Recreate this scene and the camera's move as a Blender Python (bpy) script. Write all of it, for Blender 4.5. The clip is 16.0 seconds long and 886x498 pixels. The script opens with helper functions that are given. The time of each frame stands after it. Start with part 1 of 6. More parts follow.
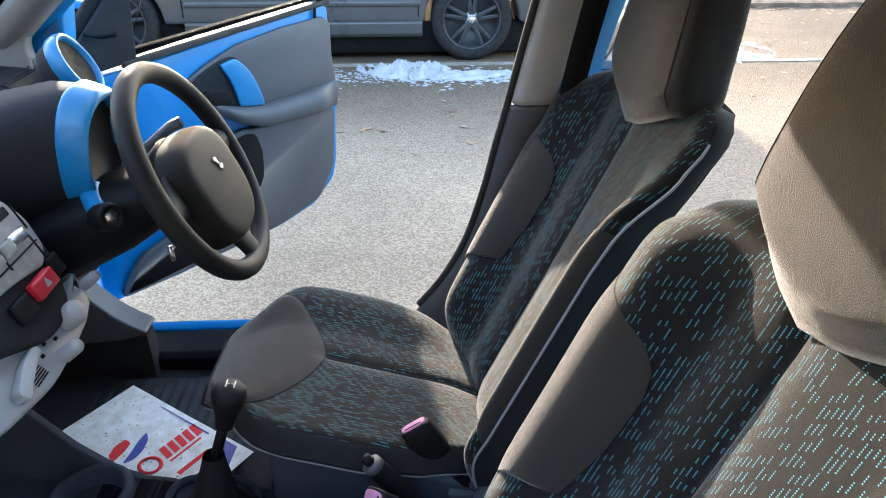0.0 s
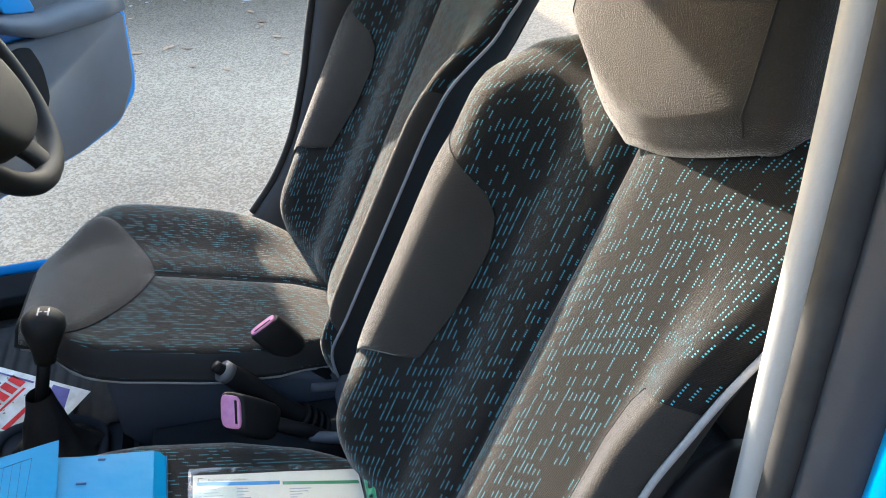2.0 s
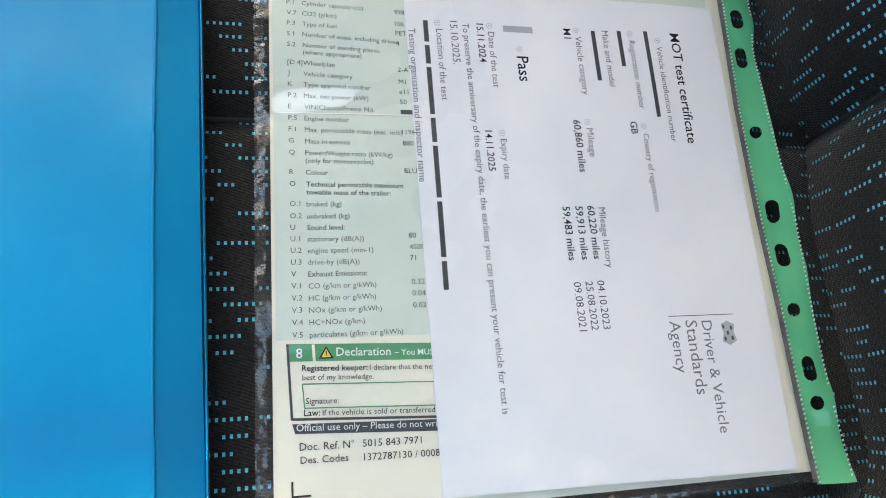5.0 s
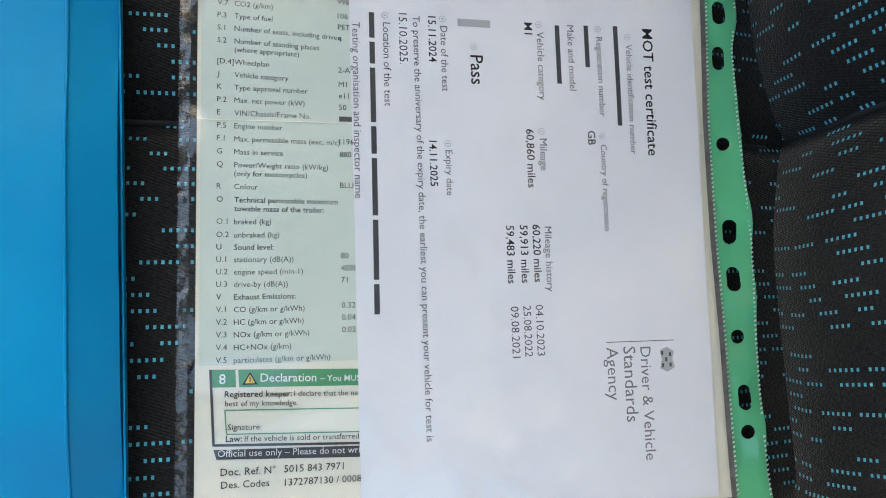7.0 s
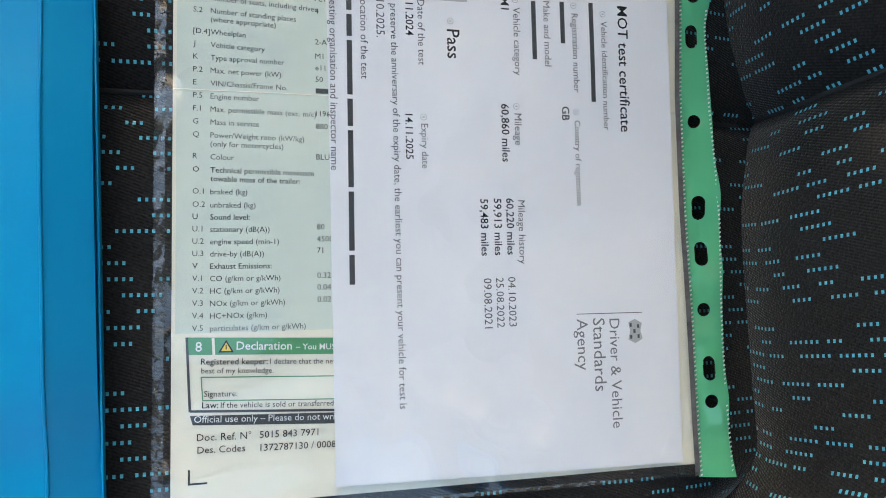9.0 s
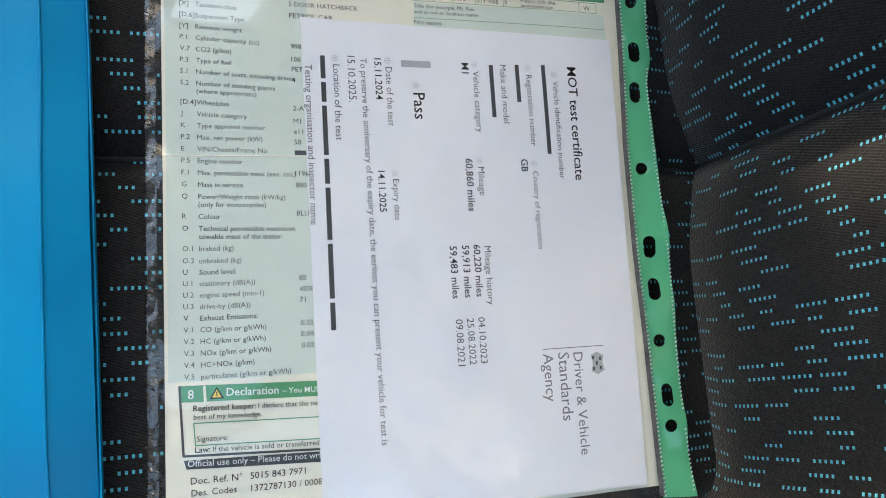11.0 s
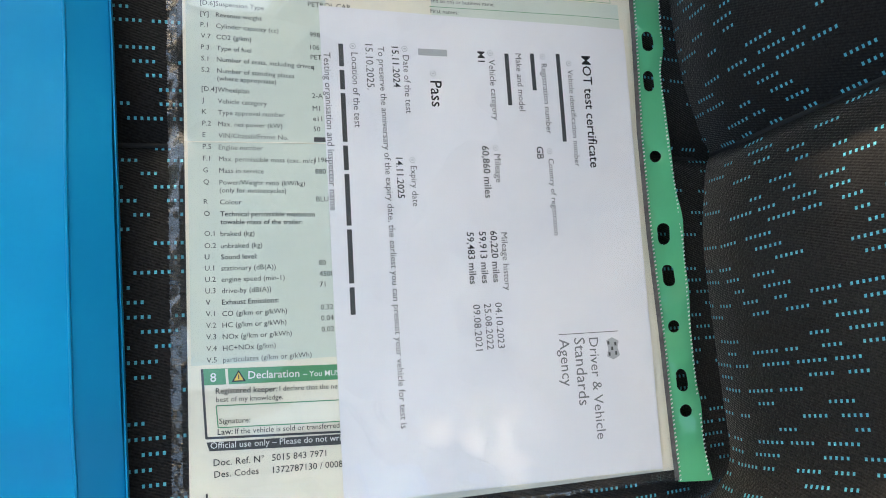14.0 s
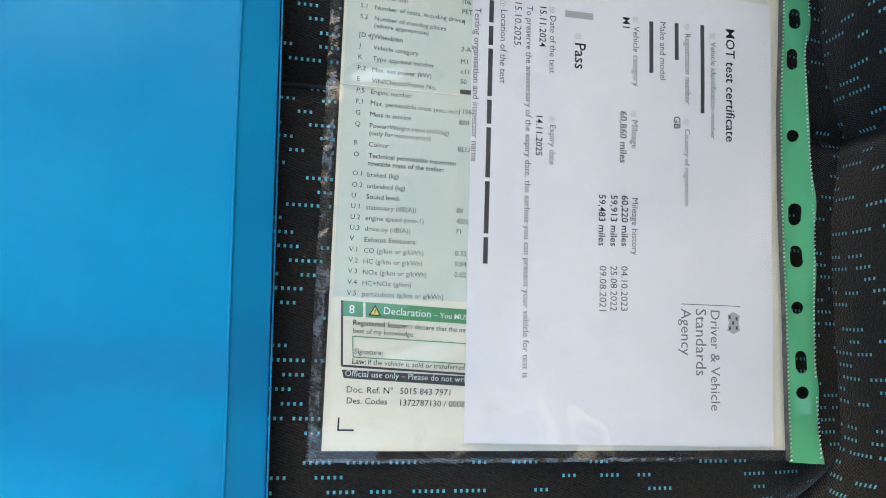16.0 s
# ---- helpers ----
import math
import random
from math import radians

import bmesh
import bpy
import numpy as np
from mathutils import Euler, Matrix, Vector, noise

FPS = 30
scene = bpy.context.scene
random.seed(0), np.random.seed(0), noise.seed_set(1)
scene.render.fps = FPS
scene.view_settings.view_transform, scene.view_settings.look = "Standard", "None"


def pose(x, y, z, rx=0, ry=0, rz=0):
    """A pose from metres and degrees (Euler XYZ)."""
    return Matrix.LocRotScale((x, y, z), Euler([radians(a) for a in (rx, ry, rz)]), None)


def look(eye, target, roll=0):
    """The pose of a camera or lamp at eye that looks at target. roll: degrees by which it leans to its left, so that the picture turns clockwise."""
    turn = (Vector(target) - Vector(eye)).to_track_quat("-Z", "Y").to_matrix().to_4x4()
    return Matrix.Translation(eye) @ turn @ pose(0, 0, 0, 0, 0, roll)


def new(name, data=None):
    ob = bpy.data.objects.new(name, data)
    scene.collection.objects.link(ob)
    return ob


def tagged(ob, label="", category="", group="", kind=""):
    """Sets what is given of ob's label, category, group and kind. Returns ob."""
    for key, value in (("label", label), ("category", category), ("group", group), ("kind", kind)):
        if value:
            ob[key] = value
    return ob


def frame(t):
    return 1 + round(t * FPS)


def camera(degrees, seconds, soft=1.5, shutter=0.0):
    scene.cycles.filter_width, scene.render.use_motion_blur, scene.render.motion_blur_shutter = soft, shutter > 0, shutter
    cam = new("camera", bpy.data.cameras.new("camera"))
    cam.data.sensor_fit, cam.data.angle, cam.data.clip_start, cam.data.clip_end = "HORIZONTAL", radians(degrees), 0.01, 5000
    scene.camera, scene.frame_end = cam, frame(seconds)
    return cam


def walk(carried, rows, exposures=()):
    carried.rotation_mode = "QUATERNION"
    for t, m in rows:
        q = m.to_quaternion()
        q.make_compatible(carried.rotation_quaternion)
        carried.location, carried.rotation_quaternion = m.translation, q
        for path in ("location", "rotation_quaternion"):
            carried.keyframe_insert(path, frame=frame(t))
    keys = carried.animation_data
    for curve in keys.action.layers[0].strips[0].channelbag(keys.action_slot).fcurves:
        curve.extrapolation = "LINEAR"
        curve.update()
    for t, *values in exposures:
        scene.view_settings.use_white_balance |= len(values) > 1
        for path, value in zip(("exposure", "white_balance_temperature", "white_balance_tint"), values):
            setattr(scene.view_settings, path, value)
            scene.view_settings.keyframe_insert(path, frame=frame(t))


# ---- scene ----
cam = camera(64.9, 16.0, soft=1.0)
EXPOSURES = [(0, 3.5, 6100, 13), (1, 3.55, 5850, 10), (2, 3.55, 6000, 11), (2.5, 3.6, 6000, 10), (3, 3.5, 6050, 9), (3.5, 3.48, 6080, 9), (4.1, 3.42, 6750, 11), (6.5, 3.03, 6550, 10), (9, 3.08, 6550, 10), (11.5, 3.12, 6600, 10), (16, 3.14, 6650, 10)]
PATH = [
    (0, pose(-0.0034, -0.4020, 1.3952, 60.86, -0.06, -3.01)),
    (0.5, pose(0.0367, -0.3763, 1.3980, 61.15, -1.09, -14.45)),
    (1, pose(0.0603, -0.3803, 1.4127, 60.40, -1.30, -19.32)),
    (1.5, pose(0.0355, -0.3939, 1.3691, 58.03, -0.78, -19.76)),
    (2, pose(0.0006, -0.4022, 1.3171, 54.50, -0.46, -18.18)),
    (2.5, pose(-0.0240, -0.4069, 1.2736, 49.65, -0.14, -15.74)),
    (3, pose(-0.0474, -0.3968, 1.2314, 43.36, -0.02, -12.72)),
    (3.5, pose(-0.0563, -0.3493, 1.1655, 34.72, 0.17, -10.02)),
    (4, pose(-0.0513, -0.2489, 1.0029, 26.10, 1.16, -8.18)),
    (4.2, pose(-0.0554, -0.2006, 0.9451, 22.20, 1.61, -7.56)),
    (6.3, pose(-0.0364, 0.0031, 0.8143, 2.97, 3.67, -4.00)),
    (6.5, pose(-0.0308, 0.0017, 0.8313, 2.27, 3.26, -3.65)),
    (7, pose(-0.0224, -0.0113, 0.8406, 1.57, 3.37, -3.28)),
    (7.5, pose(-0.0209, -0.0099, 0.8468, 1.36, 2.89, -3.05)),
    (8, pose(-0.0211, -0.0129, 0.8450, 0.59, 2.61, -2.88)),
    (8.5, pose(-0.0223, -0.0154, 0.8450, -0.02, 2.08, -2.71)),
    (9, pose(-0.0194, -0.0139, 0.8451, -0.20, 1.88, -2.76)),
    (11.3, pose(-0.0187, -0.0124, 0.8692, 3.67, -0.38, -4.99)),
    (11.5, pose(-0.0208, -0.0144, 0.8690, 4.00, -0.33, -4.98)),
    (12, pose(-0.0182, -0.0122, 0.8743, 4.88, -0.47, -4.82)),
    (12.5, pose(-0.0216, -0.0146, 0.8729, 4.49, -0.21, -4.60)),
    (13, pose(-0.0233, -0.0159, 0.8709, 3.93, -0.37, -4.55)),
    (13.5, pose(-0.0240, -0.0171, 0.8714, 3.38, -0.13, -4.74)),
    (14, pose(-0.0263, -0.0184, 0.8708, 3.19, -0.20, -4.96)),
    (14.5, pose(-0.0212, -0.0150, 0.8684, 2.80, 0.11, -4.97)),
    (15, pose(-0.0246, -0.0163, 0.8702, 2.74, 0.38, -4.57)),
    (15.5, pose(-0.0304, -0.0189, 0.8690, 2.38, 1.69, -2.93)),
    (16, pose(-0.0591, -0.0318, 0.8793, 2.24, 4.29, 0.22)),
]
walk(cam, PATH, EXPOSURES)

# ---- world, sun ----
world = bpy.data.worlds.new("sky")
scene.world = world
world.use_nodes = True
wn = world.node_tree.nodes
sky = wn.new("ShaderNodeTexSky")
sky.sky_type = "NISHITA"
sky.sun_disc = False
SUN_DIR = Vector((-0.22, 1.0, 0.25)).normalized()
sky.sun_elevation = math.asin(SUN_DIR.z)
sky.sun_rotation = math.atan2(SUN_DIR.x, SUN_DIR.y)
wn["Background"].inputs["Strength"].default_value = 0.15
haze = world.node_tree.nodes.new("ShaderNodeMix")
haze.data_type, haze.blend_type = "RGBA", "MULTIPLY"
haze.inputs[0].default_value = 1.0
haze.inputs[7].default_value = (1.075, 0.98, 0.865, 1)
world.node_tree.links.new(sky.outputs[0], haze.inputs[6])
world.node_tree.links.new(haze.outputs[2], wn["Background"].inputs["Color"])
sun = new("sun", bpy.data.lights.new("sun", "SUN"))
sun.data.energy = 1.93
sun.data.angle = radians(1.0)
sun.data.color = (1.0, 0.835, 0.635)
sun.matrix_world = look(SUN_DIR * 20, (0, 0, 0))


# ---- materials ----
def mat(name, rough=0.6, metal=0.0):
    m = bpy.data.materials.new(name)
    m.use_nodes = True
    b = m.node_tree.nodes["Principled BSDF"]
    b.inputs["Roughness"].default_value = rough
    b.inputs["Metallic"].default_value = metal
    return m, m.node_tree, b


def node(tree, kind, **values):
    n = tree.nodes.new(kind)
    for k, v in values.items():
        if k == "operation":
            n.operation = v
        else:
            n.inputs[k].default_value = v
    return n


def surface(name, dark, light, scale=60.0, rough=0.6, bump=0.1, bump_scale=400.0, metal=0.0, coat=0.0, detail=4.0, dist=0.002, rough_var=0.1, sheen=0.0):
    """Base colour mottled between two tones, fine relief, uneven gloss."""
    m, tree, b = mat(name, rough, metal)
    link = tree.links.new
    co = tree.nodes.new("ShaderNodeTexCoord")
    n1 = node(tree, "ShaderNodeTexNoise", Scale=scale, Detail=detail, Roughness=0.6)
    n2 = node(tree, "ShaderNodeTexNoise", Scale=bump_scale, Detail=3.0, Roughness=0.6)
    for n in (n1, n2):
        link(co.outputs["Object"], n.inputs["Vector"])
    ramp = tree.nodes.new("ShaderNodeValToRGB")
    ramp.color_ramp.elements[0].position, ramp.color_ramp.elements[1].position = 0.3, 0.7
    ramp.color_ramp.elements[0].color, ramp.color_ramp.elements[1].color = (*dark, 1), (*light, 1)
    link(n1.outputs["Fac"], ramp.inputs[0])
    link(ramp.outputs[0], b.inputs["Base Color"])
    mr = tree.nodes.new("ShaderNodeMapRange")
    mr.inputs["To Min"].default_value, mr.inputs["To Max"].default_value = max(rough - rough_var, 0.03), min(rough + rough_var, 1)
    link(n1.outputs["Fac"], mr.inputs["Value"])
    link(mr.outputs[0], b.inputs["Roughness"])
    bp = node(tree, "ShaderNodeBump", Strength=bump, Distance=dist)
    link(n2.outputs["Fac"], bp.inputs["Height"])
    link(bp.outputs[0], b.inputs["Normal"])
    b.inputs["Coat Weight"].default_value = coat
    b.inputs["Sheen Weight"].default_value = sheen
    b.inputs["Sheen Roughness"].default_value = 0.3
    return m


def weave(name):
    """Charcoal seat cloth with short rows of pale teal stitches running along u."""
    m, tree, b = mat(name, 0.95)
    link = tree.links.new

    def op(kind, a, c=None):
        n = tree.nodes.new("ShaderNodeMath")
        n.operation = kind
        for i, v in enumerate((a, c)):
            if v is None:
                continue
            if isinstance(v, (int, float)):
                n.inputs[i].default_value = v
            else:
                link(v, n.inputs[i])
        return n.outputs[0]

    uv = tree.nodes.new("ShaderNodeUVMap")
    sep = tree.nodes.new("ShaderNodeSeparateXYZ")
    link(uv.outputs[0], sep.inputs[0])
    u, v = sep.outputs[0], sep.outputs[1]
    pitch, wide_row, run = 0.0025, 0.0058, 7
    row = op("DIVIDE", v, wide_row)
    rowi = op("FLOOR", row)
    band = tree.nodes.new("ShaderNodeTexWhiteNoise")
    band.noise_dimensions = "1D"
    link(op("FLOOR", op("DIVIDE", rowi, 5.0)), band.inputs["W"])
    # rows step on by two stitches, with a jump every fifth row
    step = op("ADD", op("MULTIPLY", rowi, 2.0), op("FLOOR", op("MULTIPLY", band.outputs["Value"], run)))
    us = op("ADD", op("DIVIDE", u, run * pitch), op("DIVIDE", step, run))
    cell = tree.nodes.new("ShaderNodeCombineXYZ")
    link(op("FLOOR", us), cell.inputs[0])
    link(rowi, cell.inputs[1])
    wn2 = tree.nodes.new("ShaderNodeTexWhiteNoise")
    wn2.noise_dimensions = "2D"
    link(cell.outputs[0], wn2.inputs["Vector"])
    # whole runs of stitches are there or missing, in clusters
    spot = tree.nodes.new("ShaderNodeCombineXYZ")
    link(op("MULTIPLY", op("SUBTRACT", op("FLOOR", us), op("DIVIDE", step, run)), run * pitch), spot.inputs[0])
    link(op("MULTIPLY", rowi, wide_row), spot.inputs[1])
    cloud = node(tree, "ShaderNodeTexNoise", Scale=60.0, Detail=1.0)
    link(spot.outputs[0], cloud.inputs["Vector"])
    on = op("GREATER_THAN", op("ADD", wn2.outputs["Value"], op("MULTIPLY", cloud.outputs["Fac"], 1.8)), 1.25)
    dots = op("LESS_THAN", op("FRACT", op("DIVIDE", u, pitch)), 0.42)
    line = op("LESS_THAN", op("ABSOLUTE", op("SUBTRACT", op("FRACT", row), 0.5)), 0.12)
    sepc = tree.nodes.new("ShaderNodeSeparateColor")
    link(wn2.outputs["Color"], sepc.inputs[0])
    ends = op("LESS_THAN", op("FRACT", us), op("ADD", op("MULTIPLY", op("FLOOR", op("MULTIPLY", sepc.outputs[1], 3.99)), 1 / run), 2.95 / run))
    mask = op("MULTIPLY", op("MULTIPLY", op("MULTIPLY", on, dots), line), ends)
    co = tree.nodes.new("ShaderNodeTexCoord")
    grain = node(tree, "ShaderNodeTexNoise", Scale=900.0, Detail=2.0)
    worn = node(tree, "ShaderNodeTexNoise", Scale=9.0, Detail=3.0)
    link(co.outputs["Object"], grain.inputs["Vector"])
    link(co.outputs["Object"], worn.inputs["Vector"])
    base = tree.nodes.new("ShaderNodeValToRGB")
    base.color_ramp.elements[0].color, base.color_ramp.elements[1].color = (0.0006, 0.0006, 0.0008, 1), (0.0184, 0.0178, 0.0175, 1)
    base.color_ramp.elements[0].position, base.color_ramp.elements[1].position = 0.27, 0.75
    twill = op("SINE", op("ADD", op("MULTIPLY", v, 5200.0), op("MULTIPLY", u, 1900.0)))
    tone = op("ADD", op("MULTIPLY", grain.outputs["Fac"], 0.6), op("MULTIPLY", worn.outputs["Fac"], 0.4))
    link(op("ADD", tone, op("MULTIPLY", twill, 0.07)), base.inputs[0])
    mix = tree.nodes.new("ShaderNodeMix")
    mix.data_type = "RGBA"
    link(mask, mix.inputs[0])
    link(base.outputs[0], mix.inputs[6])
    mix.inputs[7].default_value = (0.065, 0.35, 0.45, 1)
    link(mix.outputs[2], b.inputs["Base Color"])
    # the stitches are shiny thread, the ground is matt cloth
    link(op("SUBTRACT", 0.95, op("MULTIPLY", mask, 0.3)), b.inputs["Roughness"])
    link(op("ADD", 0.15, op("MULTIPLY", mask, 0.15)), b.inputs["Specular IOR Level"])
    ribs = op("ADD", op("MULTIPLY", twill, 0.16), op("ADD", grain.outputs["Fac"], op("MULTIPLY", mask, 1.2)))
    bp = node(tree, "ShaderNodeBump", Strength=0.6, Distance=0.0007)
    link(ribs, bp.inputs["Height"])
    link(bp.outputs[0], b.inputs["Normal"])
    link(op("SUBTRACT", 0.5, op("MULTIPLY", mask, 0.35)), b.inputs["Sheen Weight"])
    b.inputs["Sheen Roughness"].default_value = 0.36
    b.inputs["Sheen Tint"].default_value = (0.9, 0.86, 0.8, 1)
    return m


def glass(name, tint=(1, 1, 1), rough=0.02):
    m, tree, b = mat(name, rough)
    b.inputs["Base Color"].default_value = (*tint, 1)
    b.inputs["Transmission Weight"].default_value = 1.0
    b.inputs["IOR"].default_value = 1.05
    return m


WEAVE = weave("patterned seat cloth")
PLAIN = surface("plain charcoal seat cloth", (0.01442, 0.01216, 0.01011), (0.02392, 0.02021, 0.01691), scale=14, rough=0.95, bump=0.9, bump_scale=700, dist=0.0012, sheen=0.55)
SHELL = surface("dark seat side cloth", (0.006, 0.0065, 0.008), (0.012, 0.0125, 0.0145), scale=20, rough=0.9, bump=0.2, bump_scale=1500, dist=0.0005)
PIPING = surface("pale grey piping", (0.221, 0.2275, 0.2405), (0.286, 0.2925, 0.3055), scale=300, rough=0.6, bump=0.2, bump_scale=900, dist=0.0004)
THREAD = surface("black seam", (0.008, 0.008, 0.008), (0.014, 0.014, 0.014), rough=0.95)
TRIM = surface("dark grey grained plastic", (0.0189, 0.02079, 0.02552), (0.03024, 0.03308, 0.03875), scale=12, rough=0.75, bump=0.25, bump_scale=900, dist=0.0005)
MID = surface("blue grey grained plastic", (0.07935, 0.08142, 0.08832), (0.1, 0.1021, 0.1104), scale=10, rough=0.5, bump=0.25, bump_scale=800, dist=0.0005)
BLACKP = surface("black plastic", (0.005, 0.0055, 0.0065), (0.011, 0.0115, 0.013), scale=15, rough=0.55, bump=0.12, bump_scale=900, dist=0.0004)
PALE = surface("pale grey plastic", (0.34, 0.35, 0.36), (0.44, 0.45, 0.46), scale=10, rough=0.5, bump=0.15, bump_scale=700, dist=0.0004)
WARMGREY = surface("warm grey pillar trim", (0.198, 0.189, 0.18), (0.252, 0.243, 0.2295), scale=9, rough=0.55, bump=0.2, bump_scale=900, dist=0.0004)
STRIP = surface("light grey door seal", (0.3676, 0.3676, 0.3619), (0.4121, 0.4121, 0.4066), scale=20, rough=0.55)
RUBBER = surface("black rubber", (0.0315, 0.0324, 0.0342), (0.0495, 0.0504, 0.0522), scale=25, rough=0.9, bump=0.15, bump_scale=600, dist=0.0005)
BLUE = surface("blue car paint", (0.0, 0.19, 0.52), (0.0, 0.21, 0.57), scale=8, rough=0.32, bump=0.02, bump_scale=500, coat=0.12, rough_var=0.05)
SKYB = surface("sky blue gloss plastic", (0.014, 0.2, 0.46), (0.02, 0.22, 0.5), scale=9, rough=0.3, bump=0.03, bump_scale=300, coat=0.2)
CARPET = surface("black carpet", (0.008, 0.008, 0.009), (0.022, 0.021, 0.021), scale=220, rough=1.0, bump=0.8, bump_scale=700, dist=0.003)
SILVER = surface("silver grey car paint", (0.0891, 0.09405, 0.1023), (0.1056, 0.1106, 0.1205), scale=4, rough=0.3, bump=0.02, bump_scale=300, metal=0.3, coat=0.6)
TYRE = surface("tyre rubber", (0.02, 0.02, 0.022), (0.04, 0.04, 0.042), scale=30, rough=0.8, bump=0.3, bump_scale=120)
ALLOY = surface("dark grey alloy", (0.045, 0.05, 0.058), (0.07, 0.076, 0.085), scale=30, rough=0.35, metal=0.4)
CHROME = surface("silver metal", (0.6, 0.6, 0.6), (0.75, 0.75, 0.75), rough=0.25, metal=0.9)
RED = surface("red plastic", (0.5, 0.015, 0.03), (0.6, 0.02, 0.04), scale=60, rough=0.4)
PINK = surface("faded pink plastic", (0.55, 0.2, 0.38), (0.66, 0.27, 0.45), scale=90, rough=0.5, bump=0.1)
STEEL = surface("blue grey moulded plastic", (0.096, 0.108, 0.132), (0.12, 0.132, 0.156), scale=30, rough=0.45, bump=0.1, bump_scale=700, dist=0.0003)
NAVY = surface("dark blue grey plastic", (0.036, 0.044, 0.062), (0.052, 0.062, 0.084), scale=14, rough=0.6, bump=0.2, bump_scale=900, dist=0.0004)
WAIST = surface("matt grey waist moulding", (0.05, 0.047, 0.044), (0.07, 0.066, 0.062), scale=20, rough=0.95, bump=0.2, bump_scale=900, dist=0.0004)
SEALB = surface("matt black seal", (0.004, 0.004, 0.004), (0.008, 0.008, 0.008), rough=1.0)
for m in (WAIST, SEALB):
    m.node_tree.nodes["Principled BSDF"].inputs["Specular IOR Level"].default_value = 0.02
GLASS = glass("clear glass", (0.93, 0.97, 0.95))

for m in (RUBBER, BLACKP, TRIM, TYRE):
    m.node_tree.nodes["Principled BSDF"].inputs["Specular IOR Level"].default_value = 0.15


# ---- building helpers ----
def link_mesh(name, bm, material, parent=None, smooth=True, label=""):
    me = bpy.data.meshes.new(name)
    bm.normal_update()
    bm.to_mesh(me)
    bm.free()
    for p in me.polygons:
        p.use_smooth = smooth
    for m in material if isinstance(material, (list, tuple)) else (material,):
        me.materials.append(m)
    ob = new(name, me)
    if parent:
        ob.parent = parent
    if label:
        ob["label"] = label
    return ob


def part(name, bm, material, parent, label="", smooth=True):
    return link_mesh(name, bm, material, parent, smooth, label)


def thing(name, label, category, m=None, group="", kind=""):
    ob = new(name)
    ob.empty_display_size = 0.05
    if m is not None:
        ob.matrix_world = m
    return tagged(ob, label, category, group, kind)


def sheet(f, nu, nv, closed_u=False, closed_v=False, uvf=None, flip=False):
    """A grid surface: f(a, b) with a and b from 0 to 1."""
    bm = bmesh.new()
    lay = bm.loops.layers.uv.new("UVMap")
    ku, kv = nu if closed_u else nu + 1, nv if closed_v else nv + 1
    g = [[bm.verts.new(f(i / nu, j / nv)) for j in range(kv)] for i in range(ku)]
    for i in range(nu):
        for j in range(nv):
            ij = [(i, j), (i + 1, j), (i + 1, j + 1), (i, j + 1)]
            if flip:
                ij.reverse()
            face = bm.faces.new([g[a % ku][b % kv] for a, b in ij])
            for lp, (a, b) in zip(face.loops, ij):
                lp[lay].uv = uvf(a / nu, b / nv) if uvf else (a / nu, b / nv)
    return bm


def rounded_outline(pts, n=5):
    """A closed outline with softened corners."""
    out = []
    k = len(pts)
    for i in range(k):
        p0, p1, p2 = (Vector((*pts[(i + j) % k], 0)) for j in (-1, 0, 1))
        r = min((p1 - p0).length, (p2 - p1).length, 0.07) * 0.35
        a, b = p1 + (p0 - p1).normalized() * r, p1 + (p2 - p1).normalized() * r
        for j in range(n + 1):
            u = j / n
            q = a * (1 - u) ** 2 + p1 * 2 * u * (1 - u) + b * u * u
            out.append((q.x, q.y))
    return out


def thicken(bm, d):
    """Gives a sheet a back and edges, d behind its face."""
    bm.normal_update()
    front = bm.faces[:]
    rim = [e for e in bm.edges if e.is_boundary]
    back = {v: bm.verts.new(v.co - v.normal * d) for v in bm.verts[:]}
    sides = [(e.verts[0], e.verts[1], e.link_faces[0]) for e in rim]
    for f in front:
        bm.faces.new([back[v] for v in reversed(f.verts)])
    for a, b, f in sides:
        vs = list(f.verts)
        if vs[(vs.index(a) + 1) % len(vs)] != b:
            a, b = b, a
        bm.faces.new([bm.verts.new(v.co) for v in (b, a, back[a], back[b])])
    return bm


def tube(points, r, n=8, closed=False, caps=True):
    """A round bar through the points; r may be a function of 0..1."""
    pts = [Vector(p) for p in points]
    bm = bmesh.new()
    rings = []
    k = len(pts)
    ref = None
    for i, p in enumerate(pts):
        a = pts[(i - 1) % k] if closed or i else p
        b = pts[(i + 1) % k] if closed or i < k - 1 else p
        d = (b - a).normalized()
        if ref is None:
            ref = d.orthogonal().normalized()
        ref = (ref - ref.dot(d) * d).normalized()
        side = d.cross(ref)
        rr = r(i / (k - 1)) if callable(r) else r
        rings.append([bm.verts.new(p + rr * (math.cos(q) * ref + math.sin(q) * side)) for q in (2 * math.pi * j / n for j in range(n))])
    for i in range(k if closed else k - 1):
        for j in range(n):
            bm.faces.new((rings[i][j], rings[i][(j + 1) % n], rings[(i + 1) % k][(j + 1) % n], rings[(i + 1) % k][j]))
    if caps and not closed:
        bm.faces.new(rings[0][::-1])
        bm.faces.new(rings[-1])
    bmesh.ops.recalc_face_normals(bm, faces=bm.faces[:])
    return bm


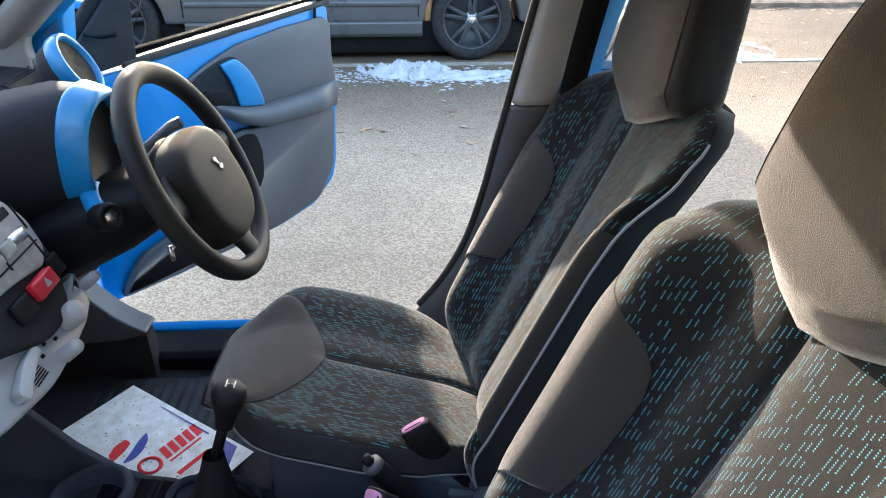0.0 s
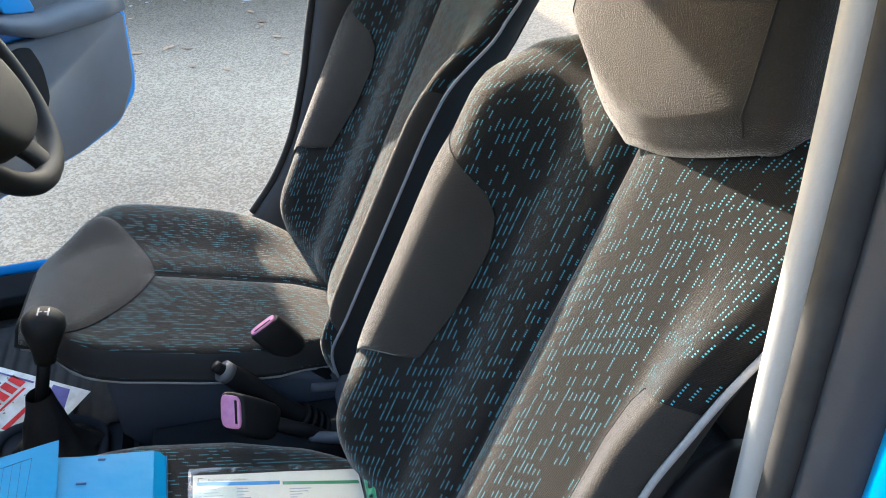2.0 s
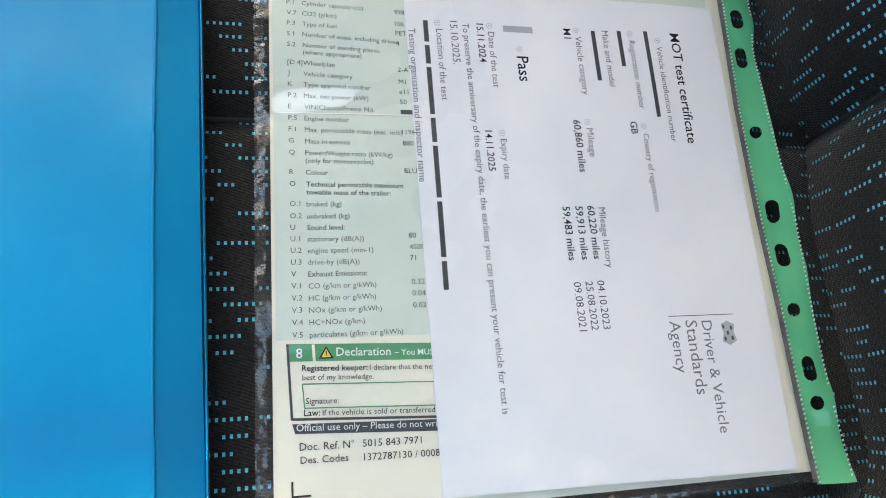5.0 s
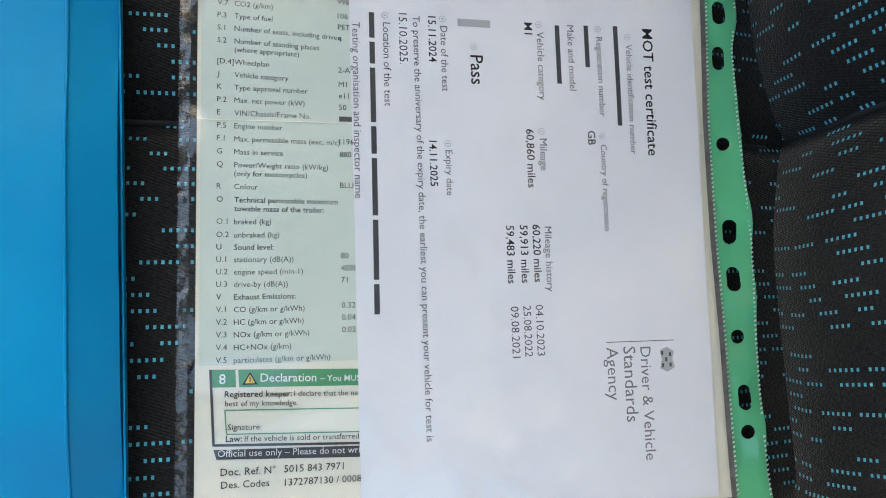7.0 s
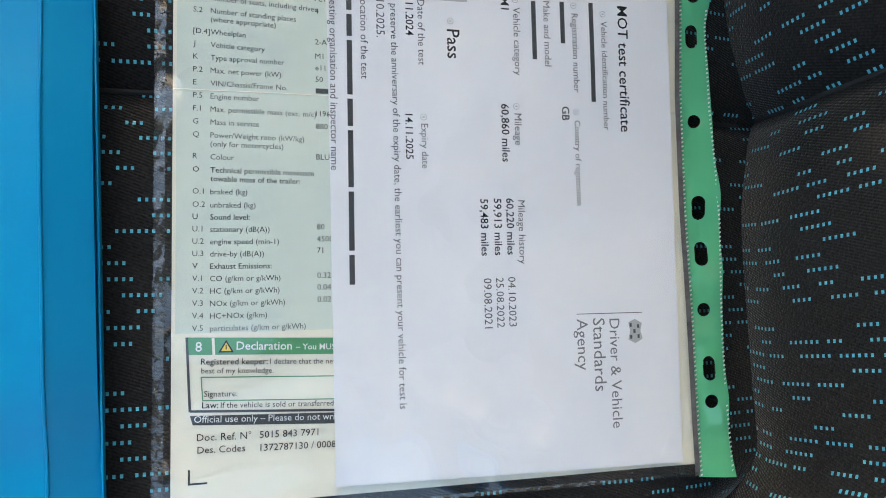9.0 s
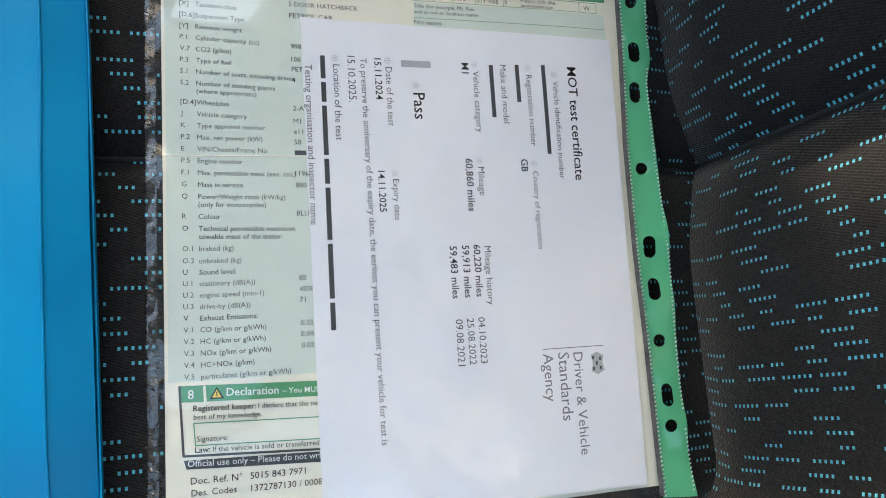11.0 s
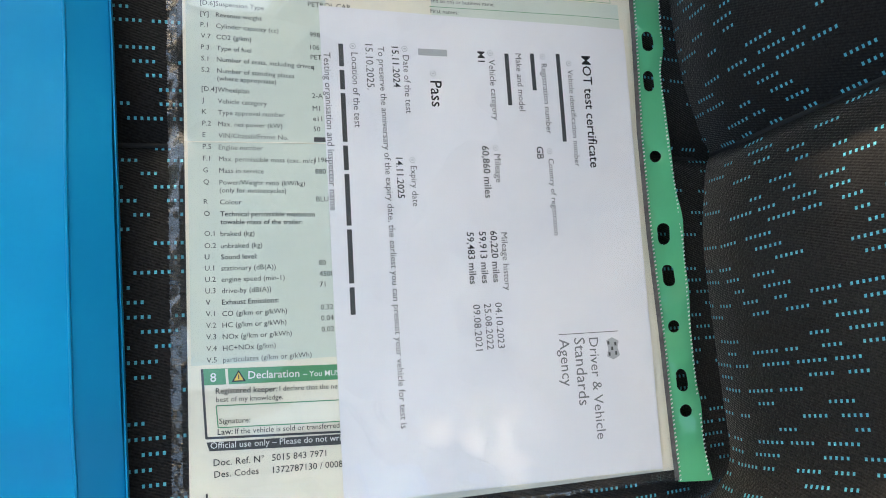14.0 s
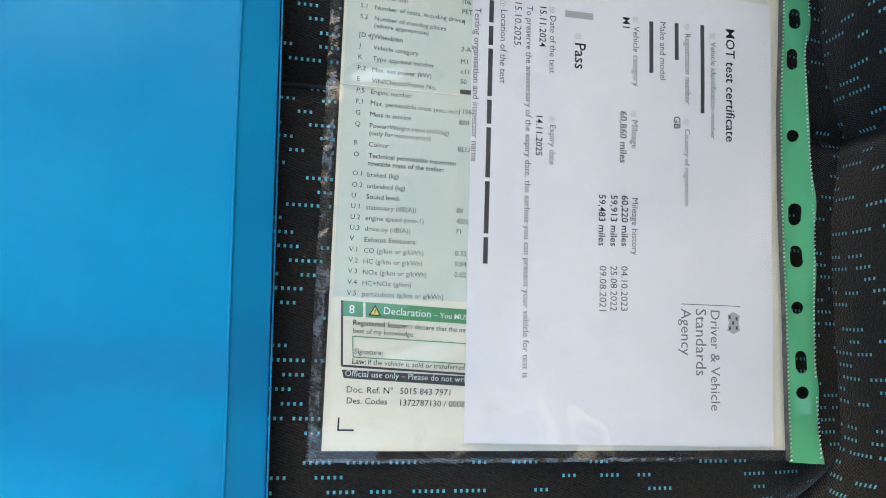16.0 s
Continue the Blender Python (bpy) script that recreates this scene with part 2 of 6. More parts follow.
def block(size, at=(0, 0, 0), bevel=0.004, segs=2, m=None):
    """A box with rounded edges."""
    bm = bmesh.new()
    bmesh.ops.create_cube(bm, size=1.0)
    bmesh.ops.scale(bm, vec=size, verts=bm.verts)
    if bevel:
        bmesh.ops.bevel(bm, geom=bm.edges[:], offset=bevel, segments=segs, affect="EDGES", profile=0.6)
    bmesh.ops.translate(bm, vec=at, verts=bm.verts)
    if m is not None:
        bmesh.ops.transform(bm, matrix=m, verts=bm.verts)
    return bm


def prism(outline, d0, d1, axis="y", bevel=0.0, segs=2):
    """An outline of (a, b) pulled from d0 to d1 along an axis: y takes (x, z), x takes (y, z), z takes (x, y)."""
    bm = bmesh.new()
    put = {"y": lambda a, b, d: (a, d, b), "x": lambda a, b, d: (d, a, b), "z": lambda a, b, d: (a, b, d)}[axis]
    v0 = [bm.verts.new(put(a, b, d0)) for a, b in outline]
    v1 = [bm.verts.new(put(a, b, d1)) for a, b in outline]
    n = len(outline)
    bm.faces.new(v0)
    bm.faces.new(v1[::-1])
    for i in range(n):
        bm.faces.new((v0[i], v1[i], v1[(i + 1) % n], v0[(i + 1) % n]))
    bmesh.ops.recalc_face_normals(bm, faces=bm.faces[:])
    if bevel:
        bmesh.ops.bevel(bm, geom=bm.edges[:], offset=bevel, segments=segs, affect="EDGES", profile=0.6)
    return bm


def lathe(profile, n=32):
    """(r, z) turned round z."""
    k = len(profile) - 1

    def f(a, b):
        r, z = profile[round(b * k)]
        q = 2 * math.pi * a
        return r * math.cos(q), r * math.sin(q), z

    bm = sheet(f, n, k, closed_u=True)
    bmesh.ops.recalc_face_normals(bm, faces=bm.faces[:])
    return bm


def spline(pts, n, closed=False):
    """Smooth points through control points."""
    ps = [Vector(p) for p in pts]
    k = len(ps)
    out = []
    total = k if closed else k - 1
    for i in range(n + (0 if closed else 1)):
        q = i / n * total
        a = min(int(q), total - 1)
        u = q - a
        g = (lambda j: ps[j % k]) if closed else (lambda j: ps[min(max(j, 0), k - 1)])
        p0, p1, p2, p3 = g(a - 1), g(a), g(a + 1), g(a + 2)
        out.append(0.5 * ((2 * p1) + (p2 - p0) * u + (2 * p0 - 5 * p1 + 4 * p2 - p3) * u * u + (3 * p1 - p0 - 3 * p2 + p3) * u ** 3))
    return out


def joined(*bms):
    out = bmesh.new()
    for b in bms:
        me = bpy.data.meshes.new("piece")
        b.to_mesh(me)
        b.free()
        out.from_mesh(me)
        bpy.data.meshes.remove(me)
    return out


def moved(bm, m):
    bmesh.ops.transform(bm, matrix=m, verts=bm.verts)
    return bm


def smooth01(a, b, x):
    q = min(max((x - a) / (b - a), 0.0), 1.0)
    return q * q * (3 - 2 * q)


def interp(x, table):
    if x <= table[0][0]:
        return table[0][1]
    for (a, p), (b, q) in zip(table, table[1:]):
        if x <= b:
            return p + (q - p) * smooth01(a, b, x)
    return table[-1][1]


def lerp(x, table):
    if x <= table[0][0]:
        return table[0][1]
    for (a, p), (b, q) in zip(table, table[1:]):
        if x <= b:
            return p + (q - p) * (x - a) / (b - a)
    return table[-1][1]


# the plane of the seat cushion, on which the papers lie
REST = Matrix(((0.9619, 0.0245, 0.2724, 0), (-0.0431, 0.9971, 0.0627, 0), (-0.27, -0.072, 0.9602, 0.56), (0, 0, 0, 1)))
SPACING = 0.575

# ---- ground ----
def build_ground():
    def f(a, b):
        x, y = -60 + 120 * a, -50 + 110 * b
        return x, y, 0.0

    m, tree, b = mat("worn asphalt", 0.9)
    link = tree.links.new
    co = tree.nodes.new("ShaderNodeTexCoord")
    chips = tree.nodes.new("ShaderNodeTexVoronoi")
    chips.inputs["Scale"].default_value = 125.0
    n1 = node(tree, "ShaderNodeTexNoise", Scale=0.55, Detail=4.0, Roughness=0.6)
    n2 = node(tree, "ShaderNodeTexNoise", Scale=30.0, Detail=4.0, Roughness=0.7)
    for n in (chips, n1, n2):
        link(co.outputs["Object"], n.inputs["Vector"])
    stone = tree.nodes.new("ShaderNodeValToRGB")
    stone.color_ramp.elements[0].color, stone.color_ramp.elements[1].color = (0.3, 0.232, 0.163, 1), (0.5, 0.395, 0.285, 1)
    stone.color_ramp.elements[0].position, stone.color_ramp.elements[1].position = 0.15, 0.9
    sc = tree.nodes.new("ShaderNodeSeparateColor")
    link(chips.outputs["Color"], sc.inputs[0])
    link(sc.outputs[0], stone.inputs[0])
    damp = tree.nodes.new("ShaderNodeMix")
    damp.data_type, damp.blend_type = "RGBA", "MULTIPLY"
    link(stone.outputs[0], damp.inputs[6])
    dr = tree.nodes.new("ShaderNodeValToRGB")
    dr.color_ramp.elements[0].color, dr.color_ramp.elements[1].color = (0.62, 0.62, 0.64, 1), (1, 1, 1, 1)
    dr.color_ramp.elements[0].position, dr.color_ramp.elements[1].position = 0.35, 0.65
    link(n1.outputs["Fac"], dr.inputs[0])
    b.inputs["Specular IOR Level"].default_value = 0.15
    damp.inputs[0].default_value = 1.0
    # melt water and shade, both painted in, darken the far side of the road
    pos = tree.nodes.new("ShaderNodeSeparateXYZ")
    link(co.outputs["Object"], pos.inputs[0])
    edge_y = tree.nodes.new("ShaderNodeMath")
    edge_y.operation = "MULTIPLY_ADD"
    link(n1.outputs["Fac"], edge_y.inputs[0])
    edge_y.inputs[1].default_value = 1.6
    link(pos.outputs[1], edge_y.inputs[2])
    shaded_wet = tree.nodes.new("ShaderNodeMapRange")
    shaded_wet.interpolation_type = "SMOOTHSTEP"
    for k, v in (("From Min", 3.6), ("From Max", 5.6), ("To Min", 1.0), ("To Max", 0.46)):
        shaded_wet.inputs[k].default_value = v
    link(edge_y.outputs[0], shaded_wet.inputs["Value"])
    far_lift = tree.nodes.new("ShaderNodeMapRange")
    far_lift.interpolation_type = "SMOOTHSTEP"
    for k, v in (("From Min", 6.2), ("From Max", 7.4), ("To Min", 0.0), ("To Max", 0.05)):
        far_lift.inputs[k].default_value = v
    link(edge_y.outputs[0], far_lift.inputs["Value"])
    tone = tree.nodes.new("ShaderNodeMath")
    link(shaded_wet.outputs[0], tone.inputs[0])
    link(far_lift.outputs[0], tone.inputs[1])
    link(dr.outputs[0], damp.inputs[7])
    soak_shade = tree.nodes.new("ShaderNodeMix")
    soak_shade.data_type, soak_shade.blend_type = "RGBA", "MULTIPLY"
    soak_shade.inputs[0].default_value = 1.0
    link(damp.outputs[2], soak_shade.inputs[6])
    link(tone.outputs[0], soak_shade.inputs[7])
    link(soak_shade.outputs[2], b.inputs["Base Color"])
    add = tree.nodes.new("ShaderNodeMath")
    link(chips.outputs["Distance"], add.inputs[0])
    link(n2.outputs["Fac"], add.inputs[1])
    bp = node(tree, "ShaderNodeBump", Strength=0.8, Distance=0.006)
    link(add.outputs[0], bp.inputs["Height"])
    link(bp.outputs[0], b.inputs["Normal"])
    g = link_mesh("road", sheet(f, 12, 11), m)
    tagged(g, "worn grey asphalt road with pale stone chippings", "road", kind="structure")


build_ground()


# ---- seats ----
BACK_O = Vector((0.112, 0, 0.535))
BACK_U = Vector((0.243, 0, 0.47)).normalized()
HEAD_BEND = 15.0


def mid_y(s):
    """The middle of the backrest leans a little towards the driver's side."""
    return 0.04 + 0.135 * min(max(s, 0), 0.62)


def back_at(s, y, h):
    """A point of the back, s along it from the fold and h in front of it; the headrest stands more upright."""
    u = BACK_U
    p = BACK_O + u * min(s, 0.5)
    if s > 0.5:
        q = min((s - 0.5) / 0.14, 1.0)
        a = math.atan2(u.x, u.z)
        mid, end = a - radians(HEAD_BEND) * q / 2, a - radians(HEAD_BEND) * q
        p = p + Vector((math.sin(mid), 0, math.cos(mid))) * min(s - 0.5, 0.14) + Vector((math.sin(end), 0, math.cos(end))) * max(s - 0.64, 0)
        u = Vector((math.sin(end), 0, math.cos(end)))
    p = p + Vector((-u.z, 0, u.x)) * h
    return p.x, y + mid_y(s), p.z


WIDE_IN = [(-0.08, 0.2), (-0.02, 0.235), (0.08, 0.256), (0.17, 0.266), (0.33, 0.264), (0.43, 0.256), (0.5, 0.25), (0.56, 0.215), (0.6, 0.165), (0.64, 0.12)]
WIDE_OUT = [(-0.08, 0.19), (-0.02, 0.222), (0.08, 0.235), (0.36, 0.236), (0.44, 0.244), (0.52, 0.242), (0.58, 0.232), (0.605, 0.205), (0.625, 0.16), (0.64, 0.12)]


BACK_MORE = [0.0]


def wide(s, sg):
    """Half width of the backrest on either side; the shoulders differ."""
    return interp(s, WIDE_IN if sg > 0 else WIDE_OUT) + (BACK_MORE[0] * smooth01(0.15, 0.45, s) * (1 - 0.7 * smooth01(0.58, 0.64, s)) if sg > 0 else 0.0)


def back_h(s, y):
    """Height of the front of the back above its mean plane."""
    sg = 1 if y > 0 else -1
    w, r = wide(s, sg), abs(y)
    tall = smooth01(-0.16, 0.05, s) * (1 - (smooth01(0.47, 0.62, s) if sg > 0 else smooth01(0.42, 0.57, s)))
    crest = min(0.2, w * 0.82) if sg > 0 else w * 0.885
    bol = 0.06 * (smooth01(0.08, crest, r) if sg > 0 else smooth01(0.148, 0.985 * w, r)) * tall
    roll = -(0.016 + 0.012 * tall) * max(0.0, (r - crest) / (w - crest)) ** (2 if sg > 0 else 1.7)
    seam = -0.007 * math.exp(-((y / 0.006) ** 2)) - 0.012 * math.exp(-((y / 0.03) ** 2))
    return 0.004 + bol + roll + seam - 0.05 * smooth01(0.54, 0.66, s) - 0.03 * (1 - smooth01(-0.08, 0.02, s))


CUSH_Y = 0.045
CUSH_W = [(-0.33, 0.15), (-0.315, 0.19), (-0.27, 0.222), (-0.19, 0.24), (-0.08, 0.242), (0.02, 0.225), (0.08, 0.2), (0.14, 0.17)]


CUSH_RAISE = [0.0]


def cushion_top(x, y):
    """Height of the cushion over the plane of the rest; y from the cushion's middle."""
    w = lerp(x, CUSH_W)
    q = min(abs(y) / w, 1.0)
    side = 0.001 * smooth01(0.6, 0.9, q) - 0.03 * max(0, (q - 0.84) / 0.16) ** 2.2
    front = -0.055 * max(0, (-0.22 - x) / 0.11) ** 2
    seam = -0.004 * math.exp(-((y / 0.005) ** 2)) - 0.004 * math.exp(-((y / 0.02) ** 2))
    side += CUSH_RAISE[0] * smooth01(0.3, 0.8, y / w) * smooth01(-0.33, -0.24, x) * (1 - smooth01(-0.02, 0.1, x))
    return -0.0035 + side + front + seam * smooth01(-0.2, -0.15, x) - 0.012 * smooth01(0.05, 0.14, x)


def rounded(k, n=4):
    return math.sin(min(1.0, max(0.0, k)) * math.pi / 2)


def build_seat(name, label, side):
    """A car seat; side is the outboard side, where the air bag cover and the recliner sit."""
    t = thing(name, label, "car seat", group="front seats")
    cm = REST @ Matrix.Translation((0, CUSH_Y, 0))
    def deep(s):
        """Depth of the backrest's sides."""
        return 0.105 - 0.07 * smooth01(0.3, 0.56, s) if side > 0 else 0.085 - 0.055 * smooth01(0.2, 0.5, s)

    CUSH_RAISE[0] = 0.02 if side > 0 else 0.0
    BACK_MORE[0] = 0.012 if side < 0 else 0.0

    def nosed(bm):
        """The driver's cushion has the fuller nose."""
        if side > 0:
            for v in bm.verts:
                k = smooth01(0.14, 0.33, -v.co.x)
                v.co.x -= 0.024 * k
                v.co.y *= 1 - 0.42 * smooth01(0.22, 0.34, -v.co.x) ** 1.5
                v.co.z -= 0.006 * k
        return moved(bm, cm)

    def cf(a, b):
        x = -0.33 + 0.47 * a
        w = lerp(x, CUSH_W)
        y = -w + 2 * w * b
        return x, y, cushion_top(x, y)

    def cuv(a, b):
        x = -0.33 + 0.47 * a
        return x, 0.3 + lerp(x, CUSH_W) * (2 * b - 1)

    part("cushion", nosed(sheet(cf, 60, 64, uvf=cuv)), WEAVE, t)

    def rim(k):
        n = 4.0 * k
        if n < 1:
            return -0.33, 0.15 - 0.3 * n
        if n < 2:
            x = -0.33 + 0.47 * (n - 1)
            return x, -lerp(x, CUSH_W)
        if n < 3:
            return 0.14, -0.17 + 0.34 * (n - 2)
        x = 0.14 - 0.47 * (n - 3)
        return x, lerp(x, CUSH_W)

    def wf(a, b):
        x, y = rim(a)
        q = 1 + 0.025 * math.sin(b * math.pi)
        return x * (1 - 0.02 * b) * q, y * (1 - 0.07 * b) * q, cushion_top(x, y) - b * (0.014 if side > 0 else 0.022)

    part("cushion_side", nosed(sheet(wf, 96, 5, closed_u=True)), SHELL, t, "black cloth side of the cushion")
    pip = [Vector((rim(k / 96)[0] * 0.985, rim(k / 96)[1] * 0.972, cushion_top(*rim(k / 96)) - (0.011 if side > 0 else 0.021))) for k in range(96)]
    part("piping", nosed(tube(pip, 0.0028, 6, closed=True)), PIPING, t, "pale grey piping round the cushion")

    def lobe(a, b):
        v = 2 * b - 1
        x1 = -0.168 - (0.12 if side > 0 else 0.158) * abs(v) ** 1.5
        x = -0.329 + (x1 + 0.329) * a
        y = v * lerp(x, CUSH_W) * 0.985
        e = rounded(6 * min(1 - a, b + 0.02, 1.02 - b))
        return x, y, cushion_top(x, y) + 0.001 + 0.004 * e

    part("front_panel", nosed(sheet(lobe, 24, 36)), PLAIN, t, "plain grey front panel of the cushion")
    line = [lobe(1.0, i / 40) for i in range(41)]
    part("seam", nosed(tube(line, 0.0011, 5)), THREAD, t)
    if side > 0:

        # dark strip over the weave paints the shade on the inner edge
        def facing(a, b):
            x = -0.275 + 0.4 * a
            y = -lerp(x, CUSH_W) * (0.9 + 0.104 * b)
            return x, y, cushion_top(x, y) + 0.0014

        part("cushion_edge_shade", nosed(sheet(facing, 40, 10, flip=True)), SHELL, t, "black strip for the shade along the cushion's inner edge")

    base = prism([(-0.25, 0.02), (-0.23, 0.0), (0.14, -0.03), (0.19, -0.01), (0.19, -0.2), (-0.2, -0.2)], -0.2, 0.2, "y", 0.012)
    part("seat_base", moved(base, Matrix.Translation((0.0, CUSH_Y, 0.53)) @ Matrix.Rotation(radians(14), 4, "Y")), NAVY, t, "dark blue grey plastic seat base")
    for y in (-0.17, 0.17):
        part("runner", block((0.46, 0.03, 0.035), (-0.02, CUSH_Y + y, 0.352), 0.004), BLACKP, t, "black steel seat runner")

    def bf(a, b):
        s = -0.08 + 0.7 * a
        wl, wr = wide(s, 1), wide(s, -1)
        y = -wr + 2 * wr * b if b < 0.5 else wl * (2 * b - 1)
        return back_at(s, y, back_h(s, y))

    def buv(a, b):
        s = -0.08 + 0.7 * a
        return s, 0.9 + (wide(s, -1) if b < 0.5 else wide(s, 1)) * (2 * b - 1)

    part("backrest", sheet(bf, 72, 72, uvf=buv), WEAVE, t)

    inners = {1: [(0.0, 0.2), (0.05, 0.155), (0.13, 0.13), (0.5, 0.115), (0.8, 0.112), (0.93, 0.12), (1.0, 0.14)], -1: [(0.0, 0.21), (0.05, 0.187), (0.13, 0.17), (0.5, 0.16), (0.8, 0.158), (0.93, 0.166), (1.0, 0.18)]}
    for sg in (1, -1):

        def bol(a, b, sg=sg):
            s0, s1 = (0.15 - 0.08 * a, 0.4 + 0.027 * a) if sg > 0 else (0.07 - 0.025 * a, 0.405 + 0.032 * a)
            s = s0 + (s1 - s0) * b
            yi, yo = lerp(b, inners[sg]), wide(s, sg) + 0.0035
            y = yi + (yo - yi) * a
            e = rounded(6 * min(a + 0.02, b + 0.01, 1.01 - b))
            return back_at(s, sg * y, back_h(s, sg * y) + 0.001 + 0.005 * e)

        part("bolster", sheet(bol, 22, 34, flip=sg < 0), PLAIN, t, "plain grey side bolster")
        rimline = [bol(0, i / 30) for i in range(31)]
        part("seam", tube(rimline, 0.001, 5), THREAD, t)

    def edge(k):
        n = 2.0 * k
        s = -0.08 + 0.7 * (n if n < 1 else 2 - n)
        return s, wide(s, 1) if n < 1 else -wide(s, -1)

    def sf(a, b):
        s, y = edge(a)
        return back_at(s, y * (1 + 0.012 * math.sin(math.pi * b) - 0.07 * b * b), back_h(s, y) - b * deep(s))

    part("side_cloth", sheet(sf, 96, 6, closed_u=True), SHELL, t, "black cloth side of the backrest")

    def rf(a, b):
        s = -0.08 + 0.7 * a
        y = wide(s, 1) * 0.92 * (1 - b) - wide(s, -1) * 0.92 * b
        w = wide(s, 1 if y > 0 else -1)
        return back_at(s, y, back_h(s, math.copysign(w, y)) - deep(s) - 0.02 * (1 - (y / w) ** 2))

    part("rear_cloth", sheet(rf, 24, 12), SHELL, t, "black cloth rear of the backrest")
    for sg in (1, -1):
        pts = []
        for i in range(48):
            s = -0.05 + (0.64 if sg < 0 else 0.36) * i / 47
            w = wide(s, sg)
            pts.append(back_at(s, sg * (w + 0.005), back_h(s, sg * w) + 0.003))
        part("piping", tube(pts, 0.003 if side < 0 and sg < 0 else 0.0022, 6), PIPING, t, "pale grey piping along the backrest")

    # headrest, one with the back
    def half(s0):
        if s0 > 0.57:
            return 0.164 * max(0.0, 1 - ((s0 - 0.57) / 0.362) ** 1.9) ** 0.5
        return 0.164 * (0.88 + 0.12 * smooth01(0.52, 0.57, s0))

    def hf(a, b):
        q = 2 * math.pi * b
        s0 = 0.538 + 0.392 * a
        w = half(s0)
        c, r = math.cos(q), math.sin(q)
        y = w * math.copysign(abs(c) ** 0.5, c)
        s = s0 + (0.075 * (abs(y) / 0.17) ** 1.5 * (1 - smooth01(0.53, 0.7, s0)))
        th = 0.055 * (1 - 0.5 * a ** 4) * (0.5 + 0.5 * smooth01(0.533, 0.58, s0))
        return back_at(s, y, -0.026 + 0.012 * a + th * math.copysign(abs(r) ** 0.55, r))

    bm = sheet(hf, 44, 56, closed_v=True, flip=True)
    bmesh.ops.holes_fill(bm, edges=[e for e in bm.edges if e.is_boundary])
    bmesh.ops.recalc_face_normals(bm, faces=bm.faces[:])
    hr = part("headrest", bm, PLAIN, t, "plain charcoal built-in headrest")
    for b in (0.125, 0.375):
        part("seam", tube([hf(0.04 + 0.8 * i / 30, b) for i in range(31)], 0.0011, 5), THREAD, hr)
    pts = [back_at(s, 0, back_h(s, 0) + 0.0005) for s in [-0.07 + 0.6 * i / 40 for i in range(41)]]
    part("seam", tube(pts, 0.0012, 5), THREAD, t)
    pts = [cm @ Vector((x, 0, cushion_top(x, 0) + 0.0005)) for x in [-0.166 + 0.29 * i / 30 for i in range(31)]]
    part("seam", tube(pts, 0.0012, 5), THREAD, t)

    # recliner cover, tilt lever, air bag cover on the outboard side
    for sg, nm in ((side, "outboard"), (-side, "inboard")):
        y0 = 0.04 + sg * 0.222
        cov = prism([(0.085, 0.45), (0.095, 0.485), (0.11, 0.5), (0.14, 0.515), (0.165, 0.53), (0.2, 0.5), (0.2, 0.42), (0.09, 0.40)], y0 - 0.016, y0 + 0.016, "y", 0.007, 3)
        part("hinge_cover", cov, STEEL, t, "blue grey plastic hinge cover")
        lev = spline([(0.15, 0, 0.49), (0.135, 0, 0.55), (0.125, 0, 0.585), (0.132, 0, 0.601), (0.147, 0, 0.603), (0.158, 0, 0.585)], 24)
        part("tilt_lever", moved(tube(lev, 0.009, 8), Matrix.Translation((0, 0.04 + sg * (0.19 if sg * side < 0 else 0.225), 0))), STEEL, t, "blue grey plastic tilt lever")

    def air(a, b):
        q = 2 * math.pi * a
        k = (1 - b) ** 0.5
        s = 0.23 + 0.19 * math.copysign(abs(math.cos(q)) ** 0.6, math.cos(q)) * k
        h = back_h(s, side * wide(s, side)) - 0.058 + 0.036 * math.copysign(abs(math.sin(q)) ** 0.7, math.sin(q)) * k
        return back_at(s, side * (wide(s, side) * 0.985 + 0.004 + 0.014 * min(1.0, 3 * b) ** 0.5), h)

    bm = sheet(air, 48, 12, closed_u=True)
    bmesh.ops.holes_fill(bm, edges=[e for e in bm.edges if e.is_boundary])
    bmesh.ops.recalc_face_normals(bm, faces=bm.faces[:])
    cov = part("airbag_cover", bm, BLACKP, t, "black moulded air bag cover")
    part("cover_line", tube([air(i / 60, 0.5) for i in range(60)], 0.0009, 4, closed=True), STEEL, cov, "pale moulded line")
    return t


build_seat("passenger_seat", "charcoal cloth car seat with teal stitches, papers lying on it", -1)
seat_d = build_seat("driver_seat", "charcoal cloth car seat with teal stitches behind the steering wheel", 1)
seat_d.location = (0, SPACING, 0.006)


# ---- car shell: floor, sills, pillars, roof ----
def swept(section, path, n=40, closed=False):
    """A section of (dx, dy) carried along smooth (x, y, z) points."""
    pts = spline(path, n)
    k = len(section) if closed else len(section) - 1

    def f(a, b):
        p = pts[round(a * n)]
        dx, dy = section[round(b * k) % len(section)]
        return p.x + dx, p.y + dy, p.z

    bm = sheet(f, n, k, closed_v=closed)
    if closed:
        bmesh.ops.holes_fill(bm, edges=[e for e in bm.edges if e.is_boundary])
    bmesh.ops.recalc_face_normals(bm, faces=bm.faces[:])
    return bm


def setting(name, bm, material, label, category, smooth=True, parent=None):
    ob = link_mesh(name, bm, material, parent, smooth)
    if parent is None:
        tagged(ob, label, category, kind="structure")
    return ob


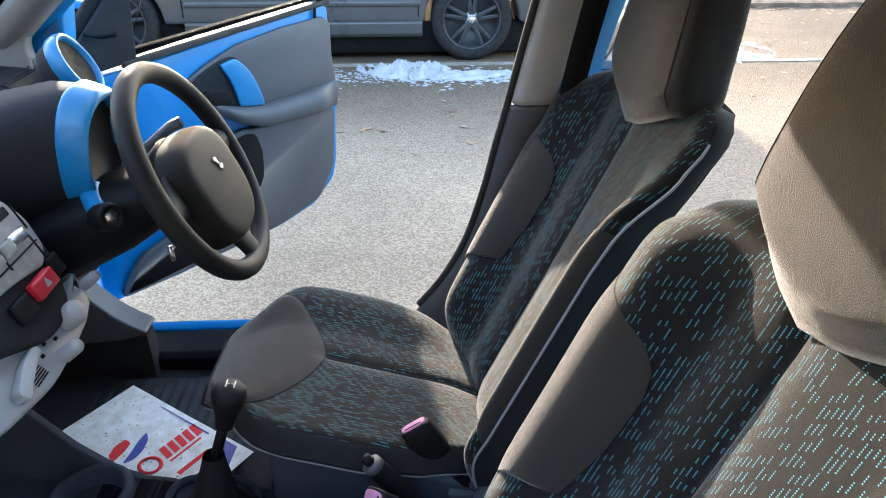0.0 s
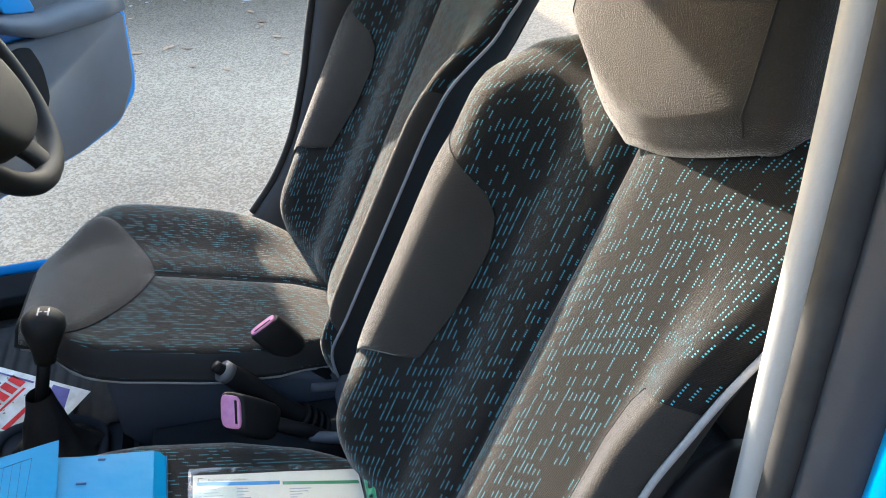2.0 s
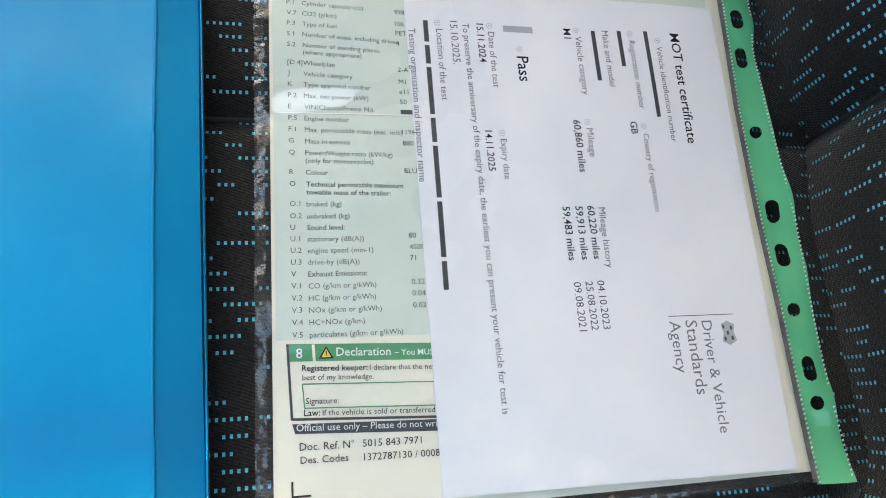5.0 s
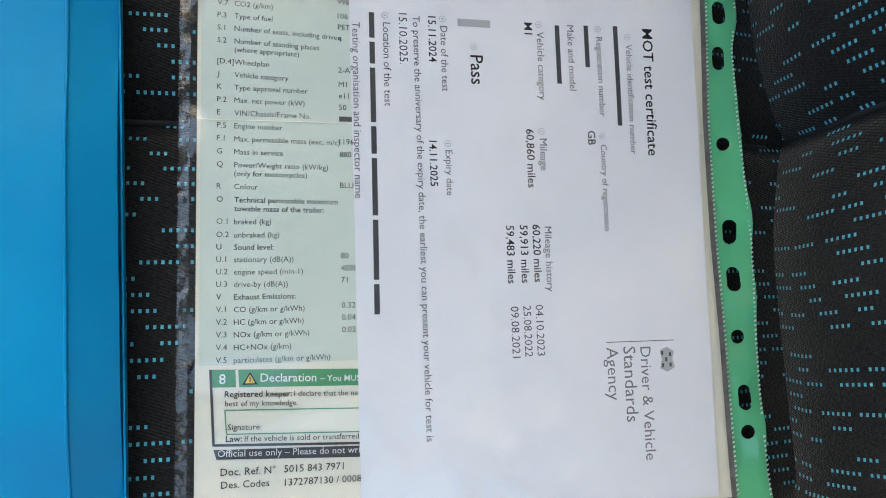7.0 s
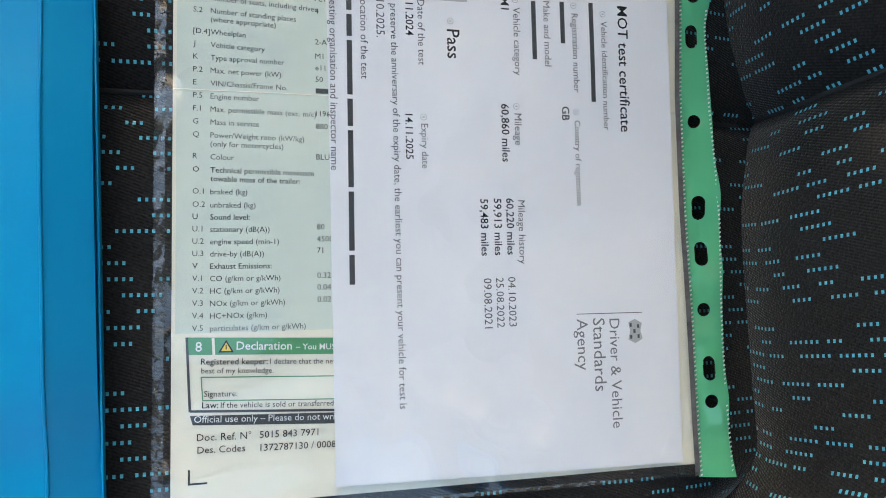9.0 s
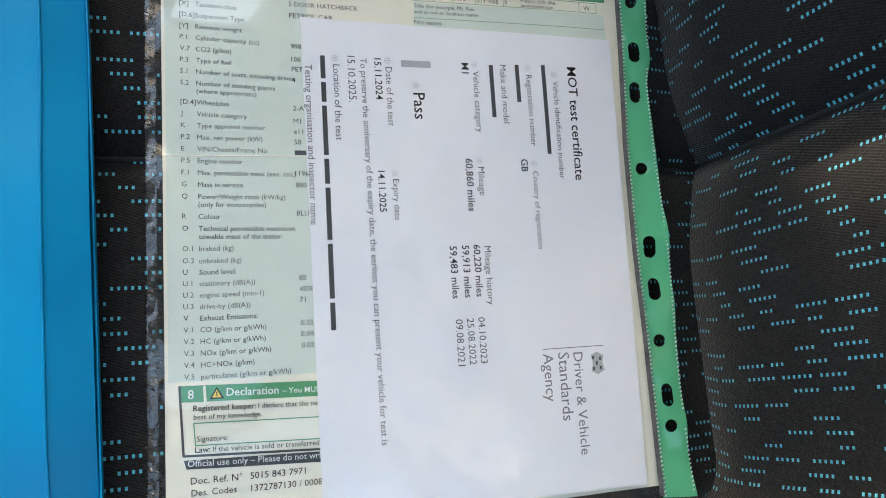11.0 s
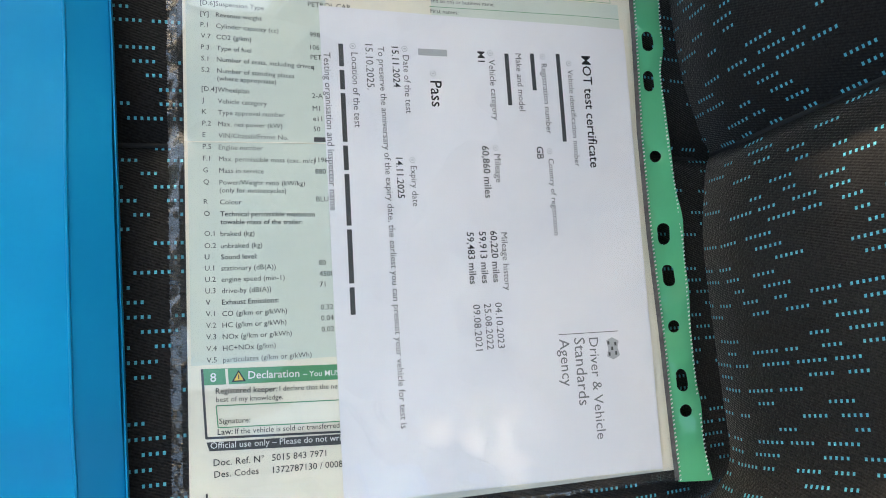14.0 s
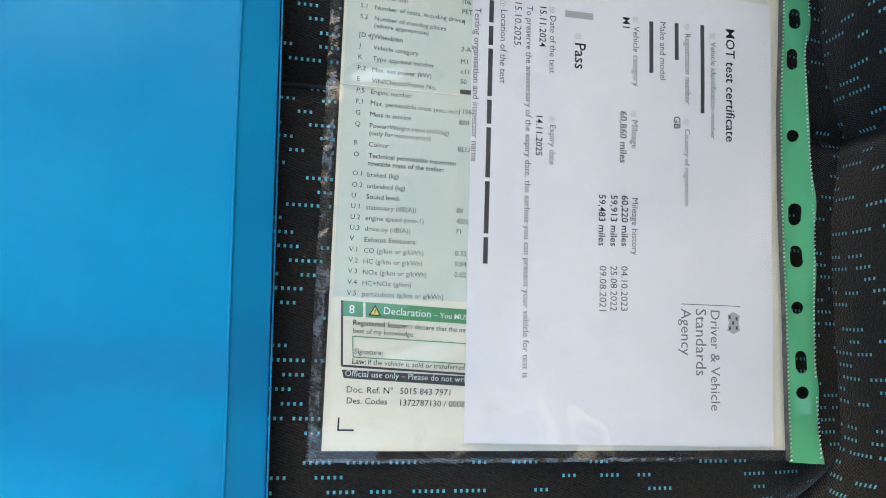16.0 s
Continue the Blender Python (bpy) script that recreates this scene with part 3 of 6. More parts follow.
def build_shell():
    setting("floor", prism([(-1.15, 0.62), (-0.95, 0.36), (-0.3, 0.33), (0.9, 0.33), (0.9, 0.26), (-0.95, 0.26), (-1.2, 0.55)], -0.22, 0.94, "y"), CARPET, "black carpeted car floor", "car floor", False)
    setting("tunnel", prism([(0.30, 0.33), (0.33, 0.42), (0.37, 0.44), (0.41, 0.42), (0.44, 0.33)], -1.0, 0.85, "x", 0.006), CARPET, "black carpet hump along the middle of the floor", "car floor")
    # sills
    for nm, sg, y0 in (("sill_driver", 1, 0.93), ("sill_passenger", -1, -0.2)):
        up = 0.037 if sg > 0 else 0.0
        trim = prism([(y0, 0.30), (y0, 0.372), (y0 + sg * 0.015, 0.386), (y0 + sg * 0.10, 0.384), (y0 + sg * 0.115, 0.30)], -0.95, 0.4, "x", 0.004)
        sl = setting(nm, trim, BLACKP, "black plastic door sill trim", "door sill")
        lip = prism([(y0 + sg * 0.116, 0.28), (y0 + sg * 0.116, 0.34 + up), (y0 + sg * 0.13, 0.35 + up), (y0 + sg * 0.145, 0.345 + up), (y0 + sg * 0.17, 0.32), (y0 + sg * 0.2, 0.22), (y0 + sg * 0.17, 0.2)], -1.05, 0.5, "x", 0.004)
        part("painted_lip", lip, BLUE, sl, "blue painted sill edge")
    # driver's side pillar between the doors
    path = [(-0.03, 0.952, 0.40), (0.02, 0.95, 0.485), (0.075, 0.945, 0.56), (0.125, 0.938, 0.66), (0.16, 0.93, 0.78), (0.182, 0.918, 0.89), (0.2, 0.905, 0.978)]
    up = [(0.2, 0.905, 0.982), (0.22, 0.885, 1.09), (0.238, 0.86, 1.19), (0.262, 0.82, 1.32), (0.28, 0.78, 1.41)]
    pil = setting("pillar_driver", swept([(0.0, 0.03), (-0.004, 0.012), (0.004, 0.0), (0.03, -0.006), (0.085, -0.006), (0.10, 0.004), (0.10, 0.05)], path, 40, True), surface("dark grey pillar plastic", (0.075, 0.078, 0.088), (0.1, 0.104, 0.115), scale=10, rough=0.55, bump=0.25, bump_scale=800, dist=0.0005), "dark grey plastic door pillar trim", "door pillar")
    part("upper_trim", swept([(0.0, 0.03), (-0.003, 0.012), (0.006, 0.0), (0.02, -0.007), (0.075, -0.006), (0.084, 0.004), (0.084, 0.05)], up, 24, True), PALE, pil, "pale grey upper pillar trim")
    seal = [(x - 0.007, y + 0.016, z) for x, y, z in path[1:] + up[1:]]
    part("door_seal", tube(spline(seal, 60), 0.008, 8), RUBBER, pil, "black rubber door seal")
    part("outer_skin", swept([(0.026, 0.03), (0.026, 0.1), (0.05, 0.125), (0.13, 0.13), (0.15, 0.1), (0.15, 0.03)], [(p[0] + 0.01, p[1], p[2]) for p in path + up[1:]], 50, True), BLUE, pil, "blue painted outer pillar")
    # passenger's side pillar beside the open door
    pp = [(0.02, -0.262, 0.33), (0.10, -0.255, 0.36), (0.17, -0.245, 0.43), (0.227, -0.232, 0.53), (0.276, -0.216, 0.66), (0.293, -0.2, 0.78), (0.297, -0.184, 0.9), (0.296, -0.165, 1.05), (0.298, -0.144, 1.19), (0.3, -0.118, 1.33), (0.302, -0.1, 1.42)]
    pil2 = setting("pillar_passenger", swept([(0.11, 0.035), (0.05, 0.03), (0.012, 0.018), (0.0, 0.010), (-0.002, 0.002), (0.004, -0.011), (0.03, -0.012), (0.11, 0.0)], pp, 60, True), STRIP, "pale grey plastic door pillar trim", "door pillar")
    part("door_seal", swept([(0.004, -0.0125), (-0.006, -0.017), (-0.009, -0.026), (-0.006, -0.033), (0.0, -0.036), (0.02, -0.036), (0.02, -0.0125)], pp, 60, True), RUBBER, pil2, "black rubber door seal")
    part("pillar_face", swept([(0.001, -0.0365), (-0.003, -0.044), (-0.001, -0.06), (0.006, -0.074), (0.03, -0.074), (0.03, -0.0365)], pp, 60, True), surface("dull grey pillar paint", (0.022, 0.028, 0.04), (0.034, 0.04, 0.054), scale=14, rough=0.6), pil2, "dull grey pillar face")
    part("outer_skin", swept([(0.007, -0.0745), (0.001, -0.084), (0.004, -0.098), (0.02, -0.112), (0.06, -0.118), (0.2, -0.12), (0.2, -0.09), (0.035, -0.0745)], pp, 60, True), BLUE, pil2, "blue painted outer pillar")
    part("lower_trim", prism([(0.245, 0.33), (0.238, 0.43), (0.227, 0.56), (0.227, 0.62), (0.245, 0.685), (0.267, 0.73), (0.282, 0.785), (0.3, 0.85), (0.36, 0.85), (0.36, 0.33)], -0.226, -0.196, "y", 0.012, 3), STRIP, pil2, "pale grey lower pillar trim")
    # seat belt on the driver's pillar
    belt = thing("seat_belt", "black woven seat belt hanging down the door pillar", "seat belt")
    pts = spline([(0.345, 0.79, 1.38), (0.33, 0.84, 1.2), (0.312, 0.872, 1.05), (0.30, 0.885, 0.9), (0.29, 0.9, 0.75)], 30)

    def bf(a, b):
        p = pts[round(a * 30)]
        return p.x + 0.046 * (b - 0.5), p.y - 0.004 * math.sin(b * math.pi), p.z

    part("strap", thicken(sheet(bf, 30, 6), 0.0015), BLACKP, belt)
    guide = [(0.268, 0.884, 0.92), (0.262, 0.882, 0.955), (0.27, 0.88, 0.965), (0.279, 0.882, 0.955), (0.275, 0.884, 0.92)]
    part("belt_guide", tube(spline(guide, 24), 0.0035, 6), STEEL, belt, "grey plastic belt guide")
    # front pillars, header and bulkhead
    for nm, sg, yb, yt in (("front_pillar_driver", 1, 0.97, 0.80), ("front_pillar_passenger", -1, -0.27, -0.1)):
        ap = [(-0.98, yb + sg * 0.02, 0.93), (-0.78, yb - sg * 0.01, 1.08), (-0.6, yb - sg * 0.07, 1.22), (-0.42, (yb + yt) / 2, 1.33), (-0.25, yt, 1.40)]
        if sg < 0:
            ap = [(-1.02, yb, 0.95), (-0.8, yb + 0.02, 1.12), (-0.62, yb + 0.07, 1.27), (-0.48, yb + 0.12, 1.36), (-0.3, yt + 0.05, 1.43)]
        a = setting(nm, swept([(-0.05, 0.0), (-0.02, -0.03), (0.03, -0.03), (0.05, 0.0), (0.03, 0.02), (-0.03, 0.02)], ap, 24, True), WARMGREY, "warm grey windscreen pillar trim", "windscreen pillar")
        part("jamb", swept([(-0.04, sg * 0.022), (0.04, sg * 0.022), (0.06, sg * 0.05), (0.02, sg * 0.09), (-0.04, sg * 0.07)], ap, 24, True), BLUE, a, "blue painted door jamb")
    setting("pillar_foot", prism(rounded_outline([(-0.95, 1.24), (-0.62, 1.21), (-0.682, 1.135), (-0.699, 1.095), (-0.69, 1.054), (-0.76, 1.04), (-0.95, 1.03)]), 0.925, 0.958, "y", 0.01, 4), WARMGREY, "warm grey trim at the foot of the windscreen pillar", "car trim")
    setting("dash_end", prism(rounded_outline([(-0.95, 1.07), (-0.76, 1.068), (-0.69, 1.062), (-0.64, 1.035), (-0.63, 0.98), (-0.66, 0.9), (-0.95, 0.9)]), 0.79, 0.925, "y", 0.018, 4), TRIM, "dark grey grained end of the dashboard", "dashboard")
    setting("hinge_jamb", prism([(-0.99, 0.42), (-0.86, 0.38), (-0.82, 0.55), (-0.79, 0.8), (-0.73, 0.98), (-0.66, 1.06), (-0.64, 1.16), (-0.76, 1.13), (-0.98, 1.0)], 0.985, 1.05, "y", 0.01), BLUE, "blue painted front door jamb", "door jamb")
    setting("kick_trim", prism([(-0.98, 0.9), (-0.80, 0.72), (-0.735, 0.61), (-0.70, 0.56), (-0.66, 0.515), (-0.628, 0.49), (-0.60, 0.474), (-0.598, 0.466), (-0.66, 0.452), (-0.74, 0.445), (-0.82, 0.46), (-0.98, 0.58)], 0.90, 0.965, "y", 0.006, 3), MID, "dark grey plastic kick trim in the footwell", "car trim")
    setting("roof", prism([(-0.36, 1.43), (-0.2, 1.47), (0.4, 1.5), (1.3, 1.46), (1.3, 1.49), (0.4, 1.53), (-0.2, 1.5), (-0.38, 1.45)], -0.12, 0.73, "y"), PALE, "car roof with pale grey lining", "car roof")
    rail = [(0.732, 1.497), (0.732, 1.38), (0.755, 1.322), (0.785, 1.302), (0.815, 1.31), (0.84, 1.36), (0.835, 1.42), (0.79, 1.48)]
    setting("roof_rail_driver", prism(rail, -0.2, 1.28, "x", 0.012, 3), WARMGREY, "warm grey trim along the roof edge over the door", "roof rail")
    setting("rear_side_panel", prism([(0.42, 0.25), (1.3, 0.3), (1.36, 0.7), (1.34, 1.0), (0.42, 1.0)], -0.33, -0.25, "y", 0.02, 3), BLUE, "blue closed rear body side", "car body")
    setting("rear_panel", prism([(1.3, 0.25), (1.4, 0.4), (1.42, 0.8), (1.36, 1.02), (1.3, 1.02)], -0.25, 0.93, "y", 0.02, 3), BLUE, "blue closed tail of the car", "car body")
    bench = [(0.72, 0.35), (0.7, 0.52), (0.74, 0.58), (1.02, 0.55), (1.12, 0.95), (1.17, 1.0), (1.24, 0.98), (1.2, 0.5), (1.2, 0.35)]
    setting("rear_bench", prism(bench, -0.2, 0.86, "y", 0.025, 3), SHELL, "black cloth rear bench", "car seat")
    setting("roof_rail_passenger", prism([(-0.122, 1.497), (-0.122, 1.42), (-0.14, 1.395), (-0.165, 1.388), (-0.19, 1.4), (-0.195, 1.43), (-0.16, 1.48)], -0.3, 1.28, "x", 0.012, 3), WARMGREY, "warm grey trim along the roof edge", "roof rail")
    setting("footwell_side", prism([(-0.98, 0.33), (-0.98, 0.6), (-0.82, 0.458), (-0.74, 0.442), (-0.6, 0.46), (-0.6, 0.33)], 0.905, 0.95, "y", 0.004), CARPET, "black carpet on the side of the footwell", "car floor")
    setting("bulkhead", prism([(-1.2, 0.3), (-1.16, 0.3), (-1.13, 0.98), (-1.2, 0.98)], -0.24, 0.96, "y"), BLACKP, "black front bulkhead", "car bulkhead", False)


build_shell()


# ---- driver's door, standing open ----
DOOR = Matrix(((0.681, -0.732, 0, -0.78), (0.732, 0.681, 0, 1.13), (0, 0, 1, 0), (0, 0, 0, 1)))


def build_driver_door():
    t = thing("car_door", "blue car door standing open with grey inner trim", "car door", DOOR)
    shell = rounded_outline([(0.0, 0.40), (0.2, 0.395), (0.56, 0.41), (0.7, 0.435), (0.785, 0.5), (0.803, 0.56), (0.815, 0.7), (0.83, 0.79), (0.81, 0.9), (0.81, 1.035), (0.5, 1.005), (0.2, 0.97), (0.0, 0.955)])
    part("shell", prism(shell, 0.0, 0.085, "y", 0.008), BLUE, t)
    upper = rounded_outline([(0.318, 0.91), (0.34, 0.875), (0.38, 0.825), (0.44, 0.795), (0.55, 0.775), (0.815, 0.8), (0.8, 0.884), (0.803, 0.985), (0.78, 1.003), (0.63, 0.995), (0.481, 0.975), (0.372, 0.938)], 4)
    part("upper_panel", prism(upper, -0.016, 0.0, "y", 0.006), MID, t, "blue grey upper door trim")
    lower = rounded_outline([(0.03, 0.41), (0.1, 0.5), (0.26, 0.55), (0.36, 0.62), (0.385, 0.72), (0.44, 0.75), (0.56, 0.742), (0.795, 0.738), (0.772, 0.55), (0.705, 0.46), (0.55, 0.425), (0.2, 0.41)])
    part("lower_panel", prism(lower, -0.022, 0.0, "y", 0.008), MID, t, "blue grey lower door trim")

    def arm(a, b):
        u = 0.36 + 0.445 * a
        zt = lerp(u, [(0.36, 0.852), (0.44, 0.822), (0.53, 0.806), (0.66, 0.806), (0.815, 0.815)])
        zb = lerp(u, [(0.36, 0.83), (0.44, 0.775), (0.52, 0.742), (0.66, 0.735), (0.815, 0.733)])
        q = math.pi * b
        d = 0.055 * math.sin(min(a * 4 + 0.12, 1) * math.pi / 2) * (0.75 + 0.25 * (1 - a)) * (1 - 0.75 * smooth01(0.8, 1.0, a))
        return u, -0.012 - d * math.sin(q) ** 0.7, zb + (zt - zb) * (0.5 + 0.5 * math.cos(q))

    bm = sheet(arm, 28, 12)
    bmesh.ops.recalc_face_normals(bm, faces=bm.faces[:])
    part("armrest", bm, MID, t, "blue grey armrest ledge")
    pull = rounded_outline([(0.325, 0.9), (0.345, 0.915), (0.37, 0.928), (0.415, 0.945), (0.46, 0.952), (0.5, 0.91), (0.523, 0.865), (0.54, 0.8), (0.45, 0.811), (0.38, 0.838), (0.335, 0.875)], 4)
    hd = part("handle_recess", prism(pull, -0.024, -0.0165, "y", 0.003), TRIM, t, "dark grey handle surround")
    acc = rounded_outline([(0.408, 0.937), (0.432, 0.944), (0.456, 0.947), (0.477, 0.928), (0.496, 0.905), (0.516, 0.865), (0.526, 0.832), (0.531, 0.806), (0.49, 0.812), (0.451, 0.82), (0.447, 0.845), (0.441, 0.868), (0.427, 0.906)], 3)
    part("accent", prism(acc, -0.036, -0.0245, "y", 0.004), SKYB, hd, "sky blue handle accent")
    lev = prism(rounded_outline([(0.343, 0.872), (0.36, 0.882), (0.42, 0.87), (0.432, 0.86), (0.43, 0.828), (0.41, 0.825), (0.37, 0.84)]), -0.034, -0.0245, "y", 0.003)
    part("door_handle", lev, BLACKP, hd, "black inner door handle")
    # flat black plate stands in for the shade inside the door pocket
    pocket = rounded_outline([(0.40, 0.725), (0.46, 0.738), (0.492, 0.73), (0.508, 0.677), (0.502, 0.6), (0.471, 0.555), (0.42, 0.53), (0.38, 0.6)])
    part("door_pocket_shade", prism(pocket, -0.0265, -0.0225, "y", 0.001), BLACKP, t, "flat black plate for the shade in the door pocket")
    # waist strip and window
    waist = prism([(0.17, 0.972), (0.81, 1.034), (0.81, 1.046), (0.17, 0.988)], -0.014, 0.0035, "y", 0.005, 3)
    part("waist_strip", waist, WAIST, t, "dark grey waist strip under the window")
    part("window_seal", prism([(0.17, 0.9925), (0.81, 1.0505), (0.81, 1.06), (0.17, 1.004)], 0.004, 0.03, "y", 0.002), SEALB, t, "black window seal")
    pane = part("window_pane", prism([(0.2, 1.0), (0.79, 1.055), (0.74, 1.35), (0.5, 1.4), (0.36, 1.3)], 0.014, 0.018, "y"), GLASS, t, "clear side window", False)
    pane.visible_shadow = False
    fr = spline([(0.81, 0.0, 1.04), (0.79, 0.0, 1.2), (0.745, 0.0, 1.38), (0.52, 0.0, 1.42), (0.3, 0.0, 1.27), (0.02, 0.0, 0.98)], 50)
    part("window_frame", moved(tube(fr, 0.02, 8), Matrix.Translation((0, 0.02, 0))), BLACKP, t, "black window frame")
    tri = prism([(0.0, 0.965), (0.205, 0.985), (0.225, 1.19)], -0.012, 0.03, "y", 0.004)
    mb = part("mirror_base", tri, TRIM, t, "dark triangular mirror base")
    st = spline([(0.10, -0.012, 1.065), (0.12, -0.04, 1.06), (0.15, -0.055, 1.062)], 10)
    part("adjuster", tube(st, 0.007, 8), BLACKP, mb, "black mirror adjuster stalk")
    part("lock_pin", tube([(0.755, -0.006, 1.0), (0.757, -0.008, 1.035)], 0.0045, 8), BLACKP, t, "black lock pin")
    out = prism(rounded_outline([(0.06, 1.0), (0.2, 1.0), (0.22, 1.1), (0.1, 1.13)]), 0.09, 0.17, "y", 0.02)
    part("outer_mirror", out, BLUE, t, "blue outer mirror housing")


build_driver_door()


def build_rear_door():
    m = Matrix.Translation((0.40, 1.1, 0)) @ Matrix.Rotation(radians(66), 4, "Z")
    t = thing("rear_door", "blue rear car door standing open behind the pillar", "car door", m)
    part("shell", prism(rounded_outline([(0.0, 0.40), (0.7, 0.44), (0.9, 0.75), (0.93, 1.03), (0.0, 1.0)]), -0.09, 0.0, "y", 0.008), BLUE, t)
    part("inner_panel", prism(rounded_outline([(0.1, 0.46), (0.65, 0.48), (0.8, 0.75), (0.84, 0.93), (0.1, 0.88)]), 0.0005, 0.02, "y", 0.005), MID, t, "blue grey inner trim")
    part("waist_strip", prism([(0.0, 1.0), (0.93, 1.035), (0.93, 1.055), (0.0, 1.02)], -0.05, 0.006, "y", 0.003), WARMGREY, t, "grey waist strip")
    part("window_seal", prism([(0.0, 1.0205), (0.93, 1.0555), (0.93, 1.066), (0.0, 1.031)], -0.03, -0.004, "y", 0.002), RUBBER, t, "black window seal")
    pane = part("window_pane", prism([(0.03, 1.03), (0.88, 1.062), (0.6, 1.38), (0.06, 1.4)], -0.02, -0.016, "y"), GLASS, t, "clear side window", False)
    pane.visible_shadow = False
    part("lock_pin", tube([(0.7, 0.012, 0.97), (0.7, 0.012, 1.04)], 0.006, 8), BLACKP, t, "black lock pin")


build_rear_door()


# ---- steering wheel, instruments, dashboard ----
def build_steering():
    m = Matrix.Translation((-0.329, 0.625, 0.97)) @ Matrix(((0.42, 0, 0.907, 0), (0, 1, 0, 0), (-0.907, 0, 0.42, 0), (0, 0, 0, 1)))
    t = thing("steering_wheel", "black three-spoke car steering wheel with a grey hub", "steering wheel", m)
    ring = [(0.166 * math.cos(q), 0.166 * math.sin(q), 0) for q in (2 * math.pi * i / 72 for i in range(72))]
    part("rim", tube(ring, 0.0165, 12, closed=True), TRIMB, t, "black grained rim")

    def hub(a, b):
        q = 2 * math.pi * a
        r = 0.102 * math.sin(b * math.pi / 2) * (1 - 0.02 * b)
        x = 0.022 + r * math.copysign(abs(math.cos(q)) ** 0.8, math.cos(q)) * (0.98 if math.cos(q) > 0 else 0.88)
        y = r * math.copysign(abs(math.sin(q)) ** 0.8, math.sin(q)) * (1.0 + 0.12 * max(0, -math.cos(q)))
        return x, y, 0.032 - 0.012 * b ** 2 - 0.04 * max(0, (b - 0.55) / 0.45) ** 3

    bm = sheet(hub, 48, 24, closed_u=True)
    bmesh.ops.recalc_face_normals(bm, faces=bm.faces[:])
    hb = part("hub_pad", bm, PADP, t, "grey airbag pad")
    part("hub_back", moved(lathe([(0.0, -0.06), (0.07, -0.055), (0.082, -0.03), (0.08, -0.02)], 32), Matrix.Translation((0.012, 0, 0))), BLACKP, t)
    for q0, w in ((90, 0.07), (-90, 0.07), (0, 0.085)):

        def spoke(a, b, q0=q0, w=w):
            r = 0.07 + 0.092 * a
            k = 2 * math.pi * b
            ww = w * (0.5 + 0.16 * math.cos(math.pi * a) - 0.1 * math.sin(math.pi * a))
            p = Vector((r, ww * math.cos(k), -0.012 + 0.012 * a + 0.011 * math.sin(k)))
            return Matrix.Rotation(radians(q0), 3, "Z") @ p

        bm = sheet(spoke, 12, 14, closed_v=True)
        bmesh.ops.recalc_face_normals(bm, faces=bm.faces[:])
        part("spoke", bm, TRIMB, t)
    # plain metal badge
    bd = joined(block((0.026, 0.006, 0.003), (0.0, 0, 0.0335), 0.001, 1, Matrix.Rotation(radians(25), 4, "Z")), block((0.006, 0.014, 0.003), (0.007, 0.004, 0.0335), 0.001, 1), block((0.005, 0.012, 0.003), (-0.008, -0.004, 0.0335), 0.001, 1))
    part("badge", bd, CHROME, hb, "plain silver metal badge")
    # stalk
    st = thing("indicator_stalk", "black indicator stalk with printed symbols", "control stalk")
    part("stalk", tube([(-0.47, 0.66, 0.955), (-0.43, 0.70, 0.985), (-0.395, 0.725, 1.01), (-0.38, 0.735, 1.015)], lambda k: 0.0065 + 0.004 * k, 12), STEEL, st)
    part("stalk_cap", moved(lathe([(0.0, 0.004), (0.008, 0.002), (0.0113, -0.004)], 16), Matrix.Translation((-0.381, 0.7345, 1.0147)) @ Vector((0.015, 0.01, 0.005)).to_track_quat("Z", "Y").to_matrix().to_4x4()), PADP, st)


TRIMB = surface("black grained wheel plastic", (0.00825, 0.00825, 0.00825), (0.01275, 0.01275, 0.01238), scale=30, rough=0.6, bump=0.3, bump_scale=700, dist=0.0006)
PADP = surface("dark grey soft wheel pad", (0.0135, 0.01323, 0.01215), (0.01674, 0.0162, 0.01485), scale=30, rough=0.7, bump=0.35, bump_scale=900, dist=0.0005)
for m in (TRIMB, PADP):
    m.node_tree.nodes["Principled BSDF"].inputs["Specular IOR Level"].default_value = 0.25
build_steering()


def ring_loft(rings, n=40):
    """A skin through elliptical rings: (centre, half y, half z, lean)."""
    k = len(rings) - 1

    def f(a, b):
        c, ry, rz, e = rings[round(b * k)]
        q = 2 * math.pi * a
        return (c[0] + e * math.sin(q), c[1] + ry * math.copysign(abs(math.cos(q)) ** 0.85, math.cos(q)), c[2] + rz * math.copysign(abs(math.sin(q)) ** 0.85, math.sin(q)))

    bm = sheet(f, n, k, closed_u=True)
    bmesh.ops.recalc_face_normals(bm, faces=bm.faces[:])
    return bm


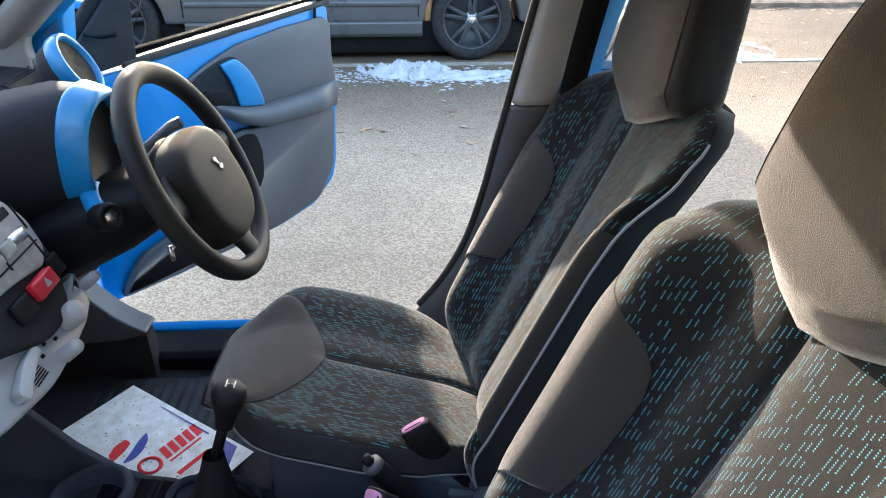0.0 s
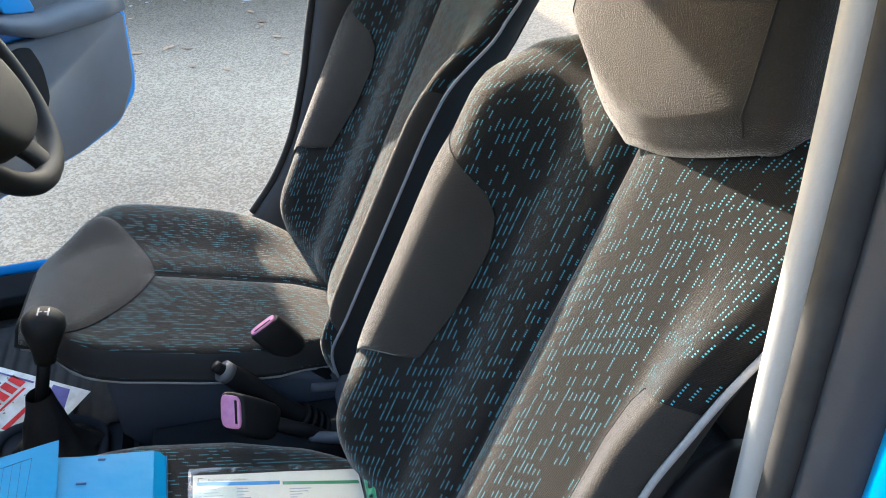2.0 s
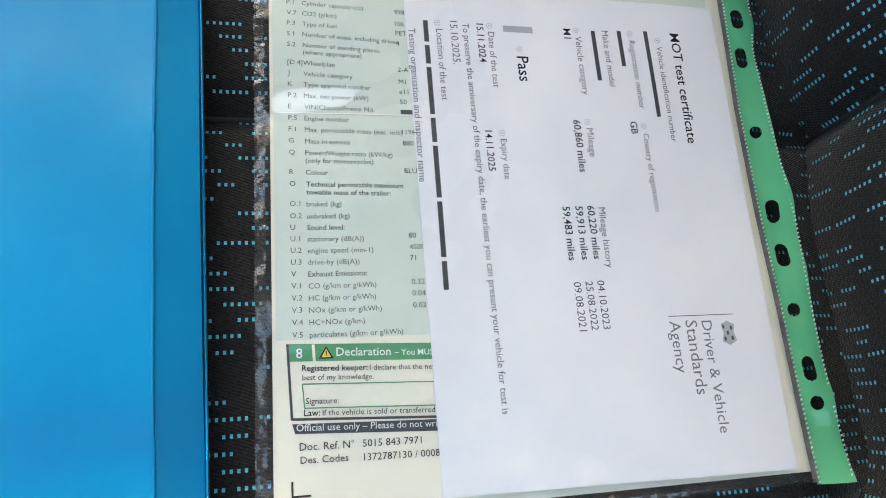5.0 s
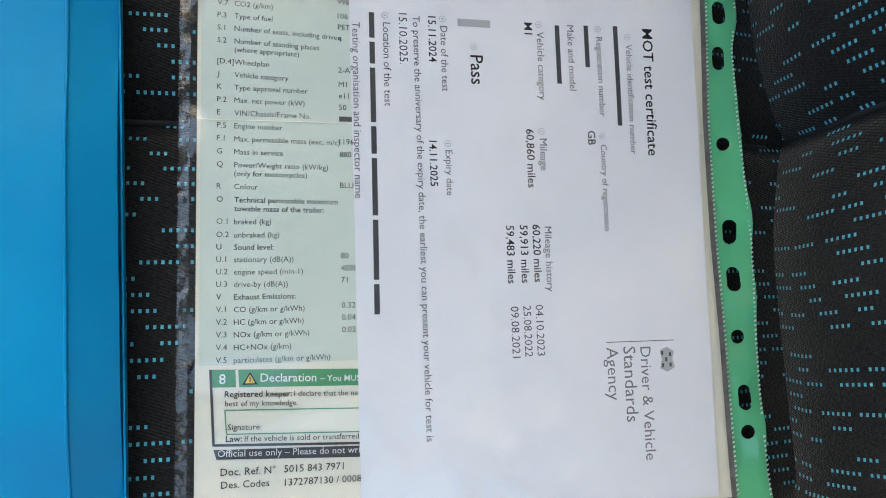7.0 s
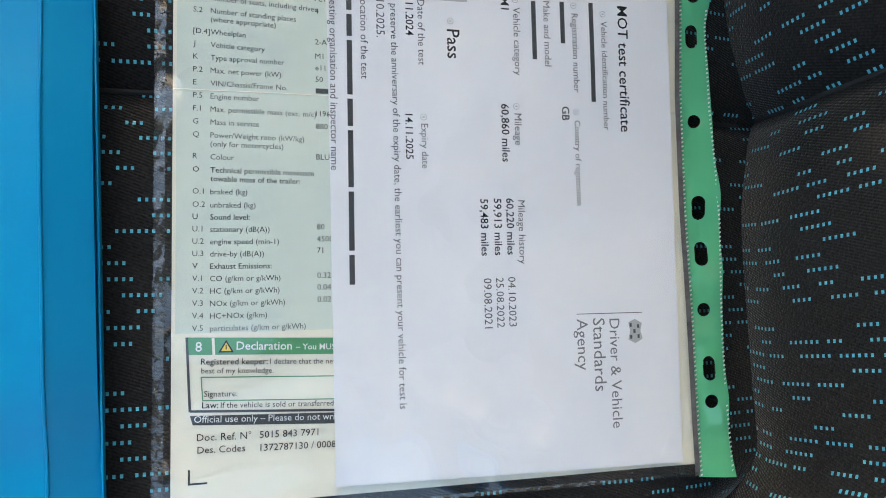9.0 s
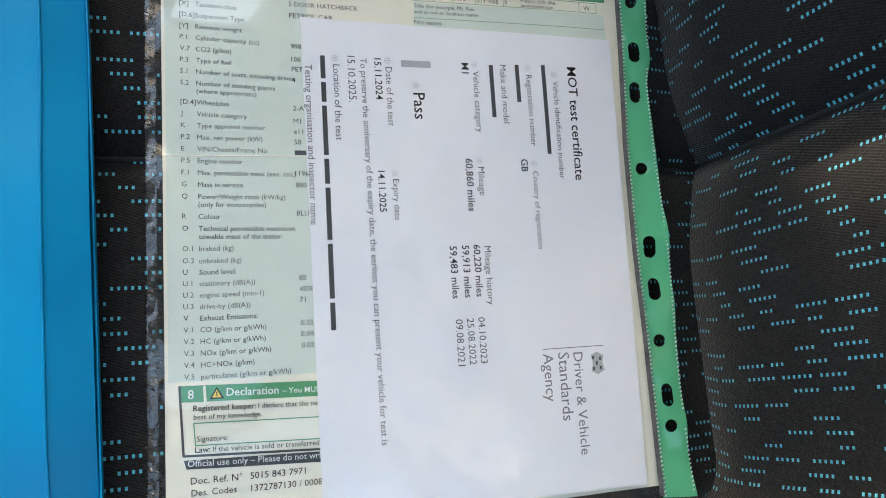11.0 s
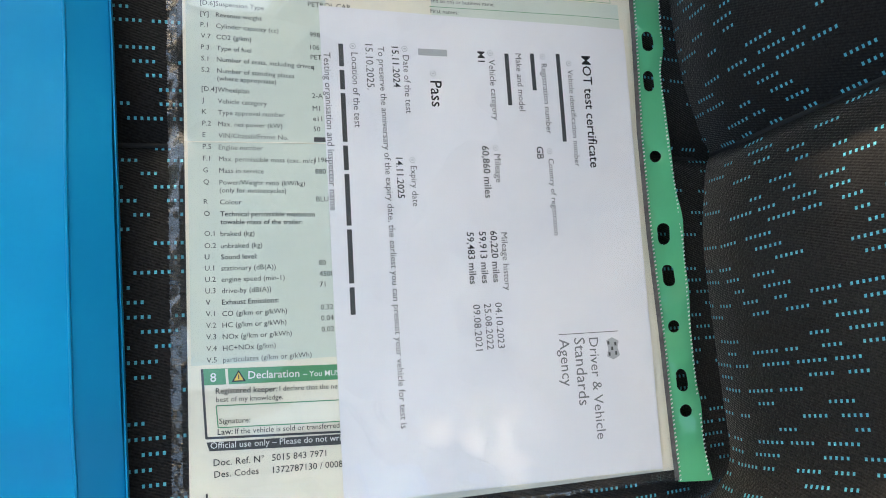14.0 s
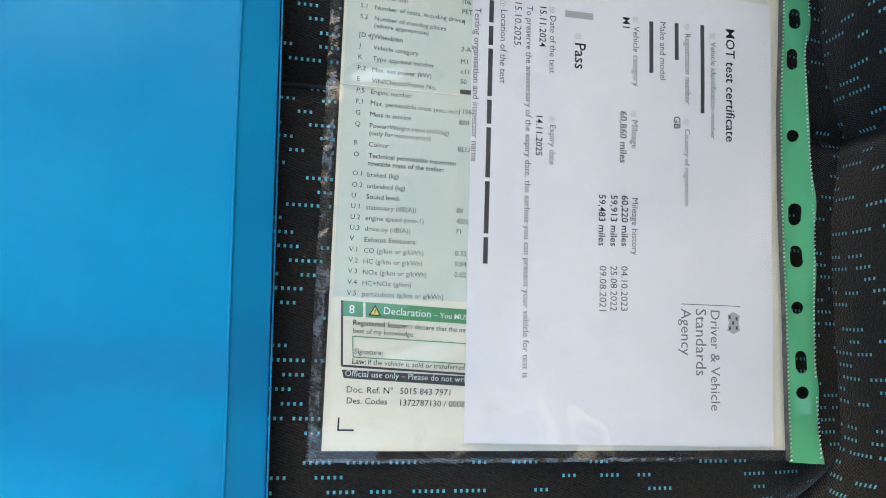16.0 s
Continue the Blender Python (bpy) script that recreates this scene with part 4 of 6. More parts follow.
def build_instruments():
    t = thing("instrument_cluster", "black instrument hood with a sky blue surround", "car instruments", Matrix.Translation((-0.482, 0.64, -0.004)) @ Matrix.Rotation(radians(-4), 4, "Z") @ Matrix.Translation((0.475, -0.64, 0)))
    hood = ring_loft([((-0.475, 0.64, 1.015), 0.07, 0.084, 0.012), ((-0.5, 0.64, 1.015), 0.0745, 0.094, 0.012), ((-0.56, 0.63, 1.01), 0.125, 0.1, 0.02), ((-0.64, 0.61, 0.995), 0.16, 0.1, 0.02), ((-0.75, 0.6, 0.98), 0.19, 0.09, 0.02)])
    part("hood", hood, TRIM, t)
    bands = [(-0.478, 0.058, 0.068), (-0.464, 0.061, 0.072), (-0.457, 0.064, 0.075), (-0.4545, 0.068, 0.079), (-0.456, 0.0695, 0.083), (-0.461, 0.0712, 0.087), (-0.47, 0.0728, 0.091), (-0.48, 0.074, 0.095), (-0.49, 0.0752, 0.098), (-0.495, 0.0755, 0.099), (-0.499, 0.074, 0.097)]
    rim = ring_loft([((x, 0.64, 1.015), ry, rz, 0.012) for x, ry, rz in bands], 64)
    part("surround", rim, SKYB, t, "sky blue plastic surround")
    part("dial_face", moved(lathe([(0.0, 0.0), (0.06, 0.0), (0.064, 0.012)], 40), Matrix.Translation((-0.478, 0.64, 1.015)) @ Matrix.Rotation(radians(90), 4, "Y")), BLACKP, t, "dark dial face")
    arm = tube(spline([(-0.48, 0.60, 0.955), (-0.468, 0.58, 0.95), (-0.456, 0.562, 0.945), (-0.446, 0.546, 0.945)], 24), lambda k: 0.021 - 0.007 * k, 14)
    part("surround_arm", arm, SKYB, t, "sky blue arm of the surround")
    # rev counter pod
    pod = thing("rev_counter", "round rev counter in a sky blue ring on the hood", "car gauge", Matrix.Translation((-0.543, 0.785, 1.101)) @ Matrix.Rotation(radians(6), 4, "Z") @ Matrix.Rotation(radians(62), 4, "Y"))
    part("housing", lathe([(0.0, -0.062), (0.03, -0.058), (0.048, -0.04), (0.054, -0.012), (0.052, -0.005)], 36), TRIM, pod)
    part("ring", lathe([(0.0535, -0.021), (0.0555, -0.018), (0.0565, -0.006), (0.0545, 0.002), (0.05, 0.004), (0.046, 0.0), (0.045, -0.006)], 36), SKYB, pod, "sky blue ring")
    dial = surface("brown grey dial", (0.027, 0.0225, 0.0189), (0.072, 0.063, 0.054), scale=45, rough=0.6)
    dial.node_tree.nodes["Principled BSDF"].inputs["Specular IOR Level"].default_value = 0.03
    part("dial_face", lathe([(0.0, -0.012), (0.046, -0.006)], 36), dial, pod, "grey dial face")
    # column shroud and ignition
    col = thing("steering_column", "black steering column shroud with an ignition lock", "steering column")
    part("shroud", ring_loft([((-0.36, 0.622, 0.945), 0.045, 0.05, 0.02), ((-0.42, 0.622, 0.92), 0.07, 0.065, 0.02), ((-0.55, 0.62, 0.87), 0.09, 0.085, 0.03), ((-0.68, 0.62, 0.82), 0.11, 0.1, 0.03)]), BLACKP, col)
    ig = Matrix.Translation((-0.436, 0.524, 0.945)) @ Matrix.Rotation(radians(-40), 4, "Z") @ Matrix.Rotation(radians(70), 4, "Y")
    part("ignition_ring", moved(lathe([(0.011, 0.0), (0.013, 0.008), (0.018, 0.008), (0.021, 0.0), (0.021, -0.03)], 28), ig), BLACKP, col, "glossy black lock bezel")
    part("ignition_lock", moved(lathe([(0.0, 0.004), (0.011, 0.003), (0.0115, -0.01)], 24), ig), CHROME, col, "metal ignition lock")
    part("adjust_lever", tube([(-0.385, 0.585, 0.862), (-0.38, 0.58, 0.838)], 0.004, 8), CHROME, col, "metal adjuster lever")


build_instruments()


def build_dash():
    t = thing("dashboard", "black moulded dashboard across the car", "dashboard")
    prof = [(-1.15, 0.99), (-0.95, 1.02), (-0.78, 1.0), (-0.68, 0.95), (-0.64, 0.88), (-0.66, 0.8), (-0.75, 0.72), (-0.9, 0.66), (-1.15, 0.6)]
    part("dash_body", prism(prof, -0.22, 0.97, "y", 0.02, 3), TRIM, t)
    knee = prism([(-0.66, 0.90), (-0.58, 0.86), (-0.53, 0.80), (-0.56, 0.76), (-0.7, 0.74), (-0.78, 0.8)], 0.47, 0.95, "y", 0.012, 3)
    part("knee_panel", knee, BLACKP, t, "black knee panel under the column")
    # centre stack
    s = thing("centre_stack", "grey centre stack with radio, hazard switch and heater panel", "car console", Matrix.Translation((-0.526, 0.322, 0.931)) @ Matrix.Rotation(radians(-22), 4, "Y"))
    body = prism(rounded_outline([(-0.14, 0.135), (0.13, 0.11), (0.158, 0.04), (0.158, -0.01), (0.15, -0.05), (0.115, -0.10), (0.05, -0.102), (-0.02, -0.07), (-0.06, -0.055), (-0.14, -0.055)]), -0.1, 0.012, "x", 0.012, 3)
    part("radio_housing", body, TRIM, s, "dark grey radio housing")
    rad = part("radio", prism(rounded_outline([(-0.12, 0.115), (0.12, 0.095), (0.147, 0.04), (0.142, -0.005), (0.118, -0.024), (0.05, -0.012), (-0.12, 0.0)]), 0.0125, 0.02, "x", 0.004), GREYP, s, "worn grey car radio")
    part("display", block((0.004, 0.09, 0.02), (0.021, -0.01, 0.09), 0.002), BLACKP, rad, "dark slot")
    for i in range(6):
        part("button", block((0.006, 0.026, 0.014), (0.022, -0.075 + 0.03 * i, 0.055), 0.002), PALE, rad, "pale grey button")
    for i in range(3):
        part("button", block((0.006, 0.03, 0.02), (0.022, 0.08 - 0.035 * i, 0.025), 0.003), GREYP, rad, "grey button")
    part("button", block((0.008, 0.034, 0.026), (0.022, 0.078, 0.086), 0.003), CHROME, rad, "silver button")
    part("slot", block((0.004, 0.075, 0.013), (0.021, 0.085, 0.062), 0.001), BLACKP, rad, "dark disc slot")
    part("button", block((0.007, 0.036, 0.018), (0.0225, 0.105, 0.028), 0.003), CHROME, rad, "silver button")
    for y, z in ((0.062, 0.02), (0.128, 0.002), (0.135, 0.045)):
        part("gap", block((0.003, 0.0022, 0.036), (0.0205, y, z), 0.0005, 1), BLACKP, rad, "dark joint")
    part("gap", block((0.003, 0.1, 0.0022), (0.0205, 0.085, 0.008), 0.0005, 1), BLACKP, rad, "dark joint")
    hz = part("hazard_switch", block((0.014, 0.052, 0.026), (0.0215, 0.088, -0.038), 0.004), RED, s, "red hazard switch")
    part("symbol", moved(prism([(-0.007, -0.005), (0.007, -0.005), (0, 0.008)], 0.0, 0.0008, "x"), Matrix.Translation((0.0287, 0.088, -0.038))), PIPING, hz, "white triangle", False)
    part("switch_blank", block((0.01, 0.04, 0.03), (0.0175, 0.036, -0.042), 0.004), BLACKP, s, "black switch")
    part("switch_blank", block((0.01, 0.028, 0.03), (0.0175, 0.135, -0.034), 0.004), BLACKP, s, "black switch")
    # heater panel
    h = thing("heater_panel", "pale grey heater control panel with round knobs", "heater controls", Matrix.Translation((-0.492, 0.335, 0.821)) @ Matrix.Rotation(radians(-38), 4, "Y"))
    part("plate", prism(rounded_outline([(-0.13, 0.06), (0.05, 0.04), (0.12, 0.02), (0.182, 0.042), (0.174, 0.015), (0.157, -0.006), (0.12, -0.018), (0.06, -0.026), (-0.014, -0.03), (-0.12, -0.012), (-0.15, 0.03)]), -0.02, 0.012, "x", 0.007, 3), PALEB, h, "pale grey curved plate")
    for y, z, r in ((0.0905, 0.008, 0.018), (0.036, -0.018, 0.011), (0.172, 0.016, 0.009)):
        kn = part("knob", moved(lathe([(0.0, 0.03), (r * 0.8, 0.029), (r * 0.95, 0.024), (r, 0.0)], 28), Matrix.Translation((0.0125, y, z)) @ Matrix.Rotation(radians(90), 4, "Y")), PALE, h, "pale grey round knob")
    for i in range(7):
        part("vent_slot", block((0.002, 0.03, 0.0018), (0.0128, -0.018, 0.008 - 0.0035 * i), 0.0006, 1), BLACKP, h, "dark vent slot")
    for y, z in ((0.03, 0.012), (0.05, 0.004), (0.012, 0.004), (0.13, 0.0)):
        part("button", block((0.003, 0.007, 0.005), (0.0135, y, z), 0.001, 1), BLACKP, h, "black button")
    part("slider", prism(rounded_outline([(-0.075, 0.004), (-0.03, 0.022), (0.0, 0.024), (0.004, 0.014), (-0.03, 0.004), (-0.07, -0.012)]), 0.0125, 0.03, "x", 0.0015), PALE, h, "pale grey lever knob")


GREYP = surface("worn grey plastic", (0.24, 0.235, 0.23), (0.38, 0.37, 0.36), scale=45, rough=0.5, bump=0.15, bump_scale=500, dist=0.0004)
PALEB = surface("pale blue grey plastic", (0.3224, 0.3328, 0.3484), (0.364, 0.3744, 0.39), scale=12, rough=0.45, bump=0.12, bump_scale=700, dist=0.0004)
build_dash()


# ---- console between the seats ----
CONS = surface("dark blue grey console plastic", (0.024, 0.0285, 0.039), (0.039, 0.0465, 0.06), scale=12, rough=0.85, bump=0.2, bump_scale=900, dist=0.0004)
CONS.node_tree.nodes["Principled BSDF"].inputs["Specular IOR Level"].default_value = 0.2


def build_console():
    t = thing("floor_console", "dark grey floor console with cup holders", "car console")
    part("console_body", prism(rounded_outline([(-0.82, 0.6), (-0.66, 0.525), (-0.6, 0.51), (-0.485, 0.508), (-0.43, 0.498), (-0.36, 0.481), (-0.24, 0.458), (-0.22, 0.43), (-0.22, 0.36), (-0.82, 0.36)]), 0.315, 0.458, "y", 0.016, 4), CONS, t)
    part("console_wall", prism([(-0.84, 0.82), (-0.66, 0.7), (-0.6, 0.652), (-0.545, 0.577), (-0.485, 0.516), (-0.45, 0.5), (-0.84, 0.5)], 0.44, 0.4585, "y", 0.006, 3), CONS, t, "dark side wall")
    for x, y, r in ((-0.508, 0.385, 0.05),):
        part("cup_holder", moved(lathe([(0.0, -0.05), (r * 0.85, -0.05), (r * 0.95, 0.004), (r + 0.006, 0.009), (r + 0.012, 0.004), (r + 0.013, -0.01)], 32), Matrix.Translation((x, y, 0.535))), CONS, t, "round black cup holder")
    g = thing("gear_lever", "black gear lever with a leather gaiter", "gear lever")
    fr = [(-0.333 + 0.07 * math.copysign(abs(math.cos(q)) ** 0.7, math.cos(q)), 0.40 + 0.058 * math.copysign(abs(math.sin(q)) ** 0.7, math.sin(q)), 0.482 - 0.014 * math.cos(q)) for q in (2 * math.pi * i / 40 for i in range(40))]
    part("gaiter_frame", tube(fr, 0.007, 8, closed=True), CONS, g, "grey gaiter frame")

    def gai(a, b):
        q = 2 * math.pi * a
        k = b ** 0.42
        w = 1 + 0.07 * math.sin(5 * q + 7 * b) * (1 - b) + 0.05 * math.sin(9 * q - 5 * b) * (1 - b)
        rx, ry = (0.065 * (1 - k) + 0.0165 * k) * w, (0.052 * (1 - k) + 0.0155 * k) * w
        return -0.33 + 0.015 * b + rx * math.cos(q), 0.40 + ry * math.sin(q), 0.478 + 0.116 * b + 0.005 * math.sin(14 * b) * (1 - b)

    bm = sheet(gai, 48, 20, closed_u=True)
    bmesh.ops.recalc_face_normals(bm, faces=bm.faces[:])
    part("gaiter", bm, surface("black creased leather", (0.003, 0.003, 0.004), (0.007, 0.007, 0.0085), scale=40, rough=0.75, bump=0.3, bump_scale=250), g, "creased black leather gaiter")
    part("shaft", tube([(-0.316, 0.399, 0.58), (-0.29, 0.408, 0.655)], 0.0085, 10), BLACKP, g, "black shaft")
    kn = Matrix.Translation((-0.2815, 0.414, 0.69)) @ Matrix.Rotation(radians(14), 4, "Y") @ Matrix.Rotation(radians(-6), 4, "X")
    part("knob", moved(lathe([(0.0, -0.05), (0.013, -0.049), (0.016, -0.03), (0.022, -0.01), (0.0265, 0.006), (0.025, 0.019), (0.018, 0.027), (0.0, 0.03)], 32), kn), TRIMB, g, "black rounded knob")
    part("gear_pattern", moved(joined(block((0.002, 0.018, 0.0006), (0.006, 0, 0.0295), 0.0002, 1), block((0.002, 0.018, 0.0006), (-0.006, 0, 0.0295), 0.0002, 1), block((0.012, 0.0015, 0.0006), (0, 0, 0.0295), 0.0002, 1)), kn), PALE, g, "pale gear marks")
    b = thing("handbrake", "black handbrake lever with a push button", "handbrake")
    bp = spline([(-0.066, 0.372, 0.584), (-0.045, 0.371, 0.556), (-0.012, 0.37, 0.509), (0.03, 0.369, 0.454), (0.06, 0.368, 0.42)], 24)
    part("grip", tube(bp, lambda k: 0.0155 + 0.002 * math.sin(k * math.pi), 14), BLACKP, b)
    part("tip", tube([(-0.0725, 0.3725, 0.592), (-0.0645, 0.372, 0.582)], 0.0158, 14), MID, b, "grey end collar")
    part("push_button", tube([(-0.081, 0.373, 0.603), (-0.0725, 0.3725, 0.592)], 0.0085, 12), BLACKP, b, "black push button")
    for i in range(4):
        k = 0.022 + 0.009 * i
        part("boot_fold", tube([(k + 0.017 * math.sin(q), 0.368 + (0.021 + 0.002 * i) * math.cos(q), 0.464 - 1.2 * (k - 0.022) + 0.013 * math.sin(q)) for q in (2 * math.pi * j / 20 for j in range(20))], 0.0045, 6, closed=True), BLACKP, b, "black rubber boot fold")
    tray = [(0.03, 0.37 - 0.05, 0.47), (0.1, 0.31, 0.455), (0.165, 0.325, 0.445), (0.175, 0.37, 0.445), (0.16, 0.415, 0.445), (0.05, 0.42, 0.47)]
    part("surround", tube(spline(tray, 40), 0.009, 8), STEEL, b, "blue grey plastic surround")
    part("surround_base", prism([(-0.2, 0.46), (0.18, 0.43), (0.3, 0.42), (0.3, 0.36), (-0.2, 0.36)], 0.32, 0.42, "y", 0.01), TRIM, b, "dark plastic lever base")


build_console()


def build_buckle(name, label, top, foot, w, roll, facing):
    """A belt buckle with a slanted pink face; top is the middle of its face, facing the way the face leans."""
    t = thing(name, label, "belt buckle", group="belt buckles")
    a, f = Vector(top), Vector(foot)
    d = (f - a).normalized()
    side = d.cross(Vector((0, 1, 0))).normalized()
    lat = side.cross(d)
    m = Matrix.Translation(a) @ Matrix((side, lat, d)).transposed().to_4x4() @ Matrix.Rotation(radians(roll), 4, "Z")

    def sec(z, sx, sy):
        return [(sx * math.copysign(abs(math.cos(q)) ** 0.5, math.cos(q)), sy * math.copysign(abs(math.sin(q)) ** 0.5, math.sin(q)), z) for q in (2 * math.pi * i / 28 for i in range(28))]

    lean = m.to_3x3().inverted() @ (Vector(facing) - d)

    def slant(x, y):
        return max(-0.016, min(0.016, -(lean.x * x + lean.y * y) / lean.z))

    rings = [sec(0.0, w * 0.86, 0.0155), sec(0.003, w * 0.95, 0.0175), sec(0.03, w, 0.0185), sec(0.062, w * 0.97, 0.018), sec(0.074, w * 0.8, 0.014), sec(0.078, w * 0.5, 0.008)]
    for i in (0, 1):
        rings[i] = [(x, y, z + slant(x, y)) for x, y, z in rings[i]]
    bm = bmesh.new()
    vs = [[bm.verts.new(p) for p in r] for r in rings]
    for i in range(len(vs) - 1):
        for j in range(28):
            bm.faces.new((vs[i][j], vs[i][(j + 1) % 28], vs[i + 1][(j + 1) % 28], vs[i + 1][j]))
    bm.faces.new(vs[0][::-1])
    bm.faces.new(vs[-1])
    bmesh.ops.recalc_face_normals(bm, faces=bm.faces[:])
    part("housing", moved(bm, m), BLACKP, t, "black buckle housing")
    face = prism([(x * 0.9, y * 0.86) for x, y, z in rings[0]], -0.0035, 0.0005, "z", 0.001)
    for v in face.verts:
        v.co.z += slant(v.co.x, v.co.y)
    fc = part("release_button", moved(face, m), PINK, t, "faded pink release button")
    slot = block((w * 1.1, 0.0028, 0.0016), (0, -0.0085, -0.004), 0.0004, 1)
    for v in slot.verts:
        v.co.z += slant(v.co.x, v.co.y)
    part("slot", moved(slot, m), BLACKP, fc, "dark tongue slot")
    end = m @ Vector((0, 0, 0.077))
    part("stem", tube([end, (end + f) / 2 + Vector((0, 0, 0.004)), f], 0.011, 10), BLACKP, t, "black webbing stem")


build_buckle("seat_buckle", "black belt buckle with pink button beside the driver seat", (-0.005, 0.428, 0.612), (0.12, 0.432, 0.41), 0.026, 15, (0.0, 0.45, 0.1))
build_buckle("seat_buckle", "black belt buckle with pink button beside the passenger seat", (-0.066, 0.297, 0.583), (0.075, 0.335, 0.425), 0.027, 50, (-0.2, -1.0, 0.4))


# ---- floor mats in the driver's footwell ----
def build_rubber_mat():
    t = thing("rubber_floor_mat", "black ribbed rubber floor mat in the footwell", "floor mat", Matrix.Translation((-0.62, 0.68, 0.345)))

    def f(a, b):
        x, y = -0.22 + 0.56 * a, -0.19 + 0.4 * b
        edge = min(a, b, 1 - a, 1 - b)
        return x, y, 0.004 * smooth01(0.03, 0.0, edge) + 0.0025 * (1 + math.sin(x * 260)) * smooth01(0.04, 0.07, edge)

    part("mat_sheet", thicken(sheet(f, 160, 20), 0.004), RUBBER, t, "ribbed black rubber")


build_rubber_mat()


def build_mat():
    e1, e2 = Vector((0.815, -0.579, 0)), Vector((-0.579, -0.815, 0))
    m = Matrix.Translation((-0.63, 0.845, 0.362)) @ Matrix(((e1.x, e2.x, 0, 0), (e1.y, e2.y, 0, 0), (0, 0, 1, 0), (0, 0, 0, 1))).to_4x4()
    m[2][2] = -1.0
    paper = surface("dirty white mat paper", (0.66, 0.61, 0.54), (0.92, 0.91, 0.89), scale=40, rough=0.85, bump=0.1, bump_scale=200, detail=8)
    t = thing("paper_floor_mat", "dirty white paper floor mat printed in red and blue", "paper mat", m)

    def f(a, b):
        x, y = 0.375 * a, 0.3 * b
        z = 0.001 * noise.noise((x * 9, y * 9, 0)) + 0.0072
        return x, y, -z

    part("sheet", thicken(sheet(f, 16, 14), 0.0006), paper, t, "", True)
    redp = surface("faded red print", (0.72, 0.025, 0.03), (0.8, 0.05, 0.05), scale=80, rough=0.85)
    blup = surface("faded blue print", (0.05, 0.07, 0.3), (0.1, 0.12, 0.4), scale=80, rough=0.85)
    vio = surface("violet print", (0.12, 0.1, 0.3), (0.17, 0.15, 0.38), scale=50, rough=0.85)

    def flat(outline, material, nm):
        part(nm, prism(outline, -0.0091, -0.0088, "z"), material, t, "", False)

    flat([(0.3, 0.008), (0.337, 0.008), (0.366, 0.06), (0.372, 0.12), (0.33, 0.12), (0.318, 0.05)], vio, "violet_band")
    flat([(0.110, 0.014), (0.115, 0.012), (0.262, 0.012), (0.262, 0.016)], vio, "violet_line")
    flat(rounded_outline([(0.150, 0.078), (0.172, 0.092), (0.187, 0.115), (0.192, 0.138), (0.184, 0.162), (0.172, 0.132), (0.158, 0.106)]), blup, "blue_mark")
    flat(rounded_outline([(0.145, 0.164), (0.130, 0.14), (0.132, 0.115), (0.150, 0.116), (0.160, 0.140), (0.164, 0.168)]), redp, "red_mark")
    # large red letter bars
    for i in range(5):
        y = 0.098 - 0.0185 * i
        flat([(0.212, y), (0.247, y + 0.007), (0.247, y - 0.0065), (0.212, y - 0.0135)], redp, "red_bar")
    flat([(0.254, 0.105), (0.254, 0.03), (0.259, 0.03), (0.259, 0.105)], redp, "red_bar")
    flat([(0.29, 0.118), (0.292, 0.044), (0.301, 0.044), (0.301, 0.118)], redp, "red_bar")
    # trodden-in specks of soil
    rnd = random.Random(11)
    bm = bmesh.new()
    for _ in range(170):
        x, y = rnd.uniform(0.01, 0.36), min(0.29, abs(rnd.gauss(0.12, 0.08)) + 0.01)
        r, q0 = rnd.uniform(0.0008, 0.0028), rnd.uniform(0, 6)
        bm.faces.new([bm.verts.new((x + r * rnd.uniform(0.4, 1.2) * math.cos(q0 - k), y + r * rnd.uniform(0.4, 1.2) * math.sin(q0 - k), -0.0095)) for k in (0, 1.1, 2.3, 3.5, 4.9)])
    specks = part("soil_specks", bm, surface("brown soil", (0.16, 0.11, 0.06), (0.3, 0.22, 0.14), scale=90, rough=1.0), t, "", False)
    tagged(specks, "brown specks of trodden-in soil", kind="stuff")
    ringr = [(0.232 + 0.022 * math.cos(q), 0.133 + 0.019 * math.sin(q), -0.0075) for q in (2 * math.pi * i / 24 for i in range(24))]
    part("red_ring", tube(ringr, 0.004, 5, closed=True), redp, t)


build_mat()


